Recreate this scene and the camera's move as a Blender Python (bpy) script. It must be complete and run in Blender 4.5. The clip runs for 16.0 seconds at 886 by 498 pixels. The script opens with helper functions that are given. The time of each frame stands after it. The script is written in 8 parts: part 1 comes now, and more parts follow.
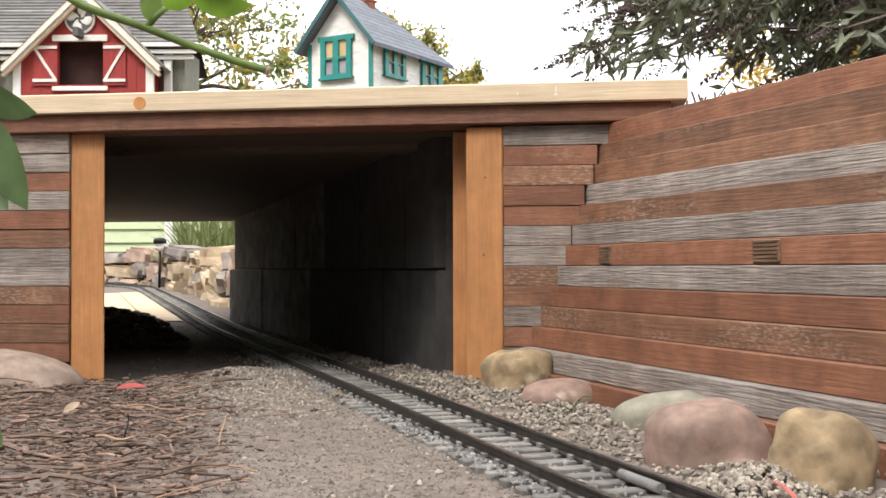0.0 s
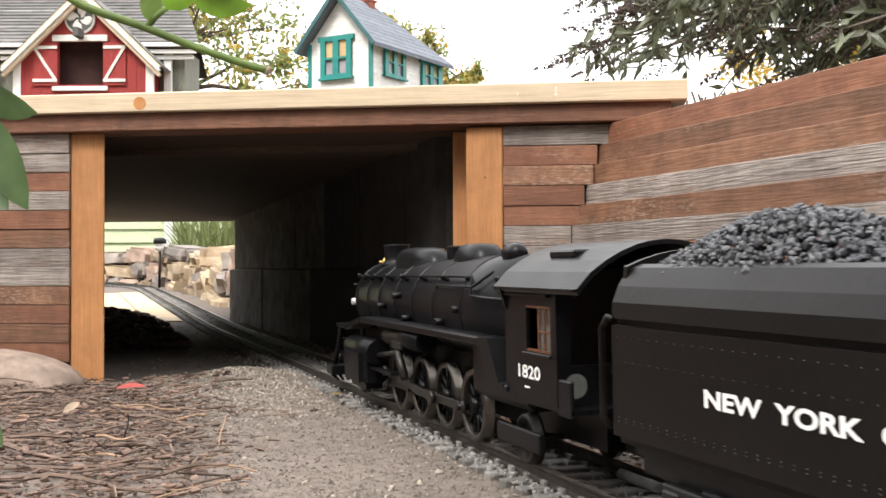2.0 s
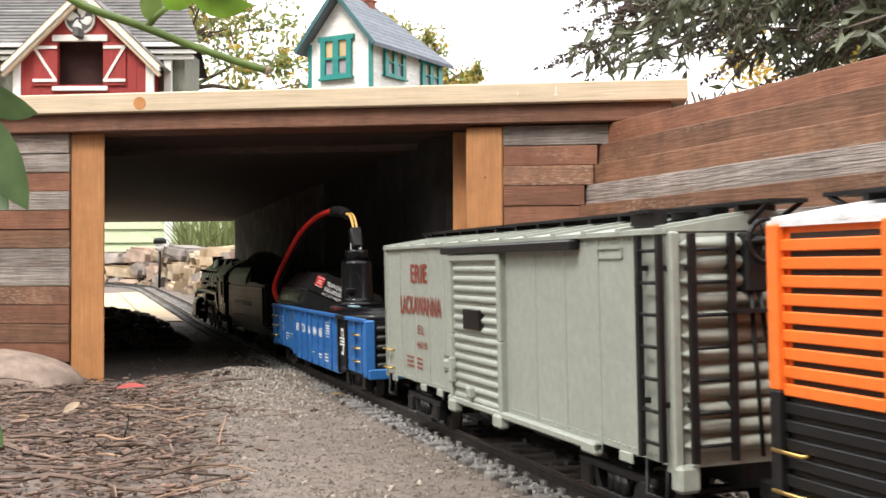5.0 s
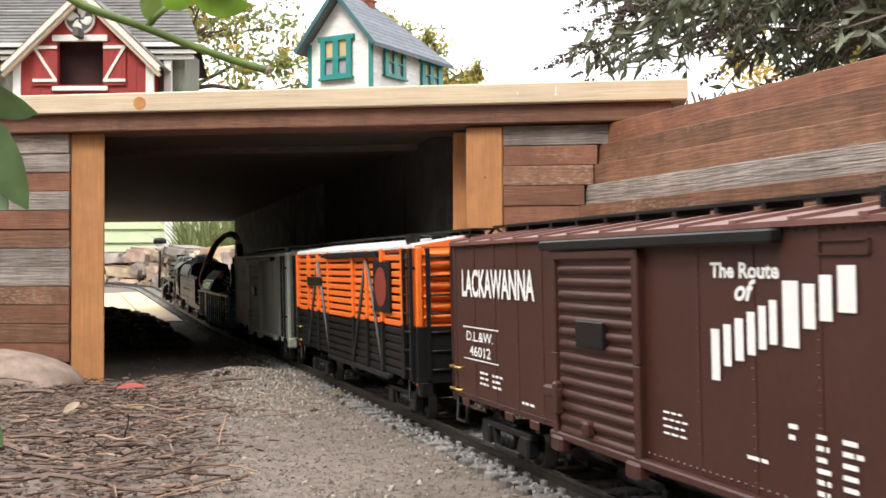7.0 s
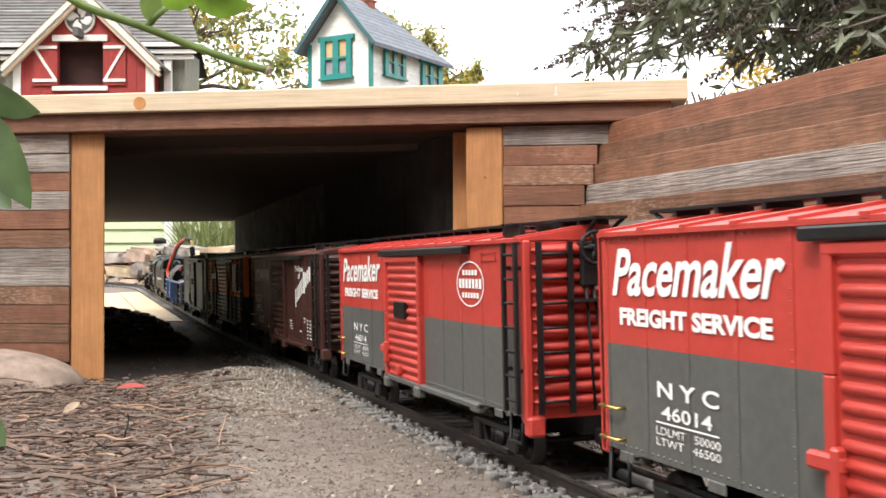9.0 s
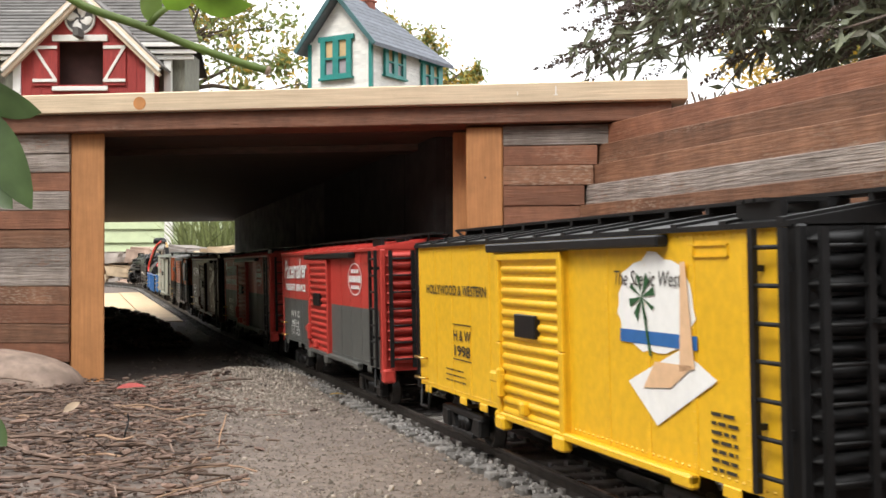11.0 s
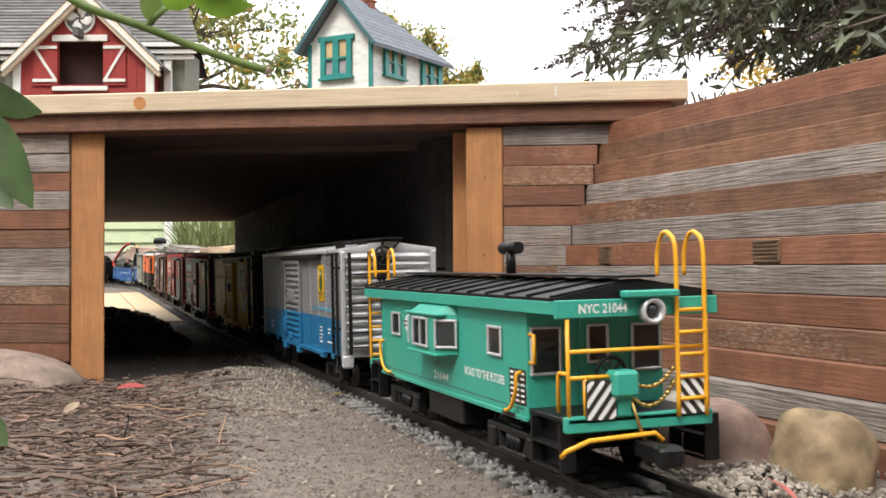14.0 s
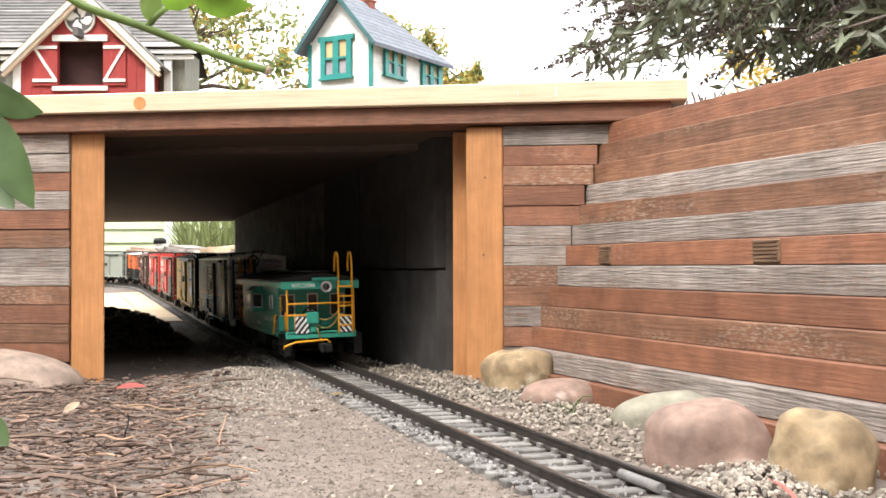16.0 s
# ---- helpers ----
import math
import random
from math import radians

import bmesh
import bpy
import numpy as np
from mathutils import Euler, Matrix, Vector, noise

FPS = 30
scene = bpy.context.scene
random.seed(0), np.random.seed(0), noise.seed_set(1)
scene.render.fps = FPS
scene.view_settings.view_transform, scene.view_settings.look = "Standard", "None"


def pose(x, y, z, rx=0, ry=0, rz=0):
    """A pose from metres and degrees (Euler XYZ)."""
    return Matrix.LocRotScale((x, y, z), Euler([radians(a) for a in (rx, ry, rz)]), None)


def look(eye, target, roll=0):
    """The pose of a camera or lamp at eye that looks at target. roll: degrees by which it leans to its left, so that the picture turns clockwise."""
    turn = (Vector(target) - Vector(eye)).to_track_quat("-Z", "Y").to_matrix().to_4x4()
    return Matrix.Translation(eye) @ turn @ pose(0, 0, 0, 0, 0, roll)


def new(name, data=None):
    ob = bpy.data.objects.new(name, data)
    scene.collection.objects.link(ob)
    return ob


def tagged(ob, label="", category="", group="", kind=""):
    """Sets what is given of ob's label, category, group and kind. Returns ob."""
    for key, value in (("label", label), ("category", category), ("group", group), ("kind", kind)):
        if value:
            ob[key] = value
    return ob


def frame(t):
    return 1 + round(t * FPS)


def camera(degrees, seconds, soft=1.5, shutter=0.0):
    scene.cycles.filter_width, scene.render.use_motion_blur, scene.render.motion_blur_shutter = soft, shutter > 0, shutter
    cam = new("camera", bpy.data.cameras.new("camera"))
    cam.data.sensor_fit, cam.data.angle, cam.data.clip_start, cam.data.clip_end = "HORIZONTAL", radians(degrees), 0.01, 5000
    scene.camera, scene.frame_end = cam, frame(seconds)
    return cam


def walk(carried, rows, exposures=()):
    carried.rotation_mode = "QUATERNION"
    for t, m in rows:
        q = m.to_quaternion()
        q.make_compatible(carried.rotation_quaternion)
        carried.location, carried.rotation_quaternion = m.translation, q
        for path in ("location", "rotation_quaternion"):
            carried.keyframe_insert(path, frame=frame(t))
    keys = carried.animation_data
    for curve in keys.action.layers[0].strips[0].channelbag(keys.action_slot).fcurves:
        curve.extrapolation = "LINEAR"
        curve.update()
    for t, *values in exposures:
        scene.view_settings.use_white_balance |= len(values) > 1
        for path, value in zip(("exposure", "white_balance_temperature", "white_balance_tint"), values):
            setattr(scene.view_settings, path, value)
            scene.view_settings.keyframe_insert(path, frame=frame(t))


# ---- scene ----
# Garden railway: a steam train of 1:29 size runs through a timber-faced tunnel.
# z = 0 is the rail head at the portal; the camera stands close to the ground.

# ---- camera ----
cam = camera(43.94, 16.0, soft=1.6, shutter=0.12)
EYE = (0.0, 0.0, 0.1104)
VIEW = look(EYE, (0.0, 1.0, 0.1104 + math.tan(radians(0.93))), -0.19)
walk(cam, [(0.0, VIEW), (16.0, VIEW)], exposures=[(0.0, 1.08), (1.0, 1.2), (2.0, 1.3), (4.0, 1.35), (6.5, 1.07), (8.0, 1.28), (9.0, 1.28), (11.5, 0.83), (12.5, 0.78), (13.5, 0.9), (14.5, 1.15), (15.0, 1.54), (16.0, 1.66)])

# ---- light ----
SUN_AZ, SUN_EL = radians(215), radians(52)
world = bpy.data.worlds.new("sky")
scene.world = world
world.use_nodes = True
wn, wl = world.node_tree.nodes, world.node_tree.links
sky = wn.new("ShaderNodeTexSky")
sky.sky_type, sky.sun_disc = "NISHITA", False
sky.sun_elevation, sky.sun_rotation = SUN_EL, SUN_AZ
wn["Background"].inputs[1].default_value = 0.12
cloud = wn.new("ShaderNodeTexNoise")
cloud.inputs["Scale"].default_value, cloud.inputs["Detail"].default_value = 2.2, 5.0
ramp = wn.new("ShaderNodeValToRGB")
ramp.color_ramp.elements[0].position, ramp.color_ramp.elements[1].position = 0.22, 0.40
mixw = wn.new("ShaderNodeMix")
mixw.data_type = "RGBA"
co = wn.new("ShaderNodeTexCoord")
wl.new(co.outputs["Generated"], cloud.inputs["Vector"])
wl.new(cloud.outputs["Fac"], ramp.inputs["Fac"])
wl.new(ramp.outputs["Color"], mixw.inputs["Factor"])
wl.new(sky.outputs["Color"], mixw.inputs["A"])
mixw.inputs["B"].default_value = (10.5, 10.5, 10.6, 1)
wl.new(mixw.outputs["Result"], wn["Background"].inputs["Color"])

sun = new("sun", bpy.data.lights.new("sun", "SUN"))
sun.data.energy, sun.data.angle, sun.data.color = 1.5, radians(14), (1.0, 0.95, 0.87)
# the direction from which the light comes
SUN_DIR = Vector((math.sin(SUN_AZ) * math.cos(SUN_EL), math.cos(SUN_AZ) * math.cos(SUN_EL), math.sin(SUN_EL)))
sun.matrix_world = look(SUN_DIR * 20, (0, 0, 0))

# ---- materials ----
def mat(name, color, rough=0.6, metal=0.0, var=0.25, scale=60.0, bump=0.2, stretch=(1, 1, 1), dark=None, coarse=8.0,
        island=0.0, fleck=None, fleck_at=0.62, spec=0.5, rnd=0.0, coords="Object", blotch=0.0, chips=None):
    """A procedural surface: two scales of noise over the base colour, relief, and a change from piece to piece."""
    m = bpy.data.materials.new(name)
    m.use_nodes = True
    n, l = m.node_tree.nodes, m.node_tree.links
    b = n["Principled BSDF"]
    b.inputs["Roughness"].default_value, b.inputs["Metallic"].default_value = rough, metal
    b.inputs["Specular IOR Level"].default_value = spec
    tc, mp = n.new("ShaderNodeTexCoord"), n.new("ShaderNodeMapping")
    mp.inputs["Scale"].default_value = stretch
    l.new(tc.outputs[coords], mp.inputs["Vector"])
    info = n.new("ShaderNodeObjectInfo")
    shift = n.new("ShaderNodeVectorMath")
    shift.operation = "ADD"
    many = n.new("ShaderNodeMath")
    many.operation, many.inputs[1].default_value = "MULTIPLY", 37.0
    l.new(info.outputs["Random"], many.inputs[0])
    l.new(mp.outputs[0], shift.inputs[0])
    l.new(many.outputs[0], shift.inputs[1])
    fine, wide = n.new("ShaderNodeTexNoise"), n.new("ShaderNodeTexNoise")
    fine.inputs["Scale"].default_value, fine.inputs["Detail"].default_value = scale, 6.0
    wide.inputs["Scale"].default_value, wide.inputs["Detail"].default_value = coarse, 4.0
    for t in (fine, wide):
        l.new(shift.outputs[0], t.inputs["Vector"])
    lo = dark or tuple(c * (1 - var) for c in color)
    hi = tuple(min(1, c * (1 + var * 0.6)) for c in color)

    def ramp_of(src, p0, p1, c0, c1):
        r = n.new("ShaderNodeValToRGB")
        r.color_ramp.elements[0].position, r.color_ramp.elements[1].position = p0, p1
        r.color_ramp.elements[0].color, r.color_ramp.elements[1].color = (*c0, 1), (*c1, 1)
        l.new(src, r.inputs["Fac"])
        return r.outputs["Color"]

    def mix(kind, fac, a, bb):
        x = n.new("ShaderNodeMix")
        x.data_type, x.blend_type = "RGBA", kind
        for sock, v in (("Factor", fac), ("A", a), ("B", bb)):
            if hasattr(v, "is_linked"):
                l.new(v, x.inputs[sock])
            else:
                x.inputs[sock].default_value = v
        return x.outputs["Result"]

    c = ramp_of(fine.outputs["Fac"], 0.3, 0.7, lo, hi)
    c = mix("MULTIPLY", min(1.0, var * 1.6), c, ramp_of(wide.outputs["Fac"], 0.33, 0.66, (0.62, 0.6, 0.58), (1.12, 1.1, 1.08)))
    if fleck:
        spot = n.new("ShaderNodeTexNoise")
        spot.inputs["Scale"].default_value, spot.inputs["Detail"].default_value = scale * 0.4, 5.0
        l.new(shift.outputs[0], spot.inputs["Vector"])
        c = mix("MIX", ramp_of(spot.outputs["Fac"], fleck_at, fleck_at + 0.08, (0, 0, 0), (1, 1, 1)), c, (*fleck, 1))
    if blotch:
        free = n.new("ShaderNodeVectorMath")
        free.operation = "ADD"
        l.new(tc.outputs[coords], free.inputs[0])
        l.new(many.outputs[0], free.inputs[1])
        worn = n.new("ShaderNodeTexNoise")
        worn.inputs["Scale"].default_value, worn.inputs["Detail"].default_value, worn.inputs["Roughness"].default_value = 28.0, 7.0, 0.68
        l.new(free.outputs[0], worn.inputs["Vector"])
        c = mix("MULTIPLY", 1.0, c, ramp_of(worn.outputs["Fac"], 0.35, 0.66, (1 - blotch, 1 - blotch * 1.08, 1 - blotch * 1.15), (1 + blotch * 0.4,) * 3))
    if chips:
        # flaked paint: small pale spots that gather in patches
        tint, amount, level = chips
        longer = n.new("ShaderNodeMapping")
        longer.inputs["Scale"].default_value = (0.28, 1, 1)
        l.new(tc.outputs[coords], longer.inputs["Vector"])
        far = n.new("ShaderNodeVectorMath")
        far.operation = "ADD"
        l.new(longer.outputs[0], far.inputs[0])
        l.new(many.outputs[0], far.inputs[1])
        small, patch = n.new("ShaderNodeTexNoise"), n.new("ShaderNodeTexNoise")
        small.inputs["Scale"].default_value, small.inputs["Detail"].default_value = 620.0, 5.0
        patch.inputs["Scale"].default_value, patch.inputs["Detail"].default_value = 26.0, 3.0
        for t in (small, patch):
            l.new(far.outputs[0], t.inputs["Vector"])
        both = n.new("ShaderNodeMath")
        both.operation = "MULTIPLY"
        l.new(ramp_of(small.outputs["Fac"], 0.50, 0.60, (0, 0, 0), (1, 1, 1)), both.inputs[0])
        l.new(ramp_of(patch.outputs["Fac"], level, level + 0.16, (0, 0, 0), (amount,) * 3), both.inputs[1])
        c = mix("MIX", both.outputs[0], c, (*tint, 1))
    if island or rnd:
        if island:
            src = n.new("ShaderNodeNewGeometry").outputs["Random Per Island"]
        else:
            src = info.outputs["Random"]
        k = island or rnd
        c = mix("MULTIPLY", 1.0, c, ramp_of(src, 0.0, 1.0, (1 - k,) * 3, (1 + k * 0.5,) * 3))
    l.new(c, b.inputs["Base Color"])
    bp = n.new("ShaderNodeBump")
    bp.inputs["Strength"].default_value, bp.inputs["Distance"].default_value = bump, 0.002
    l.new(fine.outputs["Fac"], bp.inputs["Height"])
    l.new(bp.outputs[0], b.inputs["Normal"])
    rr = n.new("ShaderNodeMapRange")
    rr.inputs["To Min"].default_value, rr.inputs["To Max"].default_value = max(0.02, rough - 0.1), min(1, rough + 0.12)
    l.new(wide.outputs["Fac"], rr.inputs["Value"])
    l.new(rr.outputs[0], b.inputs["Roughness"])
    return m


GRAIN = (4, 55, 55)
wood_red = mat("red_stained_board", (0.225, 0.094, 0.051), 0.62, blotch=0.36, var=0.14, scale=9, stretch=GRAIN, coarse=1.4, rnd=0.26, bump=0.35,
               chips=((0.36, 0.26, 0.19), 0.42, 0.56))
wood_brown = mat("brown_stained_board", (0.225, 0.108, 0.060), 0.68, blotch=0.40, var=0.2, scale=9, stretch=GRAIN, coarse=1.6, rnd=0.28, bump=0.45,
                 chips=((0.40, 0.32, 0.25), 0.48, 0.51))
wood_grey = mat("weathered_grey_board", (0.315, 0.275, 0.250), 0.85, blotch=0.32, var=0.36, scale=11, stretch=(3, 60, 60), coarse=1.6, rnd=0.26, bump=1.0,
                chips=((0.23, 0.115, 0.068), 0.7, 0.52))
wood_cedar = mat("orange_cedar", (0.43, 0.195, 0.072), 0.6, blotch=0.18, var=0.15, scale=9, stretch=(50, 50, 2.5), coarse=1.4, bump=0.25)
wood_pine = mat("fresh_pine", (0.63, 0.505, 0.355), 0.6, blotch=0.08, var=0.16, scale=8, stretch=(2, 60, 60), coarse=1.2, bump=0.2)
wood_deck = mat("pale_deck_board", (0.62, 0.46, 0.28), 0.7, var=0.35, scale=9, stretch=(60, 2.5, 60), coarse=1.3, rnd=0.2)
# near-black, so gaps before the backing of boards and blocks come out dark
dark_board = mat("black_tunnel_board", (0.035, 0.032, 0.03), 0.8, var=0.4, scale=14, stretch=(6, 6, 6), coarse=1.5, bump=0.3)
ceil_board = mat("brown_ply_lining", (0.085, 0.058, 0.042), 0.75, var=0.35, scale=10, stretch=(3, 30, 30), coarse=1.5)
earth = mat("dusty_earth", (0.150, 0.120, 0.102), 0.95, var=0.30, scale=120, coarse=7, bump=0.6, fleck=(0.20, 0.168, 0.142), fleck_at=0.62)
# ---- helpers of this scene ----
def part(name, bm, material, parent=None, label="", m=None, smooth=False):
    me = bpy.data.meshes.new(name)
    bm.to_mesh(me)
    bm.free()
    for mm in material if isinstance(material, (list, tuple)) else [material]:
        me.materials.append(mm)
    if smooth:
        for p in me.polygons:
            p.use_smooth = True
    ob = new(name, me)
    if parent:
        ob.parent = parent
    if m is not None:
        ob.matrix_basis = m
    if label:
        ob["label"] = label
    return ob


def share(ob, m, parent=None):
    """Another object on the mesh of ob."""
    o = bpy.data.objects.new(ob.name.split(".")[0], ob.data)
    scene.collection.objects.link(o)
    o.parent = parent or ob.parent
    o.matrix_basis = m
    return o


def box(bm, x0, x1, y0, y1, z0, z1, bev=0.0, seg=1, mi=0):
    """A box with worn edges."""
    vs = [bm.verts.new((x, y, z)) for x in (x0, x1) for y in (y0, y1) for z in (z0, z1)]
    q = [(0, 1, 3, 2), (4, 6, 7, 5), (0, 4, 5, 1), (2, 3, 7, 6), (0, 2, 6, 4), (1, 5, 7, 3)]
    fs = [bm.faces.new([vs[i] for i in f]) for f in q]
    for f in fs:
        f.material_index = mi
    if bev:
        es = list({e for f in fs for e in f.edges})
        r = bmesh.ops.bevel(bm, geom=es, offset=bev, segments=seg, affect="EDGES", clamp_overlap=True)
        for f in r["faces"]:
            f.material_index = mi
    return bm


def boxm(*a, **k):
    return box(bmesh.new(), *a, **k)


def cyl(bm, p, q, r, r2=None, n=12, caps=True, mi=0):
    """A round bar from p to q."""
    p, q = Vector(p), Vector(q)
    d = (q - p).normalized()
    a = d.orthogonal().normalized()
    b = d.cross(a)
    r2 = r if r2 is None else r2
    ra, rb = [], []
    for i in range(n):
        t = 2 * math.pi * i / n
        o = a * math.cos(t) + b * math.sin(t)
        ra.append(bm.verts.new(p + o * r))
        rb.append(bm.verts.new(q + o * r2))
    fs = [bm.faces.new((ra[i], ra[(i + 1) % n], rb[(i + 1) % n], rb[i])) for i in range(n)]
    for f in fs:
        f.smooth = True
    if caps:
        fs.append(bm.faces.new(ra[::-1]))
        fs.append(bm.faces.new(rb))
    for f in fs:
        f.material_index = mi
    return bm


def tube(bm, pts, r, n=8, mi=0):
    """A bent wire through pts."""
    pts = [Vector(p) for p in pts]
    rings, a = [], None
    for i, p in enumerate(pts):
        d = (pts[min(i + 1, len(pts) - 1)] - pts[max(i - 1, 0)]).normalized()
        a = d.orthogonal().normalized() if a is None else (a - d * a.dot(d)).normalized()
        b = d.cross(a)
        rr = r[i] if isinstance(r, (list, tuple)) else r
        rings.append([bm.verts.new(p + (a * math.cos(2 * math.pi * k / n) + b * math.sin(2 * math.pi * k / n)) * rr) for k in range(n)])
    for u, v in zip(rings, rings[1:]):
        for k in range(n):
            f = bm.faces.new((u[k], u[(k + 1) % n], v[(k + 1) % n], v[k]))
            f.smooth, f.material_index = True, mi
    for ring in (rings[0][::-1], rings[-1]):
        bm.faces.new(ring).material_index = mi
    return bm


def lathe(bm, prof, n=24, axis="z", at=(0, 0, 0), mi=0, caps=True):
    """A turned body: prof holds (radius, height along the axis)."""
    rings = []
    for r, h in prof:
        ring = []
        for k in range(n):
            c, s = r * math.cos(2 * math.pi * k / n), r * math.sin(2 * math.pi * k / n)
            v = {"z": (c, s, h), "x": (h, c, s), "y": (s, h, c)}[axis]
            ring.append(bm.verts.new(Vector(v) + Vector(at)))
        rings.append(ring)
    for u, v in zip(rings, rings[1:]):
        for k in range(n):
            f = bm.faces.new((u[k], u[(k + 1) % n], v[(k + 1) % n], v[k]))
            f.smooth, f.material_index = True, mi
    for ring in (rings[0][::-1], rings[-1]) if caps else ():
        bm.faces.new(ring).material_index = mi
    return bm


def extrude_profile(bm, prof, x0, x1, mi=0, smooth=False):
    """A closed outline in (y, z) run along x."""
    a = [bm.verts.new((x0, y, z)) for y, z in prof]
    b = [bm.verts.new((x1, y, z)) for y, z in prof]
    k = len(prof)
    for i in range(k):
        f = bm.faces.new((a[i], b[i], b[(i + 1) % k], a[(i + 1) % k]))
        f.smooth, f.material_index = smooth, mi
    for f in (bm.faces.new(a), bm.faces.new(b[::-1])):
        f.material_index = mi
    return bm


def thing(name, label, category, group="", m=None):
    ob = new(name)
    ob.empty_display_size = 0.02
    if m is not None:
        ob.matrix_basis = m
    return tagged(ob, label, category, group)


def lumps(name, places, material, parent=None, label="", seed=3, kind="stuff", squash=(1, 1, 1)):
    """Many small broken stones in one mesh: places are (x, y, z, r)."""
    rnd = np.random.RandomState(seed)
    ico = np.array([(0, .53, .85), (0, -.53, .85), (.85, 0, .53), (-.85, 0, .53), (.53, .85, 0), (-.53, .85, 0), (.53, -.85, 0), (-.53, -.85, 0), (.85, 0, -.53), (-.85, 0, -.53), (0, .53, -.85), (0, -.53, -.85)])
    tri = np.array([(0, 1, 2), (0, 3, 1), (0, 2, 4), (0, 4, 5), (0, 5, 3), (1, 6, 2), (1, 7, 6), (1, 3, 7), (2, 8, 4), (2, 6, 8), (3, 5, 9), (3, 9, 7), (4, 10, 5), (4, 8, 10), (5, 10, 9), (6, 11, 8), (6, 7, 11), (7, 9, 11), (8, 11, 10), (9, 10, 11)])
    P = np.array(places)
    n = len(P)
    v = ico[None] * rnd.uniform(0.6, 1.15, (n, 12, 1))
    ax = rnd.uniform(0.65, 1.25, (n, 1, 3)) * np.array(squash)
    v = v * ax
    a = rnd.uniform(0, 6.28, n)
    c, s = np.cos(a)[:, None], np.sin(a)[:, None]
    v = np.stack([v[..., 0] * c - v[..., 1] * s, v[..., 0] * s + v[..., 1] * c, v[..., 2]], -1)
    v = v * P[:, None, 3:4] + P[:, None, :3]
    f = (tri[None] + 12 * np.arange(n)[:, None, None]).reshape(-1, 3)
    me = bpy.data.meshes.new(name)
    me.from_pydata(v.reshape(-1, 3), [], f)
    me.materials.append(material)
    ob = new(name, me)
    if parent:
        ob.parent = parent
    return tagged(ob, label, kind=kind)


def spline(pts, n=8):
    """A smooth way through pts."""
    P = [Vector(p) for p in pts]
    P = [P[0] * 2 - P[1]] + P + [P[-1] * 2 - P[-2]]
    out = []
    for a, b, c, d in zip(P, P[1:], P[2:], P[3:]):
        for k in range(n):
            t = k / n
            out.append(0.5 * (2 * b + (c - a) * t + (2 * a - 5 * b + 4 * c - d) * t * t + (3 * b - a - 3 * c + d) * t * t * t))
    return out + [P[-2]]


# ---- the track's line ----
YAW = radians(18.5)
DIR = Vector((-math.sin(YAW), math.cos(YAW), 0))
SIDE = Vector((math.cos(YAW), math.sin(YAW), 0))      # to the right of the way
START = Vector((0.023, 0.78, 0))
BEND, RADIUS = 3.60, 1.9          # the way from START to the bend to the left, and its radius


def grade(s):
    """Height of the rail head: level at the portal, then a climb."""
    k = s - 1.1
    return 0.0 if k < 0 else (0.0155 * k * k / 0.8 if k < 0.4 else 0.0155 * (k - 0.2))


def line(s):
    """Place, direction and yaw of the track's middle, s metres past START."""
    if s < BEND:
        p, a = START + DIR * s, YAW
    else:
        t = (s - BEND) / RADIUS
        c = START + DIR * BEND - SIDE * RADIUS
        a = YAW + t
        p = c + Vector((math.cos(a), math.sin(a), 0)) * RADIUS
    return Vector((p.x, p.y, grade(s))), a


def along(s):
    """The pose of a wagon whose middle is s metres past START; its x axis points to where it goes."""
    p, a = line(s)
    climb = math.degrees(math.atan(grade(s + 0.1) - grade(s - 0.1)) / 1) / 0.2 * 1
    lean = -1.1 if s < 1.2 else -1.1 * max(0, 1 - (s - 1.2) / 1.5)
    return Matrix.Translation(p) @ Matrix.Rotation(a + math.pi / 2, 4, "Z") @ Matrix.Rotation(radians(-climb), 4, "Y") @ Matrix.Rotation(radians(lean), 4, "X")


# ---- the portal's line ----
FA = radians(-7.6)
FACE = Matrix.Translation((0.0413, 1.09, 0)) @ Matrix.Rotation(FA, 4, "Z")     # x along the face, y into the hill
WALL = Matrix.Translation((0.118, 1.08, 0)) @ Matrix.Rotation(YAW + radians(1.5) - math.pi / 2, 4, "Z")   # x towards the camera along the flank wall

# ---- the setting ----
black = mat("black_plastic", (0.009, 0.009, 0.0095), 0.45, var=0.3, scale=220, coarse=18, bump=0.04, spec=0.3)
tie_mat = mat("grey_plastic_tie", (0.19, 0.18, 0.17), 0.8, var=0.4, scale=120, rnd=0.4)
rail_mat = mat("oxidised_rail", (0.078, 0.068, 0.062), 0.42, 0.75, var=0.35, scale=120, coarse=12)
rail_head = mat("polished_rail_head", (0.30, 0.27, 0.24), 0.3, 0.9, var=0.3, scale=120, coarse=12)
gravel_mat = mat("pale_crushed_gravel", (0.30, 0.262, 0.22), 0.9, var=0.25, scale=150, island=0.55, bump=0.5)
grit_mat = mat("earthy_grit", (0.20, 0.166, 0.140), 0.95, var=0.25, scale=150, island=0.35, bump=0.5)
ballast_mat = mat("grey_ballast", (0.25, 0.24, 0.232), 0.85, var=0.3, scale=150, island=0.5, bump=0.5)
mulch_mat = mat("bark_mulch", (0.165, 0.108, 0.084), 0.9, var=0.4, scale=90, island=0.72, bump=0.5)
# tunnel shade put into the near blocks' colour, far mouth's light into the rest
shaded_block = mat("dark_concrete_block", (0.034, 0.032, 0.031), 0.9, var=0.45, scale=40, coarse=6, bump=0.5)
lit_block = mat("grey_concrete_block", (0.17, 0.16, 0.145), 0.9, var=0.5, scale=30, coarse=7, bump=0.6, blotch=0.3)
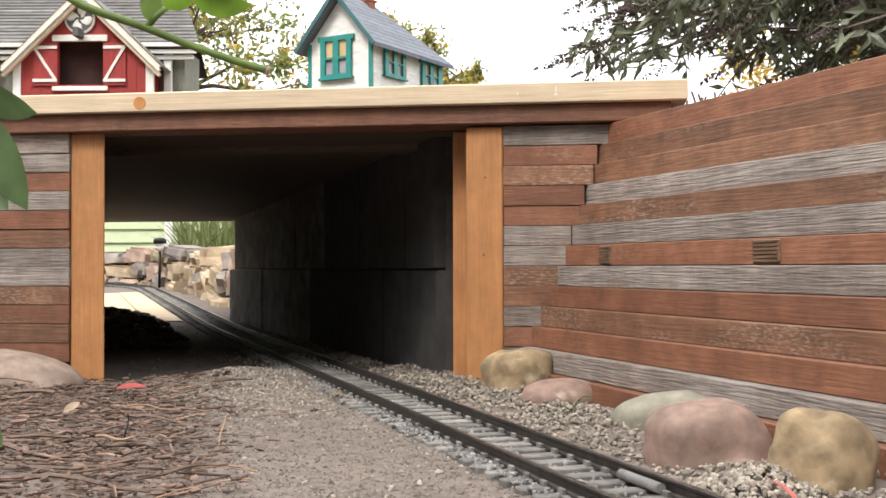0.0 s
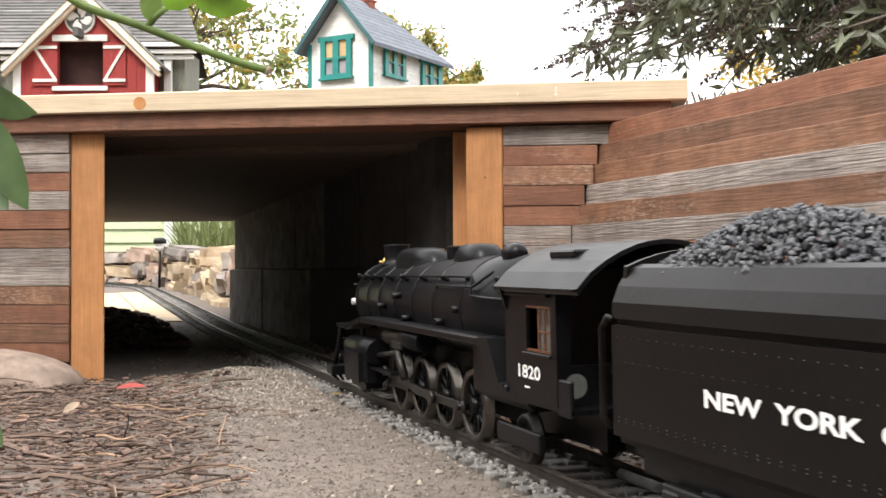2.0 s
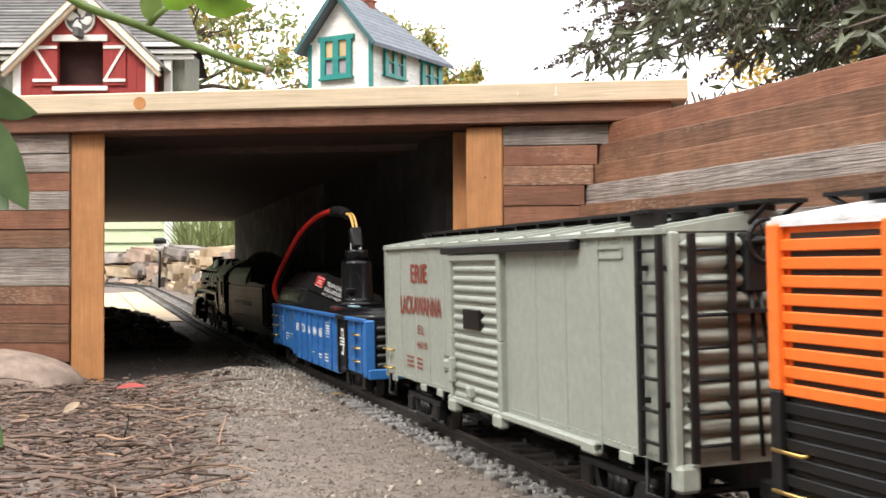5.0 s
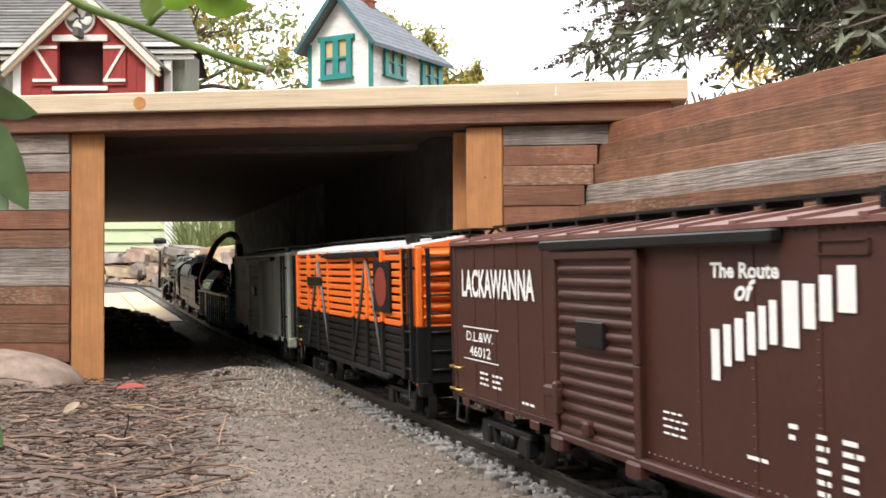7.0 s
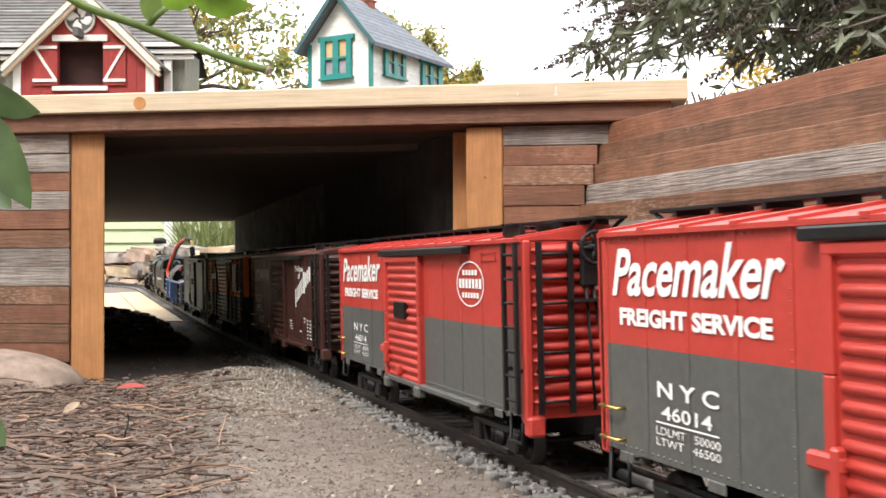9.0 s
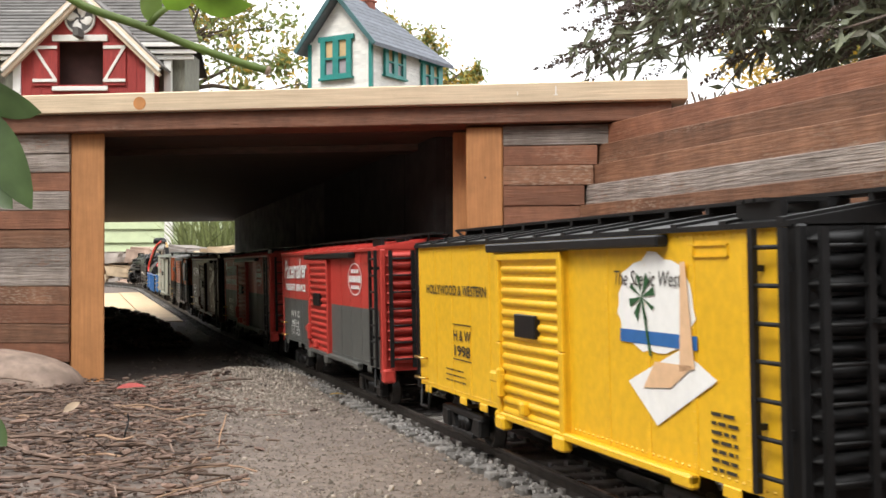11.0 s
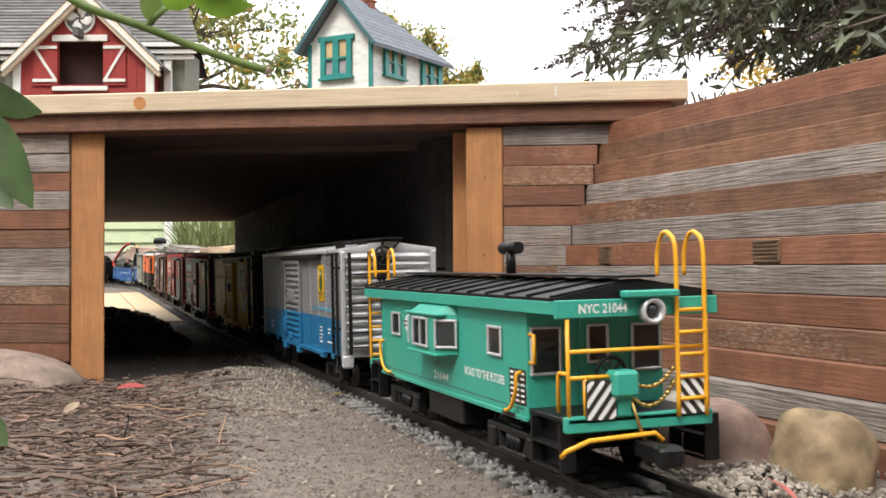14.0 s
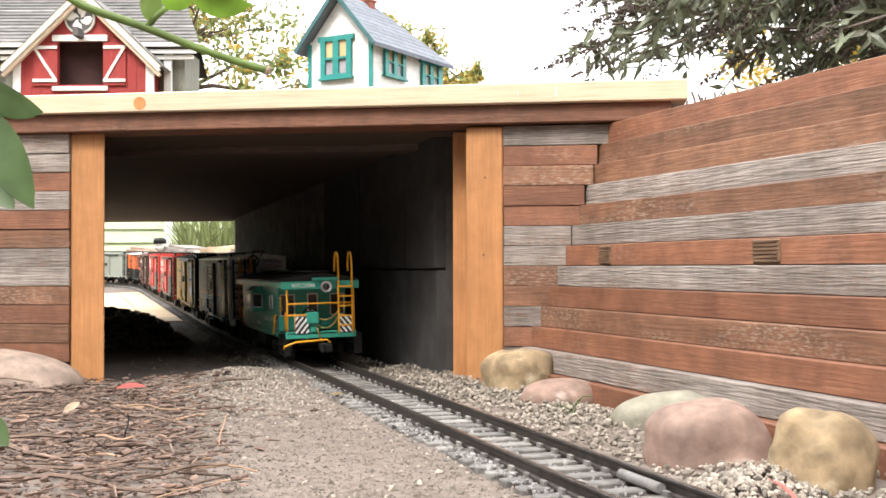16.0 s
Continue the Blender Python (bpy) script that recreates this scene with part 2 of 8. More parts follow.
siding_mat = mat("pale_green_siding", (0.50, 0.58, 0.36), 0.6, var=0.08, scale=20, coarse=2)
white_paint = mat("white_paint", (0.78, 0.77, 0.74), 0.55, var=0.08, scale=60, coarse=8, bump=0.1)
hill_mat = mat("hill_soil", (0.12, 0.10, 0.06), 0.95, var=0.4, scale=60, coarse=4, bump=0.8)
BOARD = {"r": wood_red, "b": wood_brown, "g": wood_grey}


def lift(x, y):
    """Height of the ground: a little relief, a mulch bank on one side, a gravel bank at the flank wall."""
    p = Vector((x, y, 0))
    off = (p - START).dot(SIDE)
    s = (p - START).dot(DIR)
    z = -0.0115 + 0.0022 * noise.noise(Vector((x * 14, y * 14, 0.3))) + 0.0010 * noise.noise(Vector((x * 60, y * 60, 1.3)))
    if abs(y) < 6 and abs(x) < 4:
        z += max(0, min(1, (-off - 0.20) / 0.25)) * 0.012 * (1 if s < 0.6 else 0.2)
        if s > 0.9:
            z += min(0.10, 0.0145 * max(0, s - 1.35))
        if 0.95 < s < 2.0 and off < -0.08:
            z += 0.034 * min(1, (-off - 0.08) / 0.12) * math.sin((s - 0.95) / 1.05 * math.pi)
        if 0.045 < off < 0.4 and s < 0.5:
            z += min(0.006, (off - 0.045) * 0.12)
        z += 0.015 * math.exp(-((x + 0.215) / 0.062) ** 2 - ((y - 1.15) / 0.10) ** 2)
    elif y > 0:
        z += 0.03
    return z


def axis(fine0, fine1, step, lo, hi):
    a = list(np.arange(fine0, fine1, step))
    d, x = step, fine1
    while x < hi:
        a.append(x)
        d *= 1.35
        x += d
    a.append(hi)
    d, x, b = step, fine0, []
    while x > lo:
        d *= 1.35
        x -= d
        b.append(max(x, lo))
    return b[::-1] + a


gx, gy = axis(-0.75, 0.42, 0.012, -60, 60), axis(0.35, 2.3, 0.014, -40, 120)
verts = [(x, y, lift(x, y)) for y in gy for x in gx]
w = len(gx)
faces = [(j * w + i, j * w + i + 1, (j + 1) * w + i + 1, (j + 1) * w + i) for j in range(len(gy) - 1) for i in range(w - 1)]
me = bpy.data.meshes.new("ground")
me.from_pydata(verts, [], faces)
me.materials.append(earth)
for p in me.polygons:
    p.use_smooth = True
tagged(new("ground", me), "dusty grey-brown garden earth with fine gravel", "ground", kind="structure")

# unseen plain walls, added behind and beside the camera to block low sky light
sky_block_mat = mat("dark_fence", (0.075, 0.07, 0.05), 0.9, var=0.4, scale=20, coarse=2)
tagged(part("wall_south", boxm(-16, 16, -8.2, -8.0, -0.1, 5.5), sky_block_mat), kind="structure")
tagged(part("wall_west_garden", boxm(-9.2, -9.0, -8.0, 9.0, -0.1, 4.0), sky_block_mat), kind="structure")

# ---- portal ----
def timber(name, label, x0, x1, y0, y1, z0, z1, material, m=FACE, group="", bev=0.0012, category="board"):
    ob = tagged(part(name, boxm(x0, x1, y0, y1, z0, z1, bev), material, m=m), label, category, group)
    return ob


post = timber("portal_post", "orange cedar post at the tunnel mouth", -0.0183, 0.0183, 0, 0.038, -0.03, 0.2495, wood_cedar, group="portal posts", category="post")
timber("portal_post", "orange cedar post doubled behind the front one", -0.0365, 0.002, 0.0385, 0.0900, -0.03, 0.2495, wood_cedar, group="portal posts", category="post")
for x, z in ((0.001, 0.199), (-0.001, 0.122)):
    part("nail", cyl(bmesh.new(), (x, -0.0003, z), (x, 0.002, z), 0.0009, n=8), dark_board, post, "dark nail head")
cap = timber("cap_board", "pale fresh pine cap board with a knot", -0.95, 0.1980, -0.014, 0.12, 0.2702, 0.2902, wood_pine)
knot_mat = mat("pine_knot", (0.50, 0.22, 0.07), 0.6, var=0.3, scale=30, coarse=9)
bm = lathe(bmesh.new(), [(0.0068, 0), (0.0066, -0.0003)], 16, "y", (-0.3530, -0.0141, 0.2790))
part("knot", bm, knot_mat, cap, "orange-brown knot")
chalk = [(0.034, 0.2810, 0.0006, 0.0035), (0.071, 0.2800, 0.0012, 0.009), (0.0695, 0.2800, 0.004, 0.0008)]
for x, z, ww, hh in chalk:
    part("chalk_mark", boxm(x, x + ww, -0.0143, -0.0139, z - 0.003, z - 0.003 + hh), white_paint, cap, "white chalk mark")
timber("beam", "red stained beam over the tunnel mouth", -0.95, 0.1830, -0.0075, 0.040, 0.2515, 0.2699, wood_red, category="beam")
# end trims of the courses beside the post, and the courses on its other side
RIGHT = zip("grbrrggbbgrg", (1083, 1060, 1053, 1037, 1029, 1013, 1007, 992, 980, 968, 957, 946))
fr = random.Random(12)
for k, (c, e) in enumerate(RIGHT):
    z = 0.2503 - 0.0199 * (k + 1)
    x1 = (e - 784) / 1943 * 1.075 - 0.0413
    timber("facing_board", {"g": "weathered grey", "r": "red stained", "b": "brown stained"}[c] + " facing board beside the portal post", 0.0187, x1, 0.0005 + fr.uniform(0, 0.0025), 0.055, z, z + 0.0196 + fr.uniform(-0.0004, 0.0002), BOARD[c], bev=0.0005, group="facing boards of the portal")
for k, c in enumerate("ggrgrbggbrbr"):
    z = 0.2510 - 0.0199 * (k + 1)
    timber("facing_board", {"g": "weathered grey", "r": "red stained", "b": "brown stained"}[c] + " facing board beside the portal post", -0.95, -0.4370, 0.0005 + fr.uniform(0, 0.0025), 0.055, z, z + 0.0196 + fr.uniform(-0.0004, 0.0002), BOARD[c], bev=0.0005, group="facing boards of the portal")
timber("backing_wall", "near-black backing behind the portal facing", -0.95, -0.4370, 0.056, 0.07, -0.04, 0.2515, dark_board)
timber("backing_wall", "near-black backing behind the portal facing", 0.0187, 0.30, 0.056, 0.07, -0.04, 0.2515, dark_board)

# ---- flank wall: courses of boards that lean back ----
def flank(z):
    """Two points of the course at height z: at the portal and nearer to the camera."""
    t = (z - 0.111) / 0.14
    a = Vector((0.117 + 0.053 * t - 0.006 * t * t, 1.08, 0))
    b = Vector((0.270 + 0.062 * t - 0.013 * t * t, 0.67, 0))
    return a, b


COURSES = "rbbgbgrgrbrgr"      # from the top
for k, c in enumerate(COURSES):
    z = 0.2505 - 0.0199 * (k + 1)
    a, b = flank(z + 0.01)
    d = (b - a).normalized()
    m = Matrix.Translation(a) @ Matrix.Rotation(math.atan2(d.y, d.x), 4, "Z")
    x0 = -0.085 if k < 7 else -0.03
    timber("flank_board", {"g": "weathered grey", "r": "red stained", "b": "brown stained"}[c] + " board of the leaning flank wall", x0, 1.5, 0, 0.06, z, z + 0.0197 + fr.uniform(-0.0005, 0.0001), BOARD[c], m=m, bev=0.0005, group="boards of the flank wall")
a, b = flank(0.15)
endgrain = mat("end_grain", (0.16, 0.095, 0.055), 0.8, var=0.5, scale=40, stretch=(1, 1, 6), coarse=10, bump=0.9)
z = 0.2505 - 0.0199 * 7
aa, bb = flank(z + 0.01)
dd = (bb - aa).normalized()
mm = Matrix.Translation(aa) @ Matrix.Rotation(math.atan2(dd.y, dd.x), 4, "Z")
for x, tw in ((0.070, 0.020), (0.3000, 0.031)):
    tie_ = timber("tie_beam", "sawn end grain of a tie beam in the flank wall", x, x + tw, -0.0018, 0.05, z + 0.0008, z + 0.0183, endgrain, m=mm, group="tie beams in the flank wall", category="beam")
    for q in range(6):
        part("saw_ridge", boxm(x + 0.001, x + tw - 0.001, -0.0026, -0.0016, z + 0.002 + 0.0028 * q, z + 0.0034 + 0.0028 * q), endgrain, tie_)
d = (b - a).normalized()
m = Matrix.Translation(a) @ Matrix.Rotation(math.atan2(d.y, d.x), 4, "Z")
tagged(part("wall_flank_backing", boxm(-0.05, 1.5, 0.085, 0.12, -0.05, 0.245), dark_board, m=m), kind="structure")

# ---- tunnel, skewed along the track ----
BORE = Vector((-math.sin(radians(20.35)), math.cos(radians(20.35)), 0))


def skew(name, u0, u1, v0, v1, z0, z1, material, inset=0.0):
    """A block between the portal's line (u) and the way along the track (v)."""
    bm = bmesh.new()
    P = lambda u, v, z: (FACE @ Vector((u, 0.06, 0))) + BORE * v + Vector((0, 0, z))
    vs = [bm.verts.new(P(u, v, z)) for u in (u0, u1) for v in (v0, v1) for z in (z0, z1)]
    for f in ((0, 1, 3, 2), (4, 6, 7, 5), (0, 4, 5, 1), (2, 3, 7, 6), (0, 2, 6, 4), (1, 5, 7, 3)):
        bm.faces.new([vs[i] for i in f])
    bmesh.ops.recalc_face_normals(bm, faces=bm.faces)
    if inset:
        bmesh.ops.bevel(bm, geom=list(bm.edges), offset=inset, segments=1, affect="EDGES")
    return part(name, bm, material)


V1 = 1.38
post = skew("portal_post", -0.4655, -0.4285, -0.063, -0.025, -0.03, 0.2513, wood_cedar, 0.0012)
tagged(post, "orange cedar post beside the boulder", "post", "portal posts")
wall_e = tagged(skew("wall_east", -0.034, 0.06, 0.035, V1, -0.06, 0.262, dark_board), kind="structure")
wall_w = tagged(skew("wall_west", -0.50, -0.44, 0.0, V1, -0.06, 0.262, shaded_block), kind="structure")
# three columns in the shaded colour, then the one painted as lit
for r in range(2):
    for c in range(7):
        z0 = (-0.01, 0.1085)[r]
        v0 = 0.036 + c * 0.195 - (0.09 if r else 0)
        b = skew("block", -0.044 - 0.0008 * ((c * 7 + r * 3) % 4), -0.032, max(0.036, v0), min(V1, v0 + 0.191), z0, z0 + (0.1165 if r == 0 else 0.143), shaded_block if c < 3 else lit_block, 0.0015)
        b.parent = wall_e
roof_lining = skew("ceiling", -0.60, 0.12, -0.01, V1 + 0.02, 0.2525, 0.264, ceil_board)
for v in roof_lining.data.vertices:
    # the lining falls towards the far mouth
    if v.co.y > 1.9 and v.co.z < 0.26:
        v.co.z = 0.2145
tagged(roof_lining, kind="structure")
tagged(skew("joist", -0.44, 0.0, 0.09, 0.135, 0.2420, 0.2495, ceil_board), "brown joist under the tunnel roof", "joist")

# ---- hill over the tunnel ----
def hill(u, v):
    """Height of the mound: u along the portal, v behind it."""
    z = 0.268 + 0.155 * max(0, v - 0.05) + 0.004 * noise.noise(Vector((u * 8, v * 8, 2)))
    y = 1.15 + 0.95 * v - 0.13 * u
    return min(z, 0.075 + 0.145 * y - 0.25 * max(0, u - 0.55)) if u > 0.16 else z


us, vs_ = list(np.arange(-2.2, 1.6, 0.05)), list(np.arange(0.045, 1.42, 0.05))
verts = []
for v in vs_:
    for u in us:
        p = (FACE @ Vector((u, 0.06, 0))) + DIR * v
        verts.append((p.x, p.y, hill(u, v)))
w = len(us)
faces = [(j * w + i, j * w + i + 1, (j + 1) * w + i + 1, (j + 1) * w + i) for j in range(len(vs_) - 1) for i in range(w - 1)]
k0 = len(verts)
# its rear and flanks go down to the ground
for j, i in [(len(vs_) - 1, i) for i in range(w)]:
    x, y, z = verts[j * w + i]
    verts.append((x, y, 0.255 if -0.52 < us[i] < 0.1 else -0.05))
faces += [((len(vs_) - 1) * w + i, (len(vs_) - 1) * w + i + 1, k0 + i + 1, k0 + i) for i in range(w - 1)]
me = bpy.data.meshes.new("hill")
me.from_pydata(verts, [], faces)
me.materials.append(hill_mat)
tagged(new("hill", me), "soil mound over the tunnel", "ground", kind="structure")

# ---- track ----
track = thing("railway_track", "garden railway track with brown rails on grey ties", "railway track")


def sweep(name, prof, off, s0, s1, material, step=0.04, parent=None, label=""):
    bm = bmesh.new()
    rings = []
    s = s0
    while s <= s1 + 1e-6:
        p, a = line(s)
        side = Vector((math.cos(a), math.sin(a), 0))
        rings.append([bm.verts.new(p + side * (off + u) + Vector((0, 0, z))) for u, z in prof])
        s += step
    n = len(prof)
    for a, b in zip(rings, rings[1:]):
        for i in range(n):
            bm.faces.new((a[i], a[(i + 1) % n], b[(i + 1) % n], b[i]))
    bmesh.ops.recalc_face_normals(bm, faces=bm.faces)
    return part(name, bm, material, parent, label)


RAIL = [(-0.0032, -0.0085), (0.0032, -0.0085), (0.0028, -0.0072), (0.0008, -0.0064), (0.0008, -0.0028), (0.0016, -0.0018), (0.0016, -0.0004), (0.0011, 0), (-0.0011, 0), (-0.0016, -0.0004), (-0.0016, -0.0018), (-0.0008, -0.0028), (-0.0008, -0.0064), (-0.0028, -0.0072)]
for off in (-0.0241, 0.0241):
    sweep("rail", RAIL, off, -1.4, 6.6, rail_mat, 0.05, track)
    sweep("rail_head", [(-0.0010, 0.0001), (0.0010, 0.0001), (0.0010, 0.0003), (-0.0010, 0.0003)], off, -1.4, 6.6, rail_head, 0.05, track)
bm = boxm(-0.0053, 0.0053, -0.044, 0.044, -0.0155, -0.0082, 0.0008)
for y in (-0.0241, 0.0241):
    for d in (-0.0046, 0.0046):
        box(bm, -0.0030, 0.0030, y + d - 0.0013, y + d + 0.0013, -0.0086, -0.0052, 0.0004)
first_tie = part("tie", bm, tie_mat, track)
n_tie, s = 0, -0.95
while s < 5.9:
    p, a = line(s)
    m = Matrix.Translation(p) @ Matrix.Rotation(a + math.pi / 2 + fr.uniform(-0.02, 0.02), 4, "Z")
    if n_tie == 0:
        first_tie.matrix_basis = m
    else:
        share(first_tie, m, track)
    n_tie += 1
    s += 0.0232
bm = cyl(bmesh.new(), (-0.022, 0.0185, -0.0050), (0.022, 0.0185, -0.0050), 0.0030, n=10)
p, a = line(-0.205)
part("rail_joiner", bm, ballast_mat, track, "grey rail joiner", m=Matrix.Translation(p) @ Matrix.Rotation(a - math.pi / 2, 4, "Z"))

# ---- gravel ----
rg = random.Random(21)
near, grey = [], []
for k in range(11000):
    s = rg.uniform(-0.45, 0.75) if k % 4 else rg.uniform(0.7, 1.6)
    off = rg.choice((rg.uniform(0.036, 0.20), rg.gauss(0.075, 0.03), rg.uniform(-0.22, -0.036), rg.gauss(0.10, 0.03)))
    if abs(off) < 0.034:
        continue
    p = START + DIR * s + SIDE * off
    if off > 0.14 and s > 0.2:
        continue
    dens = 1 if off > 0 or off > -0.075 else 0.55 * (0.5 + noise.noise(Vector((p.x * 9, p.y * 9, 5))))
    if rg.random() > dens:
        continue
    bank = 0.004 if off > 0.05 else 0
    near.append((p.x, p.y, lift(p.x, p.y) + grade(s) * 0 + bank * rg.random() + 0.0003, rg.choice((0.0009, 0.0012, 0.0016, 0.0022)) * rg.uniform(0.7, 1.3)))
for k in range(6500):
    s = rg.uniform(-0.45, 1.3)
    off = rg.choice((rg.uniform(-0.019, 0.019), rg.gauss(0.033, 0.004), rg.gauss(-0.033, 0.004), rg.gauss(-0.036, 0.005), rg.uniform(-0.019, 0.019)))
    if 0.020 < abs(off) < 0.0285:
        continue
    p, a = line(s)
    p = p + SIDE * off
    grey.append((p.x, p.y, p.z - 0.0108 + rg.uniform(-0.001, 0.0016) + (0.0015 if abs(off) > 0.028 else 0), rg.uniform(0.0009, 0.0020)))
lumps_todo = [("gravel", near, "pale crushed gravel along the track", gravel_mat, 31), ("ballast", grey, "grey stone ballast between the ties", ballast_mat, 32)]
grit = []
for k in range(15000):
    y = 0.5 + 0.75 * rg.random() ** 1.3
    x = y * rg.uniform(-0.26, 0.08)
    off = (Vector((x, y, 0)) - START).dot(SIDE)
    if off > -0.034:
        continue
    grit.append((x, y, lift(x, y) + 0.0001, rg.choice((0.0004, 0.0006, 0.0008, 0.0012)) * rg.uniform(0.7, 1.2)))
mound = []
for k in range(5200):
    x, y = rg.gauss(-0.195, 0.060), rg.gauss(1.06, 0.085)
    if (Vector((x, y, 0)) - START).dot(SIDE) < -0.05:
        mound.append((x, y, lift(x, y) + 0.0002, rg.choice((0.0006, 0.0009, 0.0012, 0.0019)) * rg.uniform(0.7, 1.2)))
lumps_todo.append(("gravel", mound, "pale gravel heaped in the tunnel mouth", gravel_mat, 35))
lumps_todo.append(("grit", grit, "fine grit on the earth", grit_mat, 34))
# coarse heap in front of the boulders
heap = []
for k in range(900):
    a, r = rg.uniform(0, 6.28), rg.random() ** 0.6
    x, y = 0.150 + 0.055 * r * math.cos(a) + 0.02, 0.585 - 0.01 + 0.045 * r * math.sin(a)
    o = (Vector((x, y, 0)) - START).dot(SIDE)
    if o < 0.036:
        continue
    heap.append((x, y, -0.010 + 0.016 * (1 - r) + rg.uniform(-0.001, 0.001), rg.uniform(0.0014, 0.0030)))
for k in range(1200):
    s, off = rg.uniform(0.0, 0.42), rg.uniform(0.055, 0.15)
    p = START + DIR * s + SIDE * off
    heap.append((p.x, p.y, lift(p.x, p.y) + 0.006 * math.sin((off - 0.055) / 0.095 * math.pi) * rg.random(), rg.uniform(0.0012, 0.0028)))
lumps_todo.append(("gravel", heap, "coarse pale gravel heap before the boulders", gravel_mat, 33))

for nm, pl, lab, mt, sd in lumps_todo:
    tagged(lumps(nm, pl, mt, None, lab, sd), category="gravel")

# ---- beyond the tunnel: deck, dry stone wall, shed ----
deck = tagged(new("deck"), "pale sunlit plank deck beyond the tunnel", "deck", kind="structure")
for k in range(8):
    off = -0.085 - 0.075 * k
    bm = boxm(-1.05, 0.60 + fr.uniform(-0.05, 0.05), -0.036, 0.036, -0.014, -0.003, 0.001)
    p, a = line(2.75)
    part("plank", bm, wood_deck, deck, m=Matrix.Translation(p + SIDE * off + Vector((0, 0, -0.006 + fr.uniform(-0.002, 0.002)))) @ Matrix.Rotation(a + math.pi / 2, 4, "Z") @ Matrix.Rotation(radians(-0.88), 4, "Y"))
stone_mats = [mat("tan_fieldstone", (0.40, 0.31, 0.21), 0.9, var=0.35, scale=18, coarse=5, bump=0.8, rnd=0.3), mat("pink_fieldstone", (0.40, 0.29, 0.23), 0.9, var=0.3, scale=18, coarse=5, bump=0.8, rnd=0.3), mat("grey_fieldstone", (0.33, 0.29, 0.26), 0.9, var=0.3, scale=18, coarse=5, bump=0.8, rnd=0.3)]


def stone_mesh(rx, ry, rz, seed, rough=0.16, sub=3, box_like=0.5):
    bm = bmesh.new()
    bmesh.ops.create_icosphere(bm, subdivisions=sub, radius=1)
    o = Vector((seed * 3.7, seed * 1.3, seed * 2.1))
    q = 2 + 4 * box_like
    for v in bm.verts:
        c = v.co.normalized()
        c = c / (abs(c.x) ** q + abs(c.y) ** q + abs(c.z) ** q) ** (1 / q)
        c = c * (1 + rough * noise.noise(c * 1.3 + o) + rough * 0.45 * noise.noise(c * 3.1 + o) + rough * 0.12 * noise.noise(c * 8 + o))
        v.co = (c.x * rx, c.y * ry, c.z * rz)
    for f in bm.faces:
        f.smooth = True
    return bm


def slab_mesh(rx, ry, rz, seed):
    """A quarried stone: a rough block with chipped corners and split faces."""
    rnd = random.Random(seed)
    bm = bmesh.new()
    bmesh.ops.create_cube(bm, size=2)
    for v in bm.verts:
        v.co = Vector((v.co.x * rnd.uniform(0.80, 1.08), v.co.y, v.co.z * rnd.uniform(0.72, 1.1)))
    bmesh.ops.bevel(bm, geom=list(bm.edges), offset=0.26, segments=2, affect="EDGES")
    bmesh.ops.subdivide_edges(bm, edges=list(bm.edges), cuts=1, use_grid_fill=True)
    o = Vector((seed * 3.7, seed * 1.3, seed * 2.1))
    for v in bm.verts:
        q = v.co + noise.noise_vector(v.co * 1.1 + o) * 0.17 + noise.noise_vector(v.co * 3.2 + o) * 0.06
        v.co = (q.x * rx, q.y * ry, q.z * rz)
    return bm


wall_s = tagged(new("stone_wall"), "dry wall of tan and pink fieldstones", "stone wall", kind="structure")
rs = random.Random(5)
n = 0
for row in range(3):
    s = 1.55 + rs.uniform(0, 0.1)
    while s < 6.4:
        L = rs.uniform(0.055, 0.145) * (1.35 if s < 3.3 else 1)
        if row == 2 and rs.random() < 0.35:
            s += 1.82 * L
            continue
        H = rs.uniform(0.030, 0.046)
        p, a = line(s + L)
        side = Vector((math.cos(a), math.sin(a), 0))
        q = p + side * (0.185 + 0.02 * row + rs.uniform(-0.015, 0.02)) + Vector((0, 0, -0.012 + 0.062 * row + rs.uniform(-0.014, 0.014)))
        part("stone", slab_mesh(L, 0.080, H, n + 1), stone_mats[n % 3 if rs.random() < .7 else 0], wall_s, m=Matrix.Translation(q) @ Matrix.Rotation(a + math.pi / 2 + rs.uniform(-0.15, 0.15), 4, "Z") @ Matrix.Rotation(rs.uniform(-0.12, 0.12), 4, "Y"))
        s += 1.82 * L
        n += 1
shed = thing("garden_shed", "pale green clapboard shed with white corner trim", "shed", m=Matrix.Translation((-1.53, 6.9, 0)))
part("wall", boxm(-3.2, -0.02, 0.02, 2.0, -0.1, 1.05), siding_mat, shed)
for k in range(11):
    z = 0.10 + 0.085 * k
    bm = bmesh.new()
    vs = [(-3.2, 0.016, z + 0.087), (0, 0.016, z + 0.087), (0, 0.0, z), (-3.2, 0.0, z), (-3.2, 0.02, z), (0, 0.02, z)]
    v = [bm.verts.new(c) for c in vs]
    bm.faces.new((v[0], v[3], v[2], v[1])), bm.faces.new((v[3], v[4], v[5], v[2]))
    bmesh.ops.recalc_face_normals(bm, faces=bm.faces)
    part("clapboard", bm, siding_mat, shed)
part("corner_trim", boxm(-0.215, -0.165, -0.03, 0.01, -0.05, 1.05, 0.003), white_paint, shed, "white corner trim")
part("roof", boxm(-3.35, 0.12, -0.12, 2.1, 1.05, 1.09, 0.003), hill_mat, shed)
p, a = line(3.99)
LAMP_X, LAMP_Y = p.x + 0.105 * math.cos(a), p.y + 0.105 * math.sin(a)
lamp = thing("path_light", "black solar path light on a stake", "garden light", m=Matrix.Translation((LAMP_X, LAMP_Y, 0.03)))
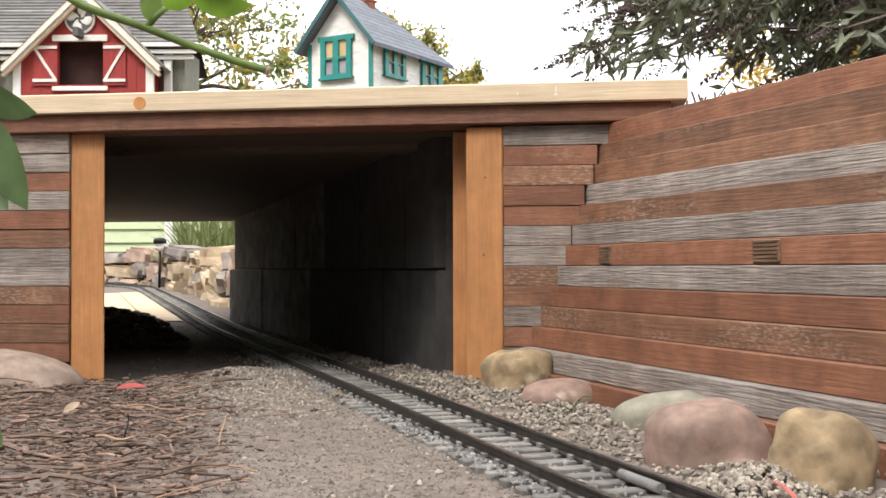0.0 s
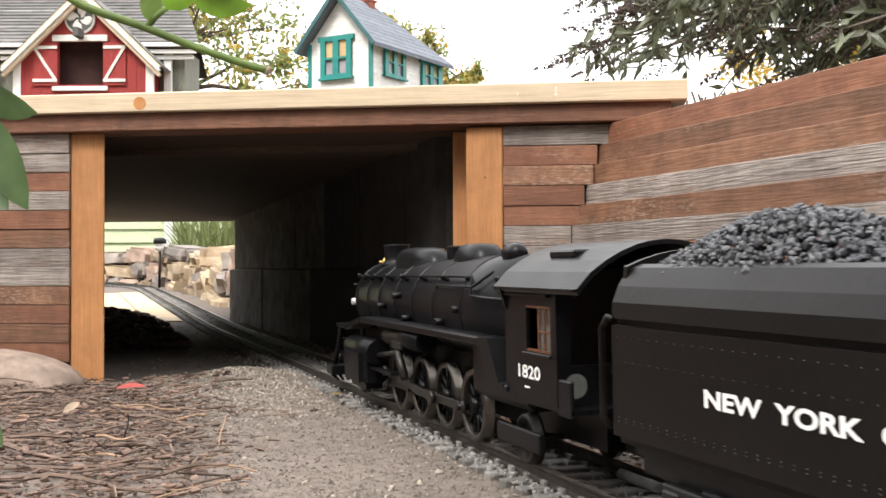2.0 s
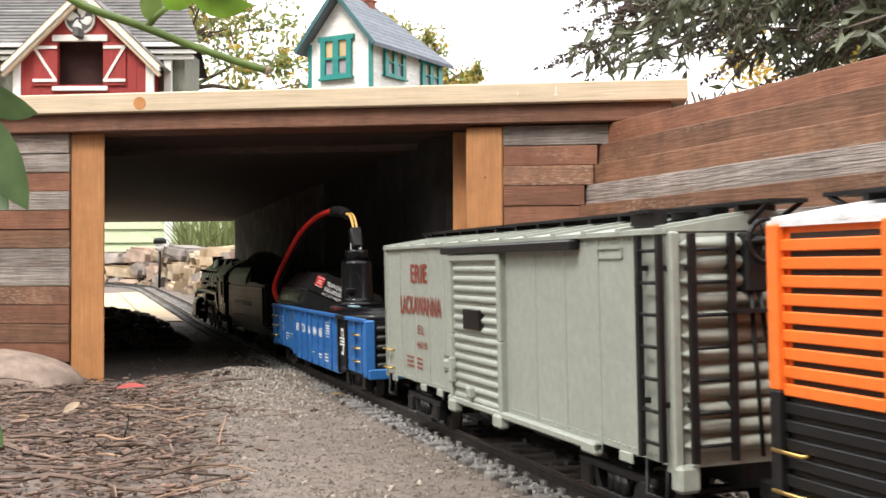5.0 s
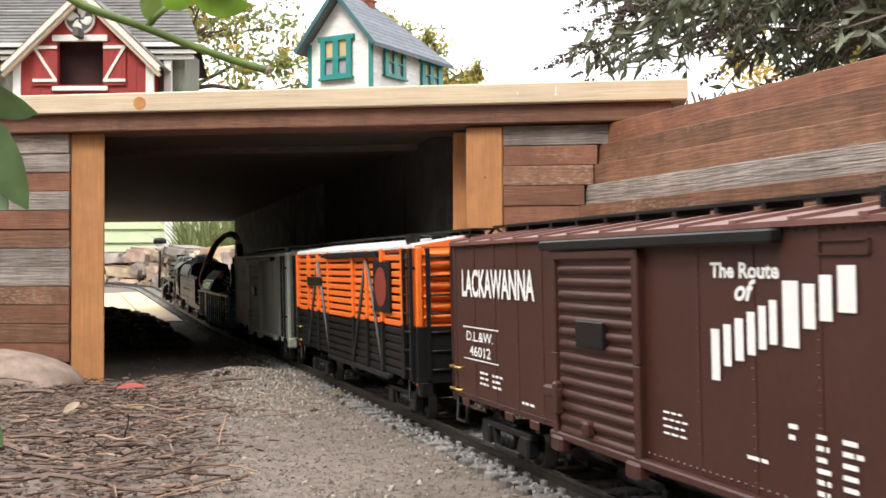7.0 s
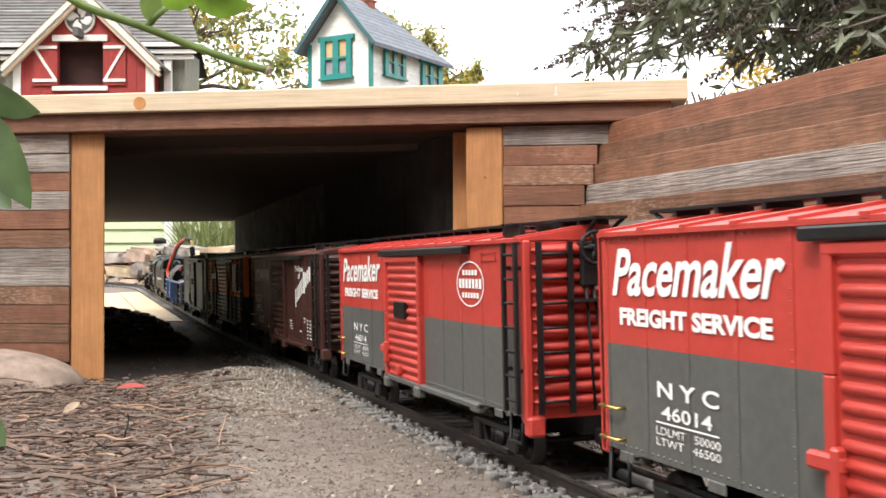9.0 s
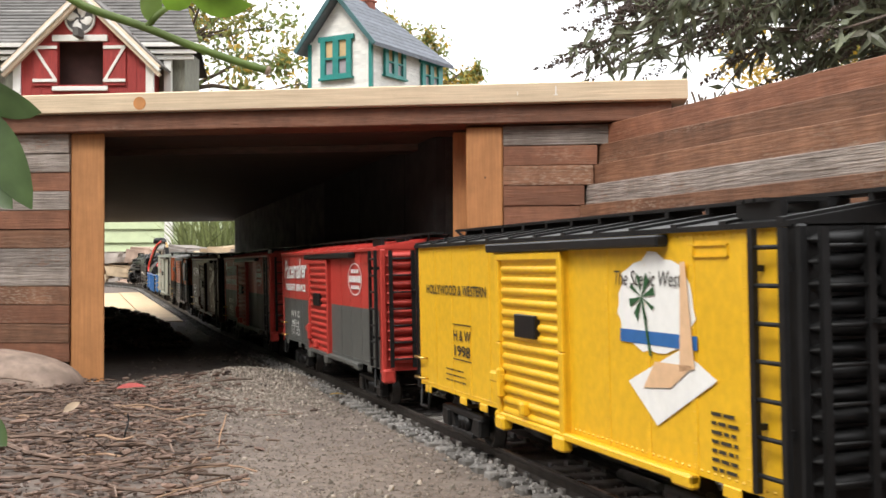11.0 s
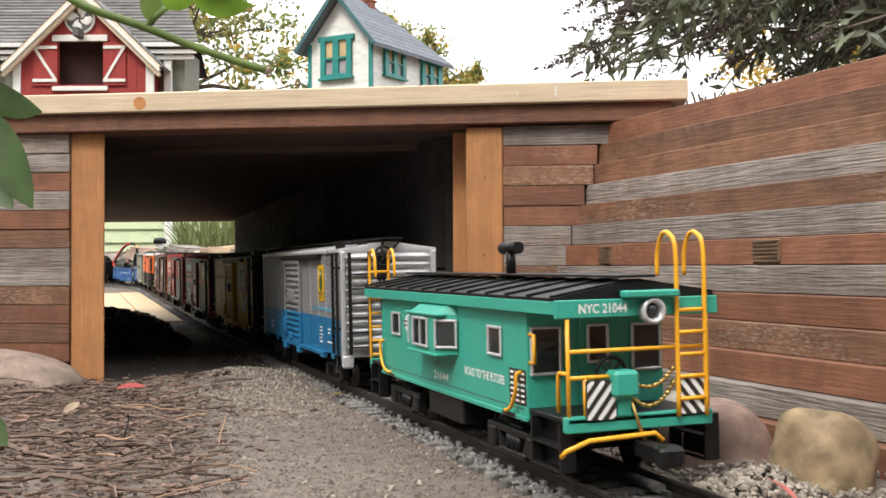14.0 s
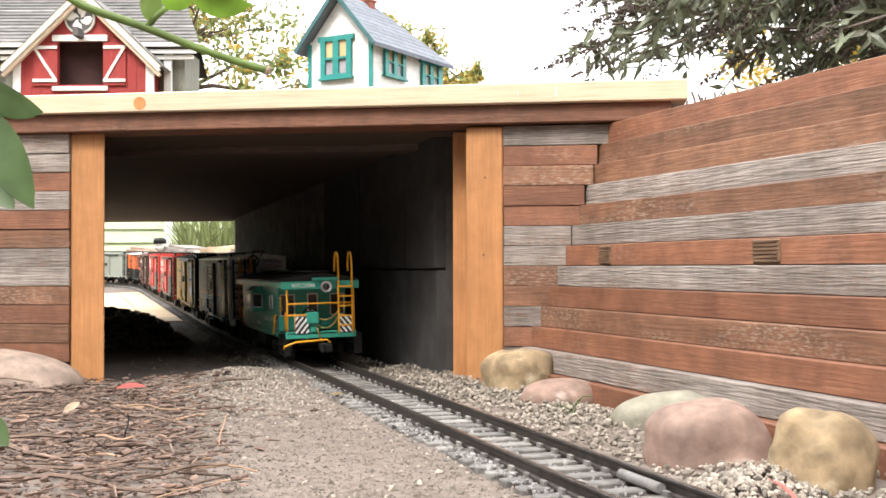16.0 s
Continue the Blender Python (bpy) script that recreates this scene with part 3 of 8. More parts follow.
part("stake", cyl(bmesh.new(), (0, 0, -0.02), (0.003, 0, 0.150), 0.0055, n=10), black, lamp)
part("lens", cyl(bmesh.new(), (0.003, 0, 0.150), (0.003, 0, 0.182), 0.013, 0.018, n=14), white_paint, lamp, "clear plastic lens")
part("cap", lathe(bmesh.new(), [(0.020, 0.181), (0.028, 0.183), (0.026, 0.200), (0.017, 0.206), (0.003, 0.207)], 20, "z", (0.003, 0, 0)), black, lamp)

# ---- the train ----
def paint(name, color, rough=0.42, var=0.10, bump=0.04, **k):
    return mat(name, color, rough, var=var, scale=220, coarse=18, bump=bump, **k)


black_gloss = paint("glossy_black_plastic", (0.007, 0.007, 0.008), 0.2, 0.3, spec=0.25)
loco_black = paint("satin_black_paint", (0.0050, 0.0050, 0.0062), 0.36, 0.35, spec=0.16)
tender_black = paint("brownish_black_paint", (0.0060, 0.0050, 0.0046), 0.40, 0.3, spec=0.17)
steel = mat("worn_steel", (0.34, 0.32, 0.30), 0.38, 0.9, var=0.35, scale=200)
brass = mat("brass", (0.70, 0.48, 0.16), 0.3, 1.0, var=0.2, scale=200)
white_ink = paint("white_lettering", (0.80, 0.80, 0.78), 0.5, 0.05)
brown_ink = paint("red_brown_lettering", (0.22, 0.035, 0.02), 0.5, 0.08)
black_ink = paint("black_lettering", (0.03, 0.025, 0.02), 0.5, 0.1)
blue_ink = paint("faded_blue_lettering", (0.10, 0.30, 0.46), 0.5, 0.25)
erie_grey = paint("pale_grey_green_paint", (0.285, 0.305, 0.265), 0.5, 0.10)
orange = paint("bright_orange_paint", (0.78, 0.16, 0.02), 0.45, 0.1)
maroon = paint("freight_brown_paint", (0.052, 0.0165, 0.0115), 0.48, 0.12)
# roof brown, paler than the brown of flanks and ends
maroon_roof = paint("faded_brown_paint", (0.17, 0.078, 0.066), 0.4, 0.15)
red = paint("bright_red_paint", (0.44, 0.044, 0.033), 0.42, 0.1)
mid_grey = paint("dark_grey_paint", (0.086, 0.089, 0.083), 0.5, 0.14)
yellow = paint("chrome_yellow_paint", (0.74, 0.43, 0.015), 0.42, 0.1)
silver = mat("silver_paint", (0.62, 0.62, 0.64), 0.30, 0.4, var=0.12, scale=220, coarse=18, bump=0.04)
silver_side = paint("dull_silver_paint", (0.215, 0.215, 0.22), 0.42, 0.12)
car_blue = paint("strong_blue_paint", (0.018, 0.150, 0.31), 0.4, 0.1)
gon_blue = paint("sky_blue_paint", (0.026, 0.128, 0.36), 0.38, 0.08)
jade = paint("jade_green_paint", (0.040, 0.35, 0.26), 0.38, 0.08)
rail_yellow = paint("orange_yellow_paint", (0.84, 0.40, 0.02), 0.38, 0.08)
wire_red = paint("red_insulation", (0.72, 0.04, 0.03), 0.35, 0.08)
wire_tan = paint("tan_insulation", (0.55, 0.34, 0.10), 0.4, 0.1)
coal_mat = mat("coal", (0.055, 0.057, 0.066), 0.4, var=0.4, scale=200, island=0.5, bump=0.5)
glass = bpy.data.materials.new("tinted_glass")
glass.use_nodes = True
_b = glass.node_tree.nodes["Principled BSDF"]
_b.inputs["Base Color"].default_value = (0.03, 0.035, 0.035, 1)
_b.inputs["Roughness"].default_value = 0.06

SIDE_UP = Matrix(((-1, 0, 0, 0), (0, 0, 1, 0), (0, 1, 0, 0), (0, 0, 0, 1)))     # writing on the left flank
BACK_UP = Matrix(((0, 0, -1, 0), (-1, 0, 0, 0), (0, 1, 0, 0), (0, 0, 0, 1)))    # writing on the rear end


def letters(text, w, h, material, parent, at, turn=None, shear=0.0, bold=0.0, slope=0.0):
    """Raised writing, w metres wide and h high, that starts at its lower left corner."""
    cu = bpy.data.curves.new("lettering", "FONT")
    cu.body, cu.size, cu.extrude, cu.resolution_u, cu.shear, cu.offset = text, 1.0, 0.0, 3, shear, bold
    tmp = bpy.data.objects.new("lettering", cu)
    scene.collection.objects.link(tmp)
    dg = bpy.context.evaluated_depsgraph_get()
    me = bpy.data.meshes.new_from_object(tmp.evaluated_get(dg))
    bpy.data.objects.remove(tmp)
    co = np.array([v.co[:] for v in me.vertices])
    lo, hi = co.min(0), co.max(0)
    co[:, 0] = (co[:, 0] - lo[0]) / (hi[0] - lo[0]) * w
    co[:, 1] = (co[:, 1] - lo[1]) / (hi[1] - lo[1]) * h + co[:, 0] * slope
    co[:, 2] = 0
    me.vertices.foreach_set("co", co.ravel())
    me.materials.clear()
    me.materials.append(material)
    ob = new("lettering", me)
    ob.parent = parent
    ob.matrix_basis = Matrix.Translation(at) @ (turn or SIDE_UP)
    return ob


def bars(rows, material, parent, at, turn=None):
    """Writing too small to read: bars (x, y, width, height)."""
    bm = bmesh.new()
    for x, y, w, h in rows:
        bm.faces.new([bm.verts.new(v) for v in ((x, y, 0), (x + w, y, 0), (x + w, y + h, 0), (x, y + h, 0))])
    ob = part("lettering", bm, material, parent)
    ob.matrix_basis = Matrix.Translation(at) @ (turn or SIDE_UP)
    return ob


def studs(places, r, material, parent, side=1, name="rivets"):
    """Small pyramids on a flank: places are (x, y, z), pointing to y."""
    vs, fs = [], []
    for x, y, z in places:
        k = len(vs)
        vs += [(x - r, y, z), (x, y, z - r), (x + r, y, z), (x, y, z + r), (x, y + side * r * 0.9, z)]
        fs += [(k, k + 1, k + 4), (k + 1, k + 2, k + 4), (k + 2, k + 3, k + 4), (k + 3, k, k + 4)]
    me = bpy.data.meshes.new(name)
    me.from_pydata(vs, [], fs)
    me.materials.append(material)
    ob = new(name, me)
    ob.parent = parent
    return tagged(ob, kind="stuff")


def ladder(name, parent, material, x0, x1, y, z0, z1, n, r=0.0011, stand=0.004):
    """A ladder parallel to the flank (x0 to x1)."""
    bm = bmesh.new()
    for x in (x0, x1):
        box(bm, x - r * 1.3, x + r * 1.3, y + stand - r, y + stand + r, z0, z1)
        for z in (z0 + 0.25 * (z1 - z0), z0 + 0.85 * (z1 - z0)):
            box(bm, x - r, x + r, y - 0.0005, y + stand, z - r, z + r)
    for k in range(n):
        z = z0 + (z1 - z0) * (k + 0.5) / n
        cyl(bm, (x0, y + stand, z), (x1, y + stand, z), r * 0.75, n=6)
    return part(name, bm, material, parent)


def end_ladder(name, parent, material, y0, y1, x, z0, z1, n, r=0.0011, stand=-0.004):
    bm = bmesh.new()
    for y in (y0, y1):
        box(bm, x + stand - r, x + stand + r, y - r * 1.3, y + r * 1.3, z0, z1)
        for z in (z0 + 0.25 * (z1 - z0), z0 + 0.85 * (z1 - z0)):
            box(bm, min(x, x + stand), max(x, x + stand), y - r, y + r, z - r, z + r)
    for k in range(n):
        z = z0 + (z1 - z0) * (k + 0.5) / n
        cyl(bm, (x + stand, y0, z), (x + stand, y1, z), r * 0.75, n=6)
    return part(name, bm, material, parent)


def make_truck(parent, x, wheel_r=0.0125, base=0.029, first={}):
    """A freight bogie: two wheelsets, cast side frames and a bolster."""
    if not first:
        bm = bmesh.new()
        for s in (1, -1):
            y0, y1 = (0.031, 0.0365) if s > 0 else (-0.0365, -0.031)
            box(bm, -base - 0.008, base + 0.008, y0, y1, 0.0165, 0.0205, 0.0008)
            box(bm, -0.019, 0.019, y0, y1, 0.0045, 0.008, 0.0008)
            for sx in (1, -1):
                box(bm, sx * base - 0.006, sx * base + 0.006, y0 - 0.001, y1 + 0.001, 0.007, 0.0185, 0.0012)
                vs = [(sx * 0.017, 0.0045), (sx * 0.012, 0.0045), (sx * 0.020, 0.0175), (sx * 0.027, 0.0175)]
                a = [bm.verts.new((p, y0 + 0.0008, z)) for p, z in vs]
                b = [bm.verts.new((p, y1 - 0.0008, z)) for p, z in vs]
                bm.faces.new(a), bm.faces.new(b[::-1])
                for i in range(4):
                    bm.faces.new((a[i], b[i], b[(i + 1) % 4], a[(i + 1) % 4]))
            for dx in (-0.0065, 0, 0.0065):
                cyl(bm, (dx, (y0 + y1) / 2, 0.008), (dx, (y0 + y1) / 2, 0.0165), 0.0028, n=8)
        box(bm, -0.010, 0.010, -0.034, 0.034, 0.013, 0.022, 0.001)
        first["frame"] = part("truck_frame", bm, black, parent)
        bm = bmesh.new()
        for s in (1, -1):
            lathe(bm, [(0.002, 0.0225 * s), (wheel_r + 0.0018, 0.0225 * s), (wheel_r + 0.0018, 0.0238 * s), (wheel_r, 0.0244 * s), (wheel_r - 0.0004, 0.0288 * s),
                       (wheel_r - 0.002, 0.029 * s), (wheel_r - 0.0026, 0.0275 * s), (0.004, 0.0275 * s), (0.003, 0.030 * s)], 20, "y")
        cyl(bm, (0, -0.034, 0), (0, 0.034, 0), 0.0022, n=8)
        first["wheel"] = part("wheelset", bm, steel_dark, parent, m=Matrix.Translation((0, 0, wheel_r)))
        fr, wh = first["frame"], first["wheel"]
        fr.matrix_basis = Matrix.Translation((x, 0, 0))
        wh.matrix_basis = Matrix.Translation((x + base, 0, wheel_r))
        share(wh, Matrix.Translation((x - base, 0, wheel_r)), parent)
        return
    share(first["frame"], Matrix.Translation((x, 0, 0)), parent)
    for sx in (1, -1):
        share(first["wheel"], Matrix.Translation((x + sx * base, 0, wheel_r)), parent)


steel_dark = mat("dark_wheel_steel", (0.032, 0.029, 0.027), 0.45, 0.6, var=0.3, scale=200)


def coupler(parent, x, s, z=0.0195):
    bm = bmesh.new()
    box(bm, min(x, x + s * 0.022), max(x, x + s * 0.022), -0.004, 0.004, z - 0.004, z + 0.004, 0.0008)
    box(bm, min(x + s * 0.021, x + s * 0.033), max(x + s * 0.021, x + s * 0.033), -0.007, 0.0045, z - 0.005, z + 0.005, 0.002)
    box(bm, min(x + s * 0.029, x + s * 0.035), max(x + s * 0.029, x + s * 0.035), 0.002, 0.008, z - 0.005, z + 0.005, 0.0015)
    return part("coupler", bm, black, parent)


TRAIN = []       # thing, place along the train, own pose in the wagon's space
HW, EAVE, SILL = 0.0445, 0.1250, 0.0315


def box_body(car, upper, lower, split, end_mat, roof_mat, rib=True):
    """The shell of a 40-foot box wagon: two-tone flanks, ribbed ends, ribbed roof and running board."""
    X = 0.209
    bm = box(bmesh.new(), -X, X, -HW + 0.001, HW - 0.001, SILL, split, 0)
    part("lower_body", bm, lower, car)
    bm = box(bmesh.new(), -X, X, -HW + 0.001, HW - 0.001, split, EAVE, 0)
    part("upper_body", bm, upper, car)
    for s in (1, -1):
        bm = bmesh.new()
        box(bm, s * X - 0.001, s * X + 0.001, -HW, HW, SILL - 0.001, EAVE + 0.001, 0)
        for y in (-HW + 0.0022, HW - 0.0022):
            box(bm, s * X - 0.0035, s * X + 0.0035, y - 0.0022, y + 0.0022, SILL - 0.003, EAVE, 0.0008)
        gable = [(-HW, EAVE), (HW, EAVE), (HW, EAVE + 0.001), (0.004, EAVE + 0.0068), (-0.004, EAVE + 0.0068), (-HW, EAVE + 0.001)]
        extrude_profile(bm, gable, s * X - 0.0012, s * X + 0.0012)
        if rib:
            n = 12
            for k in range(n):
                z = SILL + 0.0045 + (EAVE - SILL - 0.006) * k / n
                if k or s < 0:
                    share(end_rib, Matrix.Translation((0, 0, z - SILL - 0.0045)) @ Matrix.Diagonal((s, 1, 1, 1)), car)
                    continue
                rb_ = bmesh.new()
                rows = []
                for i in range(13):
                    t = i / 12 * 2 - 1
                    y = t * (HW - 0.004)
                    w = min(1, (1 - abs(t)) * 6 + 0.12)
                    dome = 0.6 + 0.4 * math.cos(t * 1.4)
                    rows.append([rb_.verts.new((s * (X + 0.0008 + d * w), y, z + dz * w * dome + 0.0035)) for d, dz in ((0, -0.0036), (0.0036, -0.0022), (0.0048, 0), (0.0036, 0.0022), (0, 0.0036))])
                for a, b in zip(rows, rows[1:]):
                    for i in range(4):
                        f = rb_.faces.new((a[i], a[i + 1], b[i + 1], b[i]))
                        f.smooth = True
                end_rib = part("end_rib", rb_, end_mat, car)
        part("end_panel", bm, end_mat, car)
    # roof
    bm = bmesh.new()
    R = [(-HW - 0.0012, EAVE - 0.0008), (HW + 0.0012, EAVE - 0.0008), (HW + 0.0012, EAVE + 0.0012), (0.004, EAVE + 0.0072), (-0.004, EAVE + 0.0072), (-HW - 0.0012, EAVE + 0.0012)]
    extrude_profile(bm, R, -X - 0.001, X + 0.001)
    part("roof", bm, roof_mat, car)
    for k in range(13):
        x = -X + 0.004 + (2 * X - 0.008) * k / 12
        if k:
            share(first_rib, Matrix.Translation((x, 0, 0)))
            continue
        P = [(-HW - 0.0014, EAVE + 0.0004), (HW + 0.0014, EAVE + 0.0004), (HW + 0.0014, EAVE + 0.0024), (0.004, EAVE + 0.0085), (-0.004, EAVE + 0.0085), (-HW - 0.0014, EAVE + 0.0024)]
        first_rib = part("roof_rib", extrude_profile(bmesh.new(), P, -0.0022, 0.0022), roof_mat, car, m=Matrix.Translation((x, 0, 0)))
    bm = bmesh.new()
    for y in (-0.0064, 0, 0.0064):
        box(bm, -0.2275, 0.2275, y - 0.0029, y + 0.0029, EAVE + 0.0105, EAVE + 0.0121, 0)
    for k in range(13):
        x = -0.205 + 0.41 * k / 12
        box(bm, x - 0.0015, x + 0.0015, -0.009, 0.009, EAVE + 0.0068, EAVE + 0.0106, 0)
    for s in (1, -1):
        cyl(bm, (s * 0.2255, -0.008, EAVE + 0.0108), (s * 0.2095, -0.006, EAVE + 0.003), 0.0011, n=6)
        cyl(bm, (s * 0.2255, 0.008, EAVE + 0.0108), (s * 0.2095, 0.006, EAVE + 0.003), 0.0011, n=6)
    part("running_board", bm, black, car)
    bm = bmesh.new()
    for k in range(3):
        x = -0.176 - 0.0062 * k
        box(bm, x - 0.0025, x + 0.0025, 0.011, 0.042, EAVE + 0.0084, EAVE + 0.0098, 0)
    box(bm, -0.196, -0.170, 0.016, 0.019, EAVE + 0.004, EAVE + 0.0085)
    box(bm, -0.196, -0.170, 0.036, 0.039, EAVE + 0.002, EAVE + 0.0085)
    part("corner_platform", bm, black, car)


def underbody(car, X=0.209, xt=0.145):
    bm = bmesh.new()
    box(bm, -X, X, -0.010, 0.010, 0.020, SILL, 0)
    for x in (-0.09, -0.03, 0.03, 0.09):
        box(bm, x - 0.003, x + 0.003, -0.040, 0.040, 0.024, SILL, 0)
    cyl(bm, (0.03, 0.022, 0.021), (0.055, 0.022, 0.021), 0.006, n=10)
    cyl(bm, (-0.06, 0.018, 0.022), (-0.02, 0.018, 0.022), 0.007, n=10)
    part("underframe", bm, black, car)
    for s in (1, -1):
        make_truck(car, s * xt)
        coupler(car, s * X, s)
    for sx in (1, -1):
        bm = bmesh.new()
        tube(bm, [(sx * 0.205, 0.043, SILL), (sx * 0.205, 0.044, 0.017), (sx * 0.188, 0.044, 0.017), (sx * 0.188, 0.043, SILL)], 0.0011, 6)
        part("step", bm, black, car)


def rivet_lines(car, upper, lower, split, skip=(-0.036, 0.06)):
    up, lo = [], []
    cols = [0.2055, 0.172, 0.139, 0.106, 0.073, -0.074, -0.110, -0.146, -0.181, -0.2060]
    for x in cols:
        for dx in (0,):
            z = SILL + 0.004
            while z < EAVE - 0.003:
                (lo if z < split else up).append((x + dx, HW - 0.001, z))
                z += 0.0040
    x = -0.205
    while x < 0.206:
        if not skip[0] < x < skip[1]:
            up.append((x, HW - 0.001, EAVE - 0.0022))
        lo.append((x, HW - 0.001, SILL + 0.0025))
        x += 0.0046
    studs(up, 0.0008, upper, car)
    studs(lo, 0.0008, lower, car)
    # the seams between the sheets
    for nm, m, z0, z1 in (("sheet_seam", lower, SILL, split), ("sheet_seam", upper, split, EAVE)):
        first_seam = part(nm, boxm(-0.0017, 0.0017, HW - 0.0012, HW - 0.0007, z0, z1), m, car, m=Matrix.Translation((cols[0], 0, 0)))
        for x in cols[1:]:
            share(first_seam, Matrix.Translation((x, 0, 0)))


def door_unit(car, upper, lower, split, plate=black, track=black, leaf=None):
    """The sliding door: ribbed leaf, frame, latch, placard, upper and lower tracks."""
    x0, x1, z0, z1 = -0.0345, 0.0525, 0.0300, 0.1185
    for nm, m, a, b in (("door", upper, split, z1), ("door", leaf or lower, z0, split)):
        if b - a < 0.002:
            continue
        bm = boxm(x0, x1, HW - 0.001, HW + 0.0012, a, b)
        box(bm, x0, x0 + 0.005, HW, HW + 0.0034, a, b, 0.0006)
        box(bm, x1 - 0.005, x1, HW, HW + 0.0034, a, b, 0.0006)
        leaf_ob = part(nm, bm, m, car)
        n, first_rib = 15, None
        for k in range(n):
            z = z0 + (z1 - z0) * (k + 0.5) / n
            if a <= z < b:
                if first_rib is None:
                    rb_ = bmesh.new()
                    lathe_half(rb_, x0 + 0.006, x1 - 0.006, HW + 0.001, 0, 0.0021)
                    first_rib = part("door_rib", rb_, m, leaf_ob, m=Matrix.Translation((0, 0, z)))
                else:
                    share(first_rib, Matrix.Translation((0, 0, z)))
    part("door_header", boxm(x0, x1, HW, HW + 0.0036, z1 - 0.004, z1, 0.0006), upper, car)
    part("upper_track", boxm(-0.1290, 0.0625, HW - 0.001, HW + 0.0048, 0.1190, 0.1238, 0.0008), track, car)
    bm = boxm(-0.1490, 0.0560, HW - 0.001, HW + 0.0036, 0.0280, 0.0318, 0.0008)
    for x in (0.046, -0.030):
        box(bm, x - 0.006, x + 0.006, HW - 0.001, HW + 0.0052, 0.0225, 0.0300, 0.0012)
    box(bm, -0.149, -0.134, HW - 0.001, HW + 0.0040, 0.0262, 0.0322, 0.0012)
    part("lower_track", bm, lower, car)
    for x in (0.19, 0.12, 0.085, -0.09, -0.17):
        part("sill_tab", boxm(x - 0.006, x + 0.006, HW - 0.0015, HW - 0.0004, 0.0268, SILL, 0.0006), lower, car)
    bm = boxm(0.043, 0.060, HW + 0.001, HW + 0.0052, 0.0475, 0.0535, 0.0012)
    box(bm, 0.0435, 0.0475, HW + 0.001, HW + 0.006, 0.040, 0.056, 0.001)
    part("door_latch", bm, leaf or lower, car)
    part("door_stop", boxm(0.010, 0.016, HW + 0.001, HW + 0.006, 0.034, 0.041, 0.001), leaf or lower, car)
    part("placard", boxm(-0.0045, 0.0225, HW + 0.001, HW + 0.0046, 0.0745, 0.0865, 0.0005), plate, car)
    bm = bmesh.new()
    for a, b, c, d in ((-0.171, -0.147, 0.1145, 0.1152), (-0.171, -0.147, 0.1188, 0.1195), (-0.171, -0.170, 0.1145, 0.1195), (-0.148, -0.147, 0.1145, 0.1195)):
        box(bm, a, b, HW - 0.001, HW - 0.0002, c, d)
    part("tack_board", bm, upper, car)


def lathe_half(bm, x0, x1, y, z, r):
    """A half-round rib along x on a flank."""
    rings = []
    for x, k in ((x0, 0.3), (x0 + 0.002, 1), (x1 - 0.002, 1), (x1, 0.3)):
        rings.append([bm.verts.new((x, y + r * k * math.sin(a) * 0.9, z + r * k * math.cos(a))) for a in (0, 0.8, 1.57, 2.34, 3.14)])
    for a, b in zip(rings, rings[1:]):
        for i in range(4):
            f = bm.faces.new((a[i], b[i], b[i + 1], a[i + 1]))
            f.smooth = True


def fittings(car, end_mat, brake=True, metal=black):
    ladder("side_ladder", car, metal, -0.2085, -0.1915, HW - 0.001, SILL + 0.002, EAVE - 0.001, 7)
    end_ladder("end_ladder", car, metal, 0.0375, 0.0195, -0.2125, SILL + 0.002, EAVE - 0.001, 7)
    bm = bmesh.new()
    for z in (0.050, 0.0365):
        tube(bm, [(0.207, HW - 0.001, z), (0.207, HW + 0.003, z), (0.191, HW + 0.003, z), (0.191, HW - 0.001, z)], 0.0008, 6)
    part("grab_irons", bm, brass, car)
    if brake:
        BRY, BRZ = 0.008, 0.1205
        bm = bmesh.new()
        for k in range(16):
            a, b = 2 * math.pi * k / 16, 2 * math.pi * (k + 1) / 16
            cyl(bm, (-0.224, BRY + 0.0085 * math.cos(a), BRZ + 0.0085 * math.sin(a)), (-0.224, BRY + 0.0085 * math.cos(b), BRZ + 0.0085 * math.sin(b)), 0.0012, n=6, caps=False)
        for k in range(5):
            a = 2 * math.pi * k / 5
            cyl(bm, (-0.224, BRY, BRZ), (-0.224, BRY + 0.0085 * math.cos(a), BRZ + 0.0085 * math.sin(a)), 0.0010, n=5)
        cyl(bm, (-0.210, BRY, BRZ), (-0.226, BRY, BRZ), 0.0022, n=8)
        part("brake_wheel", bm, metal, car)
        bm = boxm(-0.2175, -0.2095, BRY - 0.005, BRY + 0.005, 0.100, 0.124, 0.001)
        box(bm, -0.222, -0.2095, BRY - 0.014, BRY + 0.012, 0.092, 0.0935)
        cyl(bm, (-0.2155, BRY - 0.002, 0.034), (-0.2155, BRY + 0.002, 0.101), 0.0009, n=6)
        cyl(bm, (-0.2155, BRY - 0.012, 0.034), (-0.2155, BRY - 0.002, 0.101), 0.0009, n=6)
        part("brake_gear", bm, metal, car)
    bm = boxm(-0.216, -0.208, HW - 0.010, HW, 0.0215, SILL + 0.001, 0.0015)
    part("poling_pocket", bm, end_mat, car)


def wagon(name, label, o):
    ob = thing(name, label, "train wagon", "wagons of the freight train")
    TRAIN.append((ob, o, Matrix()))
    return ob


Y = HW - 0.0003     # the plane of the writing
YR = HW - 0.0006


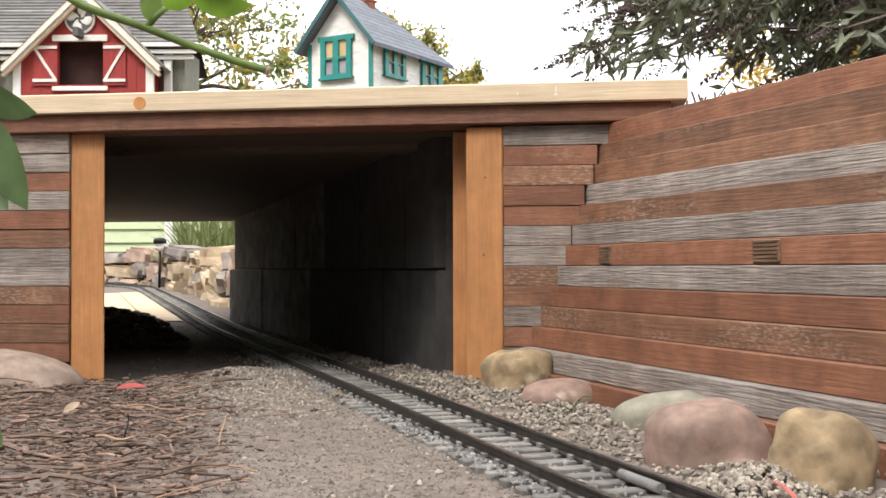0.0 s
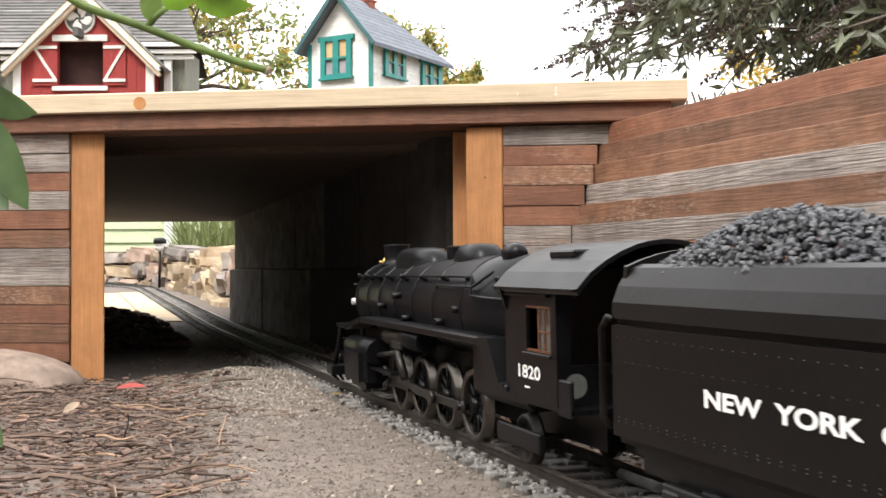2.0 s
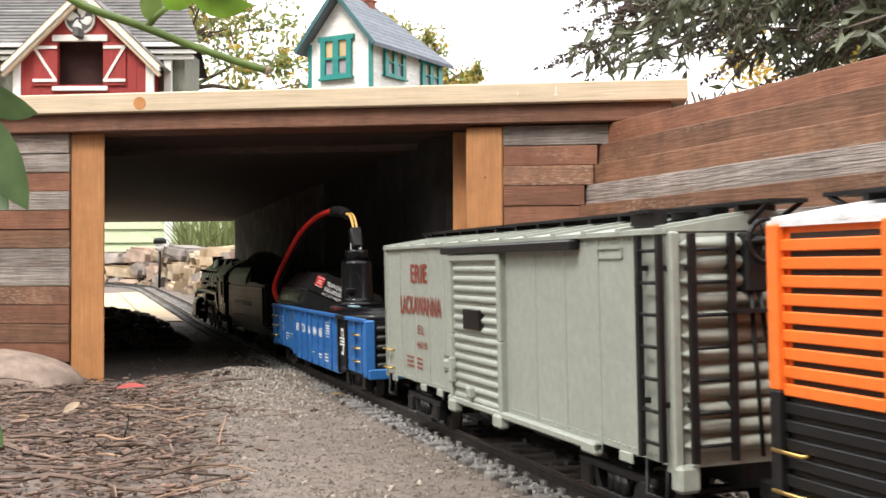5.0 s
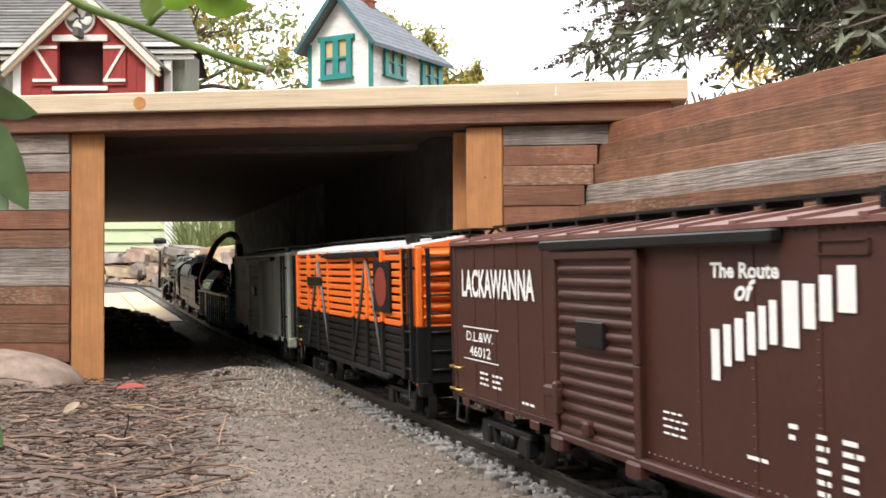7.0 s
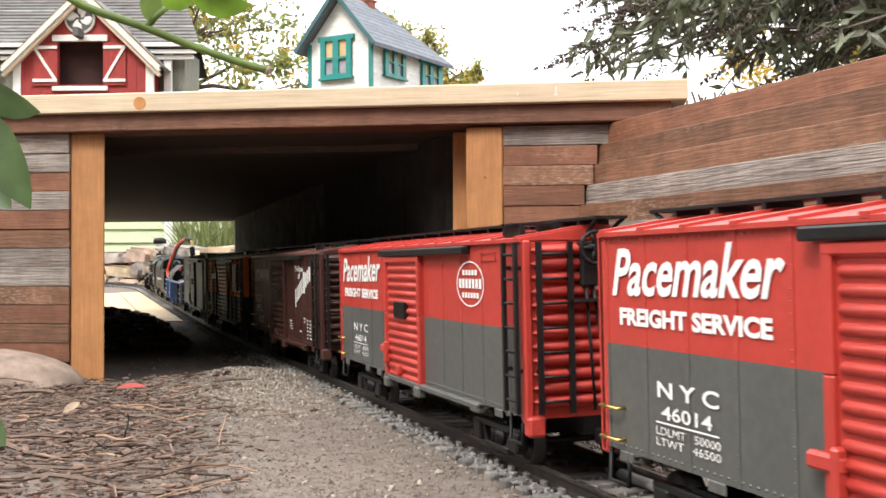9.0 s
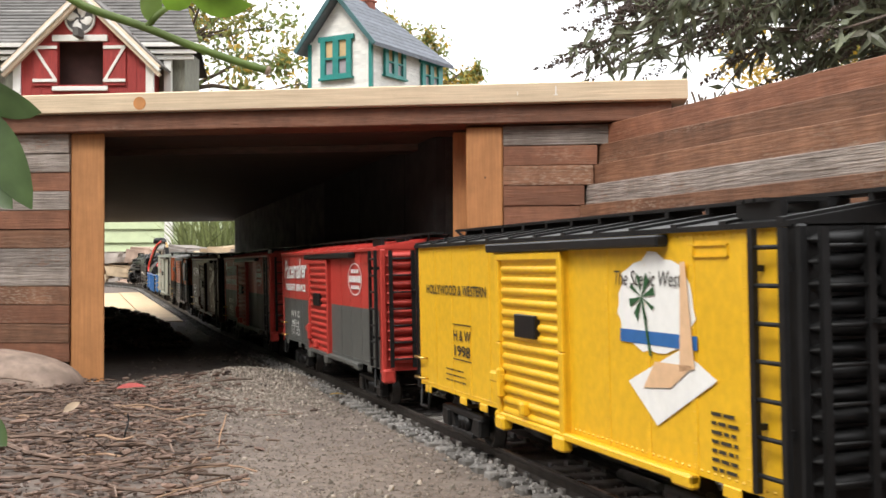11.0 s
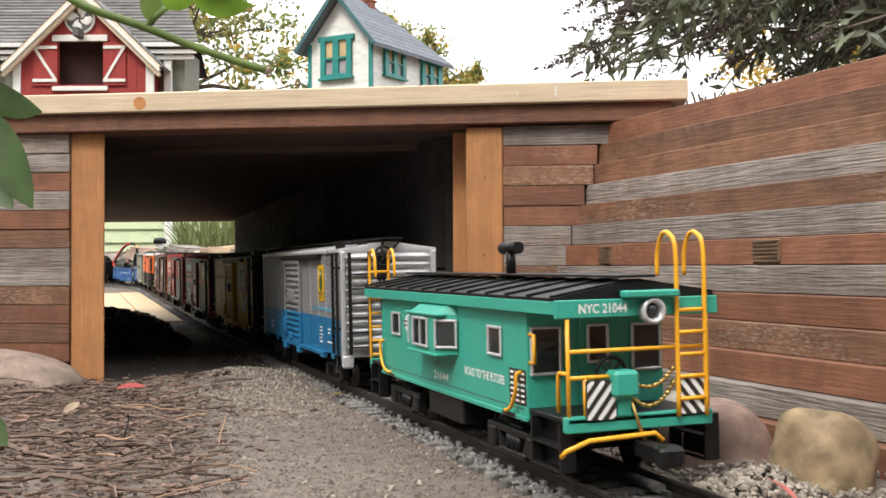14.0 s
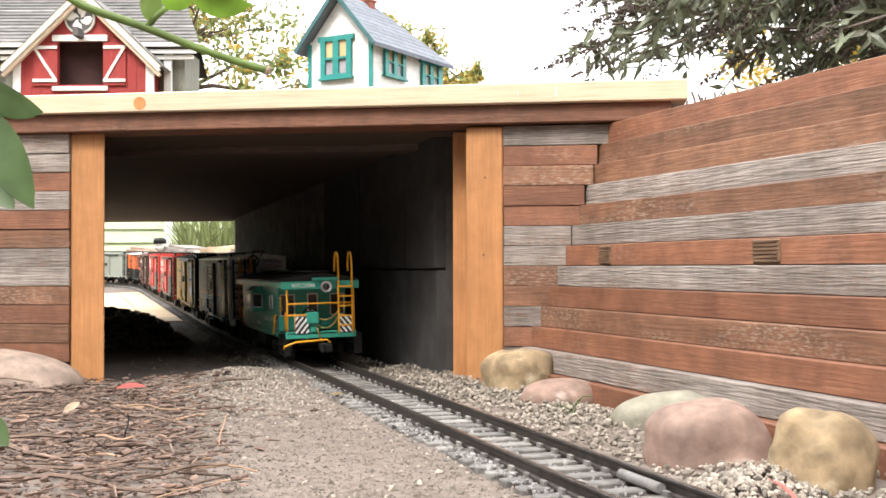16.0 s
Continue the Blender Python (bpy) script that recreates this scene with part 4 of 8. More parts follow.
def box_wagon(o, label, upper, lower, split, end_mat, roof_mat, plate=black, leaf=None):
    car = wagon("boxcar", label, o)
    box_body(car, upper, lower, split, end_mat, roof_mat)
    rivet_lines(car, upper, lower, split)
    door_unit(car, upper, lower, split, plate, leaf=leaf)
    underbody(car)
    fittings(car, end_mat)
    return car


def small_print(car, x, z, n, w, ink, h=0.0018, gap=0.0031, seed=1):
    rnd = random.Random(seed)
    rows = []
    for k in range(n):
        u, end = 0.0, w * rnd.uniform(0.75, 1)
        while u < end - 0.001:
            q = min(end - u, rnd.choice((0.0035, 0.005, 0.007)))
            rows.append((u, -k * gap, q, h * 0.75))
            u += q + 0.0012
    bars(rows, ink, car, (x, Y, z))


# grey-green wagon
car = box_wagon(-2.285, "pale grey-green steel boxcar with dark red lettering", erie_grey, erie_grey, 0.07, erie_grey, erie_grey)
letters("ERIE", 0.038, 0.0128, brown_ink, car, (0.1443, Y, 0.1003), bold=0.02)
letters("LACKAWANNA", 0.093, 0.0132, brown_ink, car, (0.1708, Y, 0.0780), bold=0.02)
letters("EL", 0.016, 0.0060, brown_ink, car, (0.1296, Y, 0.0652))
letters("46018", 0.0235, 0.0048, brown_ink, car, (0.1329, Y, 0.0555))
small_print(car, 0.156, 0.0475, 3, 0.017, brown_ink, seed=2)
small_print(car, 0.132, 0.0475, 3, 0.014, brown_ink, seed=3)
small_print(car, 0.073, 0.0535, 4, 0.018, mid_grey, seed=4)
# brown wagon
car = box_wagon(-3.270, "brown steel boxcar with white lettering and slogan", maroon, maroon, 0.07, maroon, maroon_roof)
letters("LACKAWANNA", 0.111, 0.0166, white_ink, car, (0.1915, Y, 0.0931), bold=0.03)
letters("D.L.&W.", 0.044, 0.0058, white_ink, car, (0.1850, Y, 0.0670), bold=0.015)
letters("46012", 0.035, 0.0062, white_ink, car, (0.1800, Y, 0.0582), bold=0.015)
bars([(0, 0.0190, 0.058, 0.0007), (0, 0, 0.058, 0.0007)], white_ink, car, (0.1906, Y, 0.0559))
small_print(car, 0.163, 0.0488, 3, 0.014, white_ink, seed=5)
small_print(car, 0.143, 0.0486, 3, 0.017, white_ink, seed=6)
small_print(car, 0.100, 0.0385, 1, 0.020, white_ink, seed=7)
letters("The Route", 0.0421, 0.0058, white_ink, car, (-0.0847, Y, 0.1068), bold=0.03)
letters("of", 0.0130, 0.0078, white_ink, car, (-0.1003, Y, 0.0988), shear=0.3, bold=0.03)
# the slanted slogan, a name, stands as plain bars
for k, (w, hh) in enumerate(((0.0055, 0.0175), (0.0048, 0.014), (0.0052, 0.014), (0.0048, 0.014), (0.0044, 0.014), (0.0044, 0.014), (0.0085, 0.0205), (0.0062, 0.0135), (0.0062, 0.0135), (0.0085, 0.0135))):
    xs = (0, 0.0074, 0.0140, 0.0208, 0.0270, 0.0326, 0.0395, 0.0492, 0.0568, 0.0648)[k]
    bars([(0, 0, w, hh * 1.08)], white_ink, car, (-0.0845 - xs * 1.11, Y, 0.0692 + xs * 0.38 + (0.003 if k and k != 6 else 0)))
small_print(car, -0.048, 0.0525, 4, 0.020, white_ink, 0.0012, 0.0028, seed=8)
small_print(car, -0.1300, 0.0575, 2, 0.006, white_ink, 0.0022, 0.0036, seed=9)
small_print(car, -0.1445, 0.0560, 6, 0.007, white_ink, 0.0022, 0.0036, seed=10)
small_print(car, -0.1570, 0.0560, 6, 0.010, white_ink, 0.0022, 0.0036, seed=11)
small_print(car, -0.106, 0.0435, 1, 0.014, white_ink, seed=12)


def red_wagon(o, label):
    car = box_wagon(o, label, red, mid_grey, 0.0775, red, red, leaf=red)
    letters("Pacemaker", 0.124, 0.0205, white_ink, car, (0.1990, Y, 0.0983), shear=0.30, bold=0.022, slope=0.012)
    letters("FREIGHT SERVICE", 0.110, 0.0076, white_ink, car, (0.1925, Y, 0.0860), bold=0.045)
    letters("N Y C", 0.045, 0.0066, white_ink, car, (0.1615, Y, 0.0582), bold=0.02)
    letters("46014", 0.037, 0.0056, white_ink, car, (0.1585, Y, 0.0497), bold=0.015)
    bars([(0, 0, 0.046, 0.0007)], white_ink, car, (0.1630, Y, 0.0478))
    letters("LDLMT   50000", 0.047, 0.0032, white_ink, car, (0.1630, Y, 0.0432))
    letters("LTWT   46500", 0.047, 0.0032, white_ink, car, (0.1630, Y, 0.0388))
    bm = bmesh.new()
    c, n = (-0.1285, 0.1010), 32
    for k in range(n):
        a, b = 2 * math.pi * k / n, 2 * math.pi * (k + 1) / n
        q = [(r * (0.0240), t) for r, t in ((1, a), (1, b), (0.94, b), (0.94, a))]
        bm.faces.new([bm.verts.new((c[0] + r * math.cos(t), Y, c[1] + r * 0.57 * math.sin(t))) for r, t in q])
    part("emblem", bm, white_ink, car, "white oval ring emblem")
    bars([(-0.0130 + 0.0054 * k, 0.0052, 0.0038, 0.0032) for k in range(5)] + [(-0.0195 + 0.0058 * k, -0.0026, 0.0042, 0.0056) for k in range(7)] + [(-0.0140 + 0.0050 * k, -0.0084, 0.0036, 0.0032) for k in range(6)], white_ink, car, (-0.1285, Y, 0.1010))
    return car


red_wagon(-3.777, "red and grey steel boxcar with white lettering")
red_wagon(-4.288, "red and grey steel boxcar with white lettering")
# yellow wagon
car = box_wagon(-4.804, "yellow steel boxcar with black ends and a beach picture", yellow, yellow, 0.07, black, black)
letters("HOLLYWOOD & WESTERN", 0.112, 0.0062, black_ink, car, (0.1880, Y, 0.0935), bold=0.02)
letters("H & W", 0.031, 0.0068, black_ink, car, (0.1345, Y, 0.0655), bold=0.015)
letters("1998", 0.029, 0.0068, black_ink, car, (0.1335, Y, 0.0560), bold=0.015)
bars([(0, 0.0215, 0.034, 0.0007), (0, 0, 0.034, 0.0007)], black_ink, car, (0.1360, Y, 0.0537))
small_print(car, 0.150, 0.0465, 3, 0.040, black_ink, 0.0011, 0.0034, seed=13)
small_print(car, -0.158, 0.0560, 7, 0.020, black_ink, 0.0018, 0.0034, seed=14)
bm = bmesh.new()
rp = random.Random(4)
ring = []
for k in range(30):
    a = 2 * math.pi * k / 30
    ring.append(bm.verts.new((-0.1160 + 0.031 * math.cos(a) * (1 + rp.uniform(-.09, .09)), Y - 0.0002, 0.0955 + 0.0205 * math.sin(a) * (1 + rp.uniform(-.09, .09)))))
bm.faces.new(ring[::-1])
part("picture_ground", bm, white_ink, car, "white painted cloud")
bars([(0, 0, 0.062, 0.0055)], gon_blue, car, (-0.0875, Y, 0.0790))
bm = bmesh.new()
for v in (((-0.094, 0.0625), (-0.118, 0.0465), (-0.163, 0.0690), (-0.138, 0.0790)),):
    bm.faces.new([bm.verts.new((x, Y, z)) for x, z in v])
part("picture_towel", bm, white_ink, car, "white painted rhombus")
leafy = paint("dark_green_ink", (0.02, 0.09, 0.03), 0.5, 0.1)
bm = bmesh.new()
for k in range(8):
    a = math.radians(20 + 45 * k)
    b = a + 0.32
    pts = [(-0.1075, 0.0985), (-0.1075 + 0.0110 * math.cos(a), 0.0985 + 0.0110 * math.sin(a)), (-0.1075 + 0.0110 * math.cos(b), 0.0985 + 0.0085 * math.sin(b))]
    bm.faces.new([bm.verts.new((x, YR + 0.0006, z)) for x, z in pts])
bm.faces.new([bm.verts.new((x, YR + 0.0006, z)) for x, z in ((-0.1067, 0.0985), (-0.1083, 0.0985), (-0.1150, 0.0745), (-0.1128, 0.0745))])
part("picture_palm", bm, leafy, car, "dark green painted palm")
letters("The Scenic West", 0.056, 0.0065, black_ink, car, (-0.0835, Y + 0.0003, 0.1030), shear=0.2)
tan_ink = paint("tan_ink", (0.72, 0.47, 0.28), 0.5, 0.1)
bm = bmesh.new()
for v in (((-0.139, 0.1130), (-0.1425, 0.1130), (-0.1480, 0.0720), (-0.1370, 0.0700)), ((-0.118, 0.0725), (-0.147, 0.0730), (-0.130, 0.0630), (-0.108, 0.0610))):
    bm.faces.new([bm.verts.new((x, YR + 0.0008, z)) for x, z in v])
part("picture_shape", bm, tan_ink, car, "tan painted shape")
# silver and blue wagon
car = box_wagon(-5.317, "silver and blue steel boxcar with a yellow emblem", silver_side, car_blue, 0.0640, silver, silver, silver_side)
studs([(x, HW - 0.001, 0.0655 + 0.0039 * k) for x in (0.2055, 0.172, 0.139, 0.106, 0.073, 0.0535, -0.026, -0.074, -0.110, -0.146, -0.181) for k in range(15)], 0.0011, white_ink, car)
bars([(0, 0, 0.0265, 0.0345)], yellow, car, (-0.1128, Y - 0.0002, 0.0792))
bm = bmesh.new()
for cz, rx, rz in ((0.1055, 0.0040, 0.0042), (0.0960, 0.0066, 0.0078)):
    bm.faces.new([bm.verts.new((-0.1265 + rx * math.cos(2 * math.pi * k / 18), Y + 0.0002, cz + rz * math.sin(2 * math.pi * k / 18))) for k in range(18)][::-1])
part("emblem", bm, leafy, car, "dark green round emblem")
bars([(0, 0, 0.0035, 0.003)], white_ink, car, (-0.1248, Y + 0.0004, 0.1042))
letters("SERVICE", 0.018, 0.0030, black_ink, car, (-0.1165, Y + 0.0002, 0.0810))
letters("Sentinel", 0.023, 0.0042, black_ink, car, (-0.1145, Y + 0.0002, 0.0845), bold=0.02)
letters("BALTIMORE & OHIO", 0.098, 0.0050, blue_ink, car, (0.1960, Y, 0.1118), bold=0.02)
letters("FAST FREIGHT SERVICE", 0.087, 0.0034, blue_ink, car, (0.1920, Y, 0.1045), bold=0.01)
letters("S e n t i n e l", 0.098, 0.0090, blue_ink, car, (0.1960, Y, 0.0755), bold=0.02)
bars([(0.0066 * k, 0, 0.0046, 0.0036) for k in range(5)], blue_ink, car, (0.1560, Y, 0.0685))
bars([(0, 0, 0.024, 0.0032), (0.032, 0, 0.028, 0.0032), (0.066, 0, 0.034, 0.0032)], blue_ink, car, (-0.0820, Y, 0.0700))
small_print(car, 0.158, 0.0475, 3, 0.022, white_ink, 0.0020, 0.0032, seed=15)
small_print(car, -0.1175, 0.0530, 5, 0.015, white_ink, 0.0020, 0.0034, seed=16)
small_print(car, -0.1530, 0.0525, 2, 0.013, white_ink, 0.0020, 0.0034, seed=17)
small_print(car, -0.1530, 0.0405, 1, 0.022, white_ink, 0.0022, 0.0034, seed=18)

# ---- stock wagon: orange over black slats ----
car = wagon("stock_car", "orange and black slatted stock car with a white roof", -2.773)
X, SP = 0.209, 0.0700
roof_white = paint("white_roof_paint", (0.70, 0.70, 0.70), 0.45, 0.12)
box_body(car, orange, black, SP, orange, roof_white, rib=True)
for k in range(15):
    z = SILL + 0.001 + (EAVE - SILL - 0.004) * k / 15
    mt = orange if z > SP - 0.002 else black
    for a, b in ((0.058, 0.207), (-0.184, -0.036)):
        bm = boxm(a, b, HW - 0.0012, HW + 0.0010, z, z + 0.0040, 0.0004)
        part("slat", bm, mt, car)
    part("slat", boxm(-0.034, 0.056, HW - 0.0012, HW + 0.0026, z, z + 0.0040, 0.0004), mt, car)
for mt, a, b in ((orange, SP, EAVE), (black, SILL, SP)):
    for x in (0.2055, 0.150, 0.104, 0.058, -0.036, -0.082, -0.128, -0.184, -0.2055):
        part("side_post", boxm(x - 0.0028, x + 0.0028, HW - 0.001, HW + 0.003, a, b, 0.0005), mt, car)
for x0, x1 in ((0.104, 0.150), (0.104, 0.058), (-0.082, -0.036), (-0.082, -0.128)):
    a, b = Vector((x0, HW + 0.002, EAVE - 0.004)), Vector((x1, HW + 0.002, SILL + 0.003))
    part("diagonal_brace", cyl(bmesh.new(), a, b, 0.0013, n=6), mid_grey, car)
# thin dark sheet over the body paints the shade between the slats
gap_shade = paint("dark_gap", (0.02, 0.014, 0.01), 0.8, 0.1)
part("inner_wall", boxm(-0.2, 0.2, HW - 0.0011, HW - 0.0008, SILL + 0.003, EAVE - 0.003), gap_shade, car)
part("placard", boxm(-0.1535, -0.1075, HW + 0.0012, HW + 0.0032, 0.0770, 0.1155, 0.0005), black, car, "dark emblem board")
bm = bmesh.new()
bm.faces.new([bm.verts.new((-0.1305 + 0.017 * math.cos(2 * math.pi * k / 20), HW + 0.0036, 0.0965 + 0.0150 * math.sin(2 * math.pi * k / 20))) for k in range(20)][::-1])
part("emblem", bm, brown_ink, car, "dull orange round emblem")
part("placard", boxm(0.088, 0.150, HW + 0.0012, HW + 0.0032, 0.0935, 0.1020, 0.0005), black, car)
part("upper_track", boxm(-0.125, 0.062, HW - 0.001, HW + 0.0055, 0.1190, 0.1238, 0.0008), black, car)
part("lower_track", boxm(-0.149, 0.056, HW - 0.001, HW + 0.0040, 0.0280, 0.0318, 0.0008), black, car)
part("lower_end", boxm(-X - 0.0066, -X + 0.0045, -HW - 0.0014, HW + 0.0014, SILL - 0.0006, SP, 0.0006), black, car)
underbody(car)
fittings(car, black)

# ---- gondola wagon and its load ----
car = wagon("gondola_car", "blue open gondola wagon with a black panel and white lettering", -1.796)
GX0, GX1, GT = -0.212, 0.221, 0.0665


def belly(x):
    """The lower edge of the gondola's flank."""
    if x > 0.125 or x < -0.150:
        return 0.0225
    if x > 0.075:
        return 0.0225 - (0.125 - x) / 0.05 * 0.0070
    return 0.0155 if x > -0.118 else 0.0155 + (-0.118 - x) / 0.032 * 0.0070


def gon_side(s, x0, x1, material, name):
    bm = bmesh.new()
    xs = sorted({x0, x1, *[x for x in (0.125, 0.075, -0.118, -0.150) if x0 < x < x1]})
    a = [(x, belly(x)) for x in xs] + [(x1, GT), (x0, GT)]
    y0, y1 = (HW - 0.0022, HW - 0.0008) if s > 0 else (-HW + 0.0008, -HW + 0.0022)
    va = [bm.verts.new((x, y0, z)) for x, z in a]
    vb = [bm.verts.new((x, y1, z)) for x, z in a]
    bm.faces.new(va), bm.faces.new(vb[::-1])
    for i in range(len(a)):
        j = (i + 1) % len(a)
        bm.faces.new((va[i], vb[i], vb[j], va[j]))
    bmesh.ops.recalc_face_normals(bm, faces=bm.faces)
    part(name, bm, material, car)
    bm = boxm(x0, x1, min(y0, y1 + s * 0.003), max(y1, y0, y1 + s * 0.003), GT - 0.001, GT + 0.0022, 0.0006)
    part("top_rail", bm, material, car)


for s in (1, -1):
    gon_side(s, -0.1160, GX1, gon_blue, "side")
    gon_side(s, -0.1510, -0.1163, black, "side_panel")
    gon_side(s, GX0, -0.1513, gon_blue, "side")
for k, x in enumerate((0.207, 0.1765, 0.1460, 0.0895, 0.057, 0.0252, 0.0005, -0.0298, -0.056, -0.0885, -0.120, -0.149, -0.181, -0.203)):
    for s in (1, -1):
        y = s * (HW - 0.0008)
        part("rib", boxm(x - 0.0016, x + 0.0016, min(y, y + s * 0.0022), max(y, y + s * 0.0022), belly(x) + 0.001, GT, 0.0004), black if -0.151 < x < -0.116 else gon_blue, car)
places = []
for x in np.arange(GX0 + 0.004, GX1, 0.0052):
    places.append((x, HW - 0.0008, belly(x) + 0.003))
    places.append((x, HW - 0.0008, 0.0335))
for x in (0.207, 0.1765, 0.1460, 0.0895, 0.057, 0.0252, 0.0005, -0.0298, -0.056, -0.0885, -0.181):
    for d in (-0.0034, 0.0034):
        for k in range(8):
            places.append((x + d, HW - 0.0008, 0.026 + 0.0052 * k))
studs(places, 0.0007, gon_blue, car)
part("floor", boxm(GX0 + 0.002, GX1 - 0.002, -HW + 0.002, HW - 0.002, 0.024, 0.0275), gon_blue, car)
for s, x in ((1, GX1), (-1, GX0)):
    bm = boxm(min(x, x - s * 0.002), max(x, x - s * 0.002), -HW + 0.002, HW - 0.002, 0.0225, GT)
    for k in range(5):
        z = 0.030 + 0.0075 * k
        lathe(bm, [(0.0004, -0.036), (0.0030, -0.033), (0.0030, 0.033), (0.0004, 0.036)], 8, "y", (x, 0, z))
    part("end_panel", bm, black, car, "black ribbed end")
    for sy in (1, -1):
        part("corner_post", boxm(min(x + s * 0.003, x - s * 0.006), max(x + s * 0.003, x - s * 0.006), sy * (HW - 0.004) - 0.0045, sy * (HW - 0.004) + 0.0045, 0.0205, GT + 0.001, 0.0012), gon_blue, car)
    part("end_sill", boxm(min(x, x + s * 0.004), max(x, x + s * 0.004), -HW + 0.002, HW - 0.002, 0.0190, 0.0275, 0.001), gon_blue, car)
    make_truck(car, s * 0.150)
    coupler(car, x, s)
bm = bmesh.new()
for x in (0.205, -0.190):
    for z in (0.055, 0.044, 0.033):
        tube(bm, [(x + 0.008, HW - 0.001, z), (x + 0.008, HW + 0.003, z), (x - 0.012, HW + 0.003, z), (x - 0.012, HW - 0.001, z)], 0.0009, 6)
part("grab_irons", bm, brass, car)
YG = HW - 0.0004
for word, x, w_ in (("BOS", 0.0833, 0.0210), ("TON", 0.0520, 0.0215), ("&", 0.0180, 0.0090), ("MAI", -0.0055, 0.0205), ("NE", -0.0335, 0.0140)):
    letters(word, w_ * 0.93, 0.0086, white_ink, car, (x, YG, 0.0440), bold=0.03)
bars([(0, 0.0150, 0.018, 0.0008), (0, 0, 0.018, 0.0008)], white_ink, car, (0.1710, YG, 0.0400))
letters("BM", 0.010, 0.0045, white_ink, car, (0.1680, YG, 0.0490))
letters("41006", 0.015, 0.0045, white_ink, car, (0.1698, YG, 0.0424))
bars([(0, 0, 0.0150, 0.0075)], mid_grey, car, (0.1115, YG, 0.0532))
rows = [(0, 0.0135, 0.021, 0.0007), (0, 0, 0.021, 0.0007), (0, 0, 0.0007, 0.014), (0.0203, 0, 0.0007, 0.014)] + [(0.003, 0.003 + 0.0024 * k, 0.015, 0.0012) for k in range(4)]
bars(rows, white_ink, car, (-0.0635, YG, 0.0455))
bars([(0, 0, 0.010, 0.0012), (0.013, 0, 0.008, 0.0012), (0, -0.003, 0.010, 0.0012), (0.013, -0.003, 0.008, 0.0012), (0, -0.006, 0.009, 0.0012), (0.030, 0, 0.008, 0.0014)], white_ink, car, (0.1430, YG, 0.0375))
bars([(0, 0, 0.012, 0.0014), (0.030, 0, 0.014, 0.0012), (0.030, -0.0028, 0.014, 0.0012), (0.056, 0.002, 0.016, 0.0012), (0.056, -0.001, 0.017, 0.0012), (0.056, -0.004, 0.017, 0.0012)], white_ink, car, (0.0000, YG, 0.0265))
# the emblem on the black panel, in plain shapes
bars([(0.0056, 0, 0.0030, 0.0230), (-0.0006, 0.0205, 0.0064, 0.0025), (-0.0006, 0, 0.0064, 0.0025), (-0.0006, 0.0165, 0.0016, 0.0045)], white_ink, car, (-0.1290, YG + 0.0003, 0.0340))
bars([(-0.006, 0.0080, 0.0210, 0.0015), (-0.004, 0.0108, 0.0180, 0.0015), (-0.006, 0.0136, 0.0210, 0.0015)], white_ink, car, (-0.1290, YG + 0.0005, 0.0340))

# black radio receiver case, tipped over the gondola's flank
case = thing("receiver_case", "black plastic radio receiver case leaning in the gondola", "electronics case")
TRAIN.append((case, -1.796, Matrix.Translation((0.1330, HW - 0.001, GT + 0.0035)) @ Matrix.Rotation(radians(24), 4, "X")))
CL, CW, CH = 0.076, 0.086, 0.0430
prof = [(0, 0), (0, 0.020), (-0.010, CH), (-CW + 0.008, CH), (-CW, 0.020), (-CW, 0)]
bm = extrude_profile(bmesh.new(), prof, -CL, CL)
bmesh.ops.bevel(bm, geom=list(bm.edges), offset=0.0018, segments=2, affect="EDGES")
part("shell", bm, black, case)
bm = bmesh.new()
for k in range(26):
    x = 0.056 - 0.0042 * k
    box(bm, x - 0.0013, x + 0.0013, -0.001, 0.0006, 0.004, 0.0155)
part("vent_ribs", bm, black_gloss, case)
part("seam", boxm(-CL - 0.0004, CL + 0.0004, -CW - 0.0004, 0.0005, 0.0185, 0.0197), black_gloss, case)
BK = Matrix.Translation((-CL - 0.0006, 0, 0)) @ BACK_UP
bm = bmesh.new()
bm.faces.new([bm.verts.new(v) for v in ((0, 0, 0), (0.0085, 0, 0), (0.0085, 0.0110, 0), (0, 0.0110, 0))])
ob = part("badge", bm, wire_red, case, "red square badge")
ob.matrix_basis = Matrix.Translation((-CL - 0.0008, -0.0040, 0.0265)) @ BACK_UP
bars([(0.0018, 0.0032, 0.005, 0.0009), (0.0018, 0.0055, 0.005, 0.0009), (0, 0, 0.0085, 0.0006), (0, 0.0089, 0.0085, 0.0006)], white_ink, case, (-CL - 0.0011, -0.0040, 0.0265), BACK_UP)
letters("TRAIN ENGINEER", 0.0270, 0.0046, white_ink, case, (-CL - 0.0008, -0.0160, 0.0305), BACK_UP, bold=0.02)
letters("WALK-AROUND CONTROL", 0.0330, 0.0044, white_ink, case, (-CL - 0.0008, -0.0155, 0.0245), BACK_UP, bold=0.02)
letters("ART-5471 RECEIVER (11-C)", 0.0360, 0.0036, white_ink, case, (-CL - 0.0008, -0.0150, 0.0190), BACK_UP)

# black tub with a lid and a turret-like plug
tub = thing("plastic_tub", "glossy black oval tub with ribbed lid and plug", "tub")
TRAIN.append((tub, -1.796, Matrix.Translation((-0.0420, 0, 0.0278))))


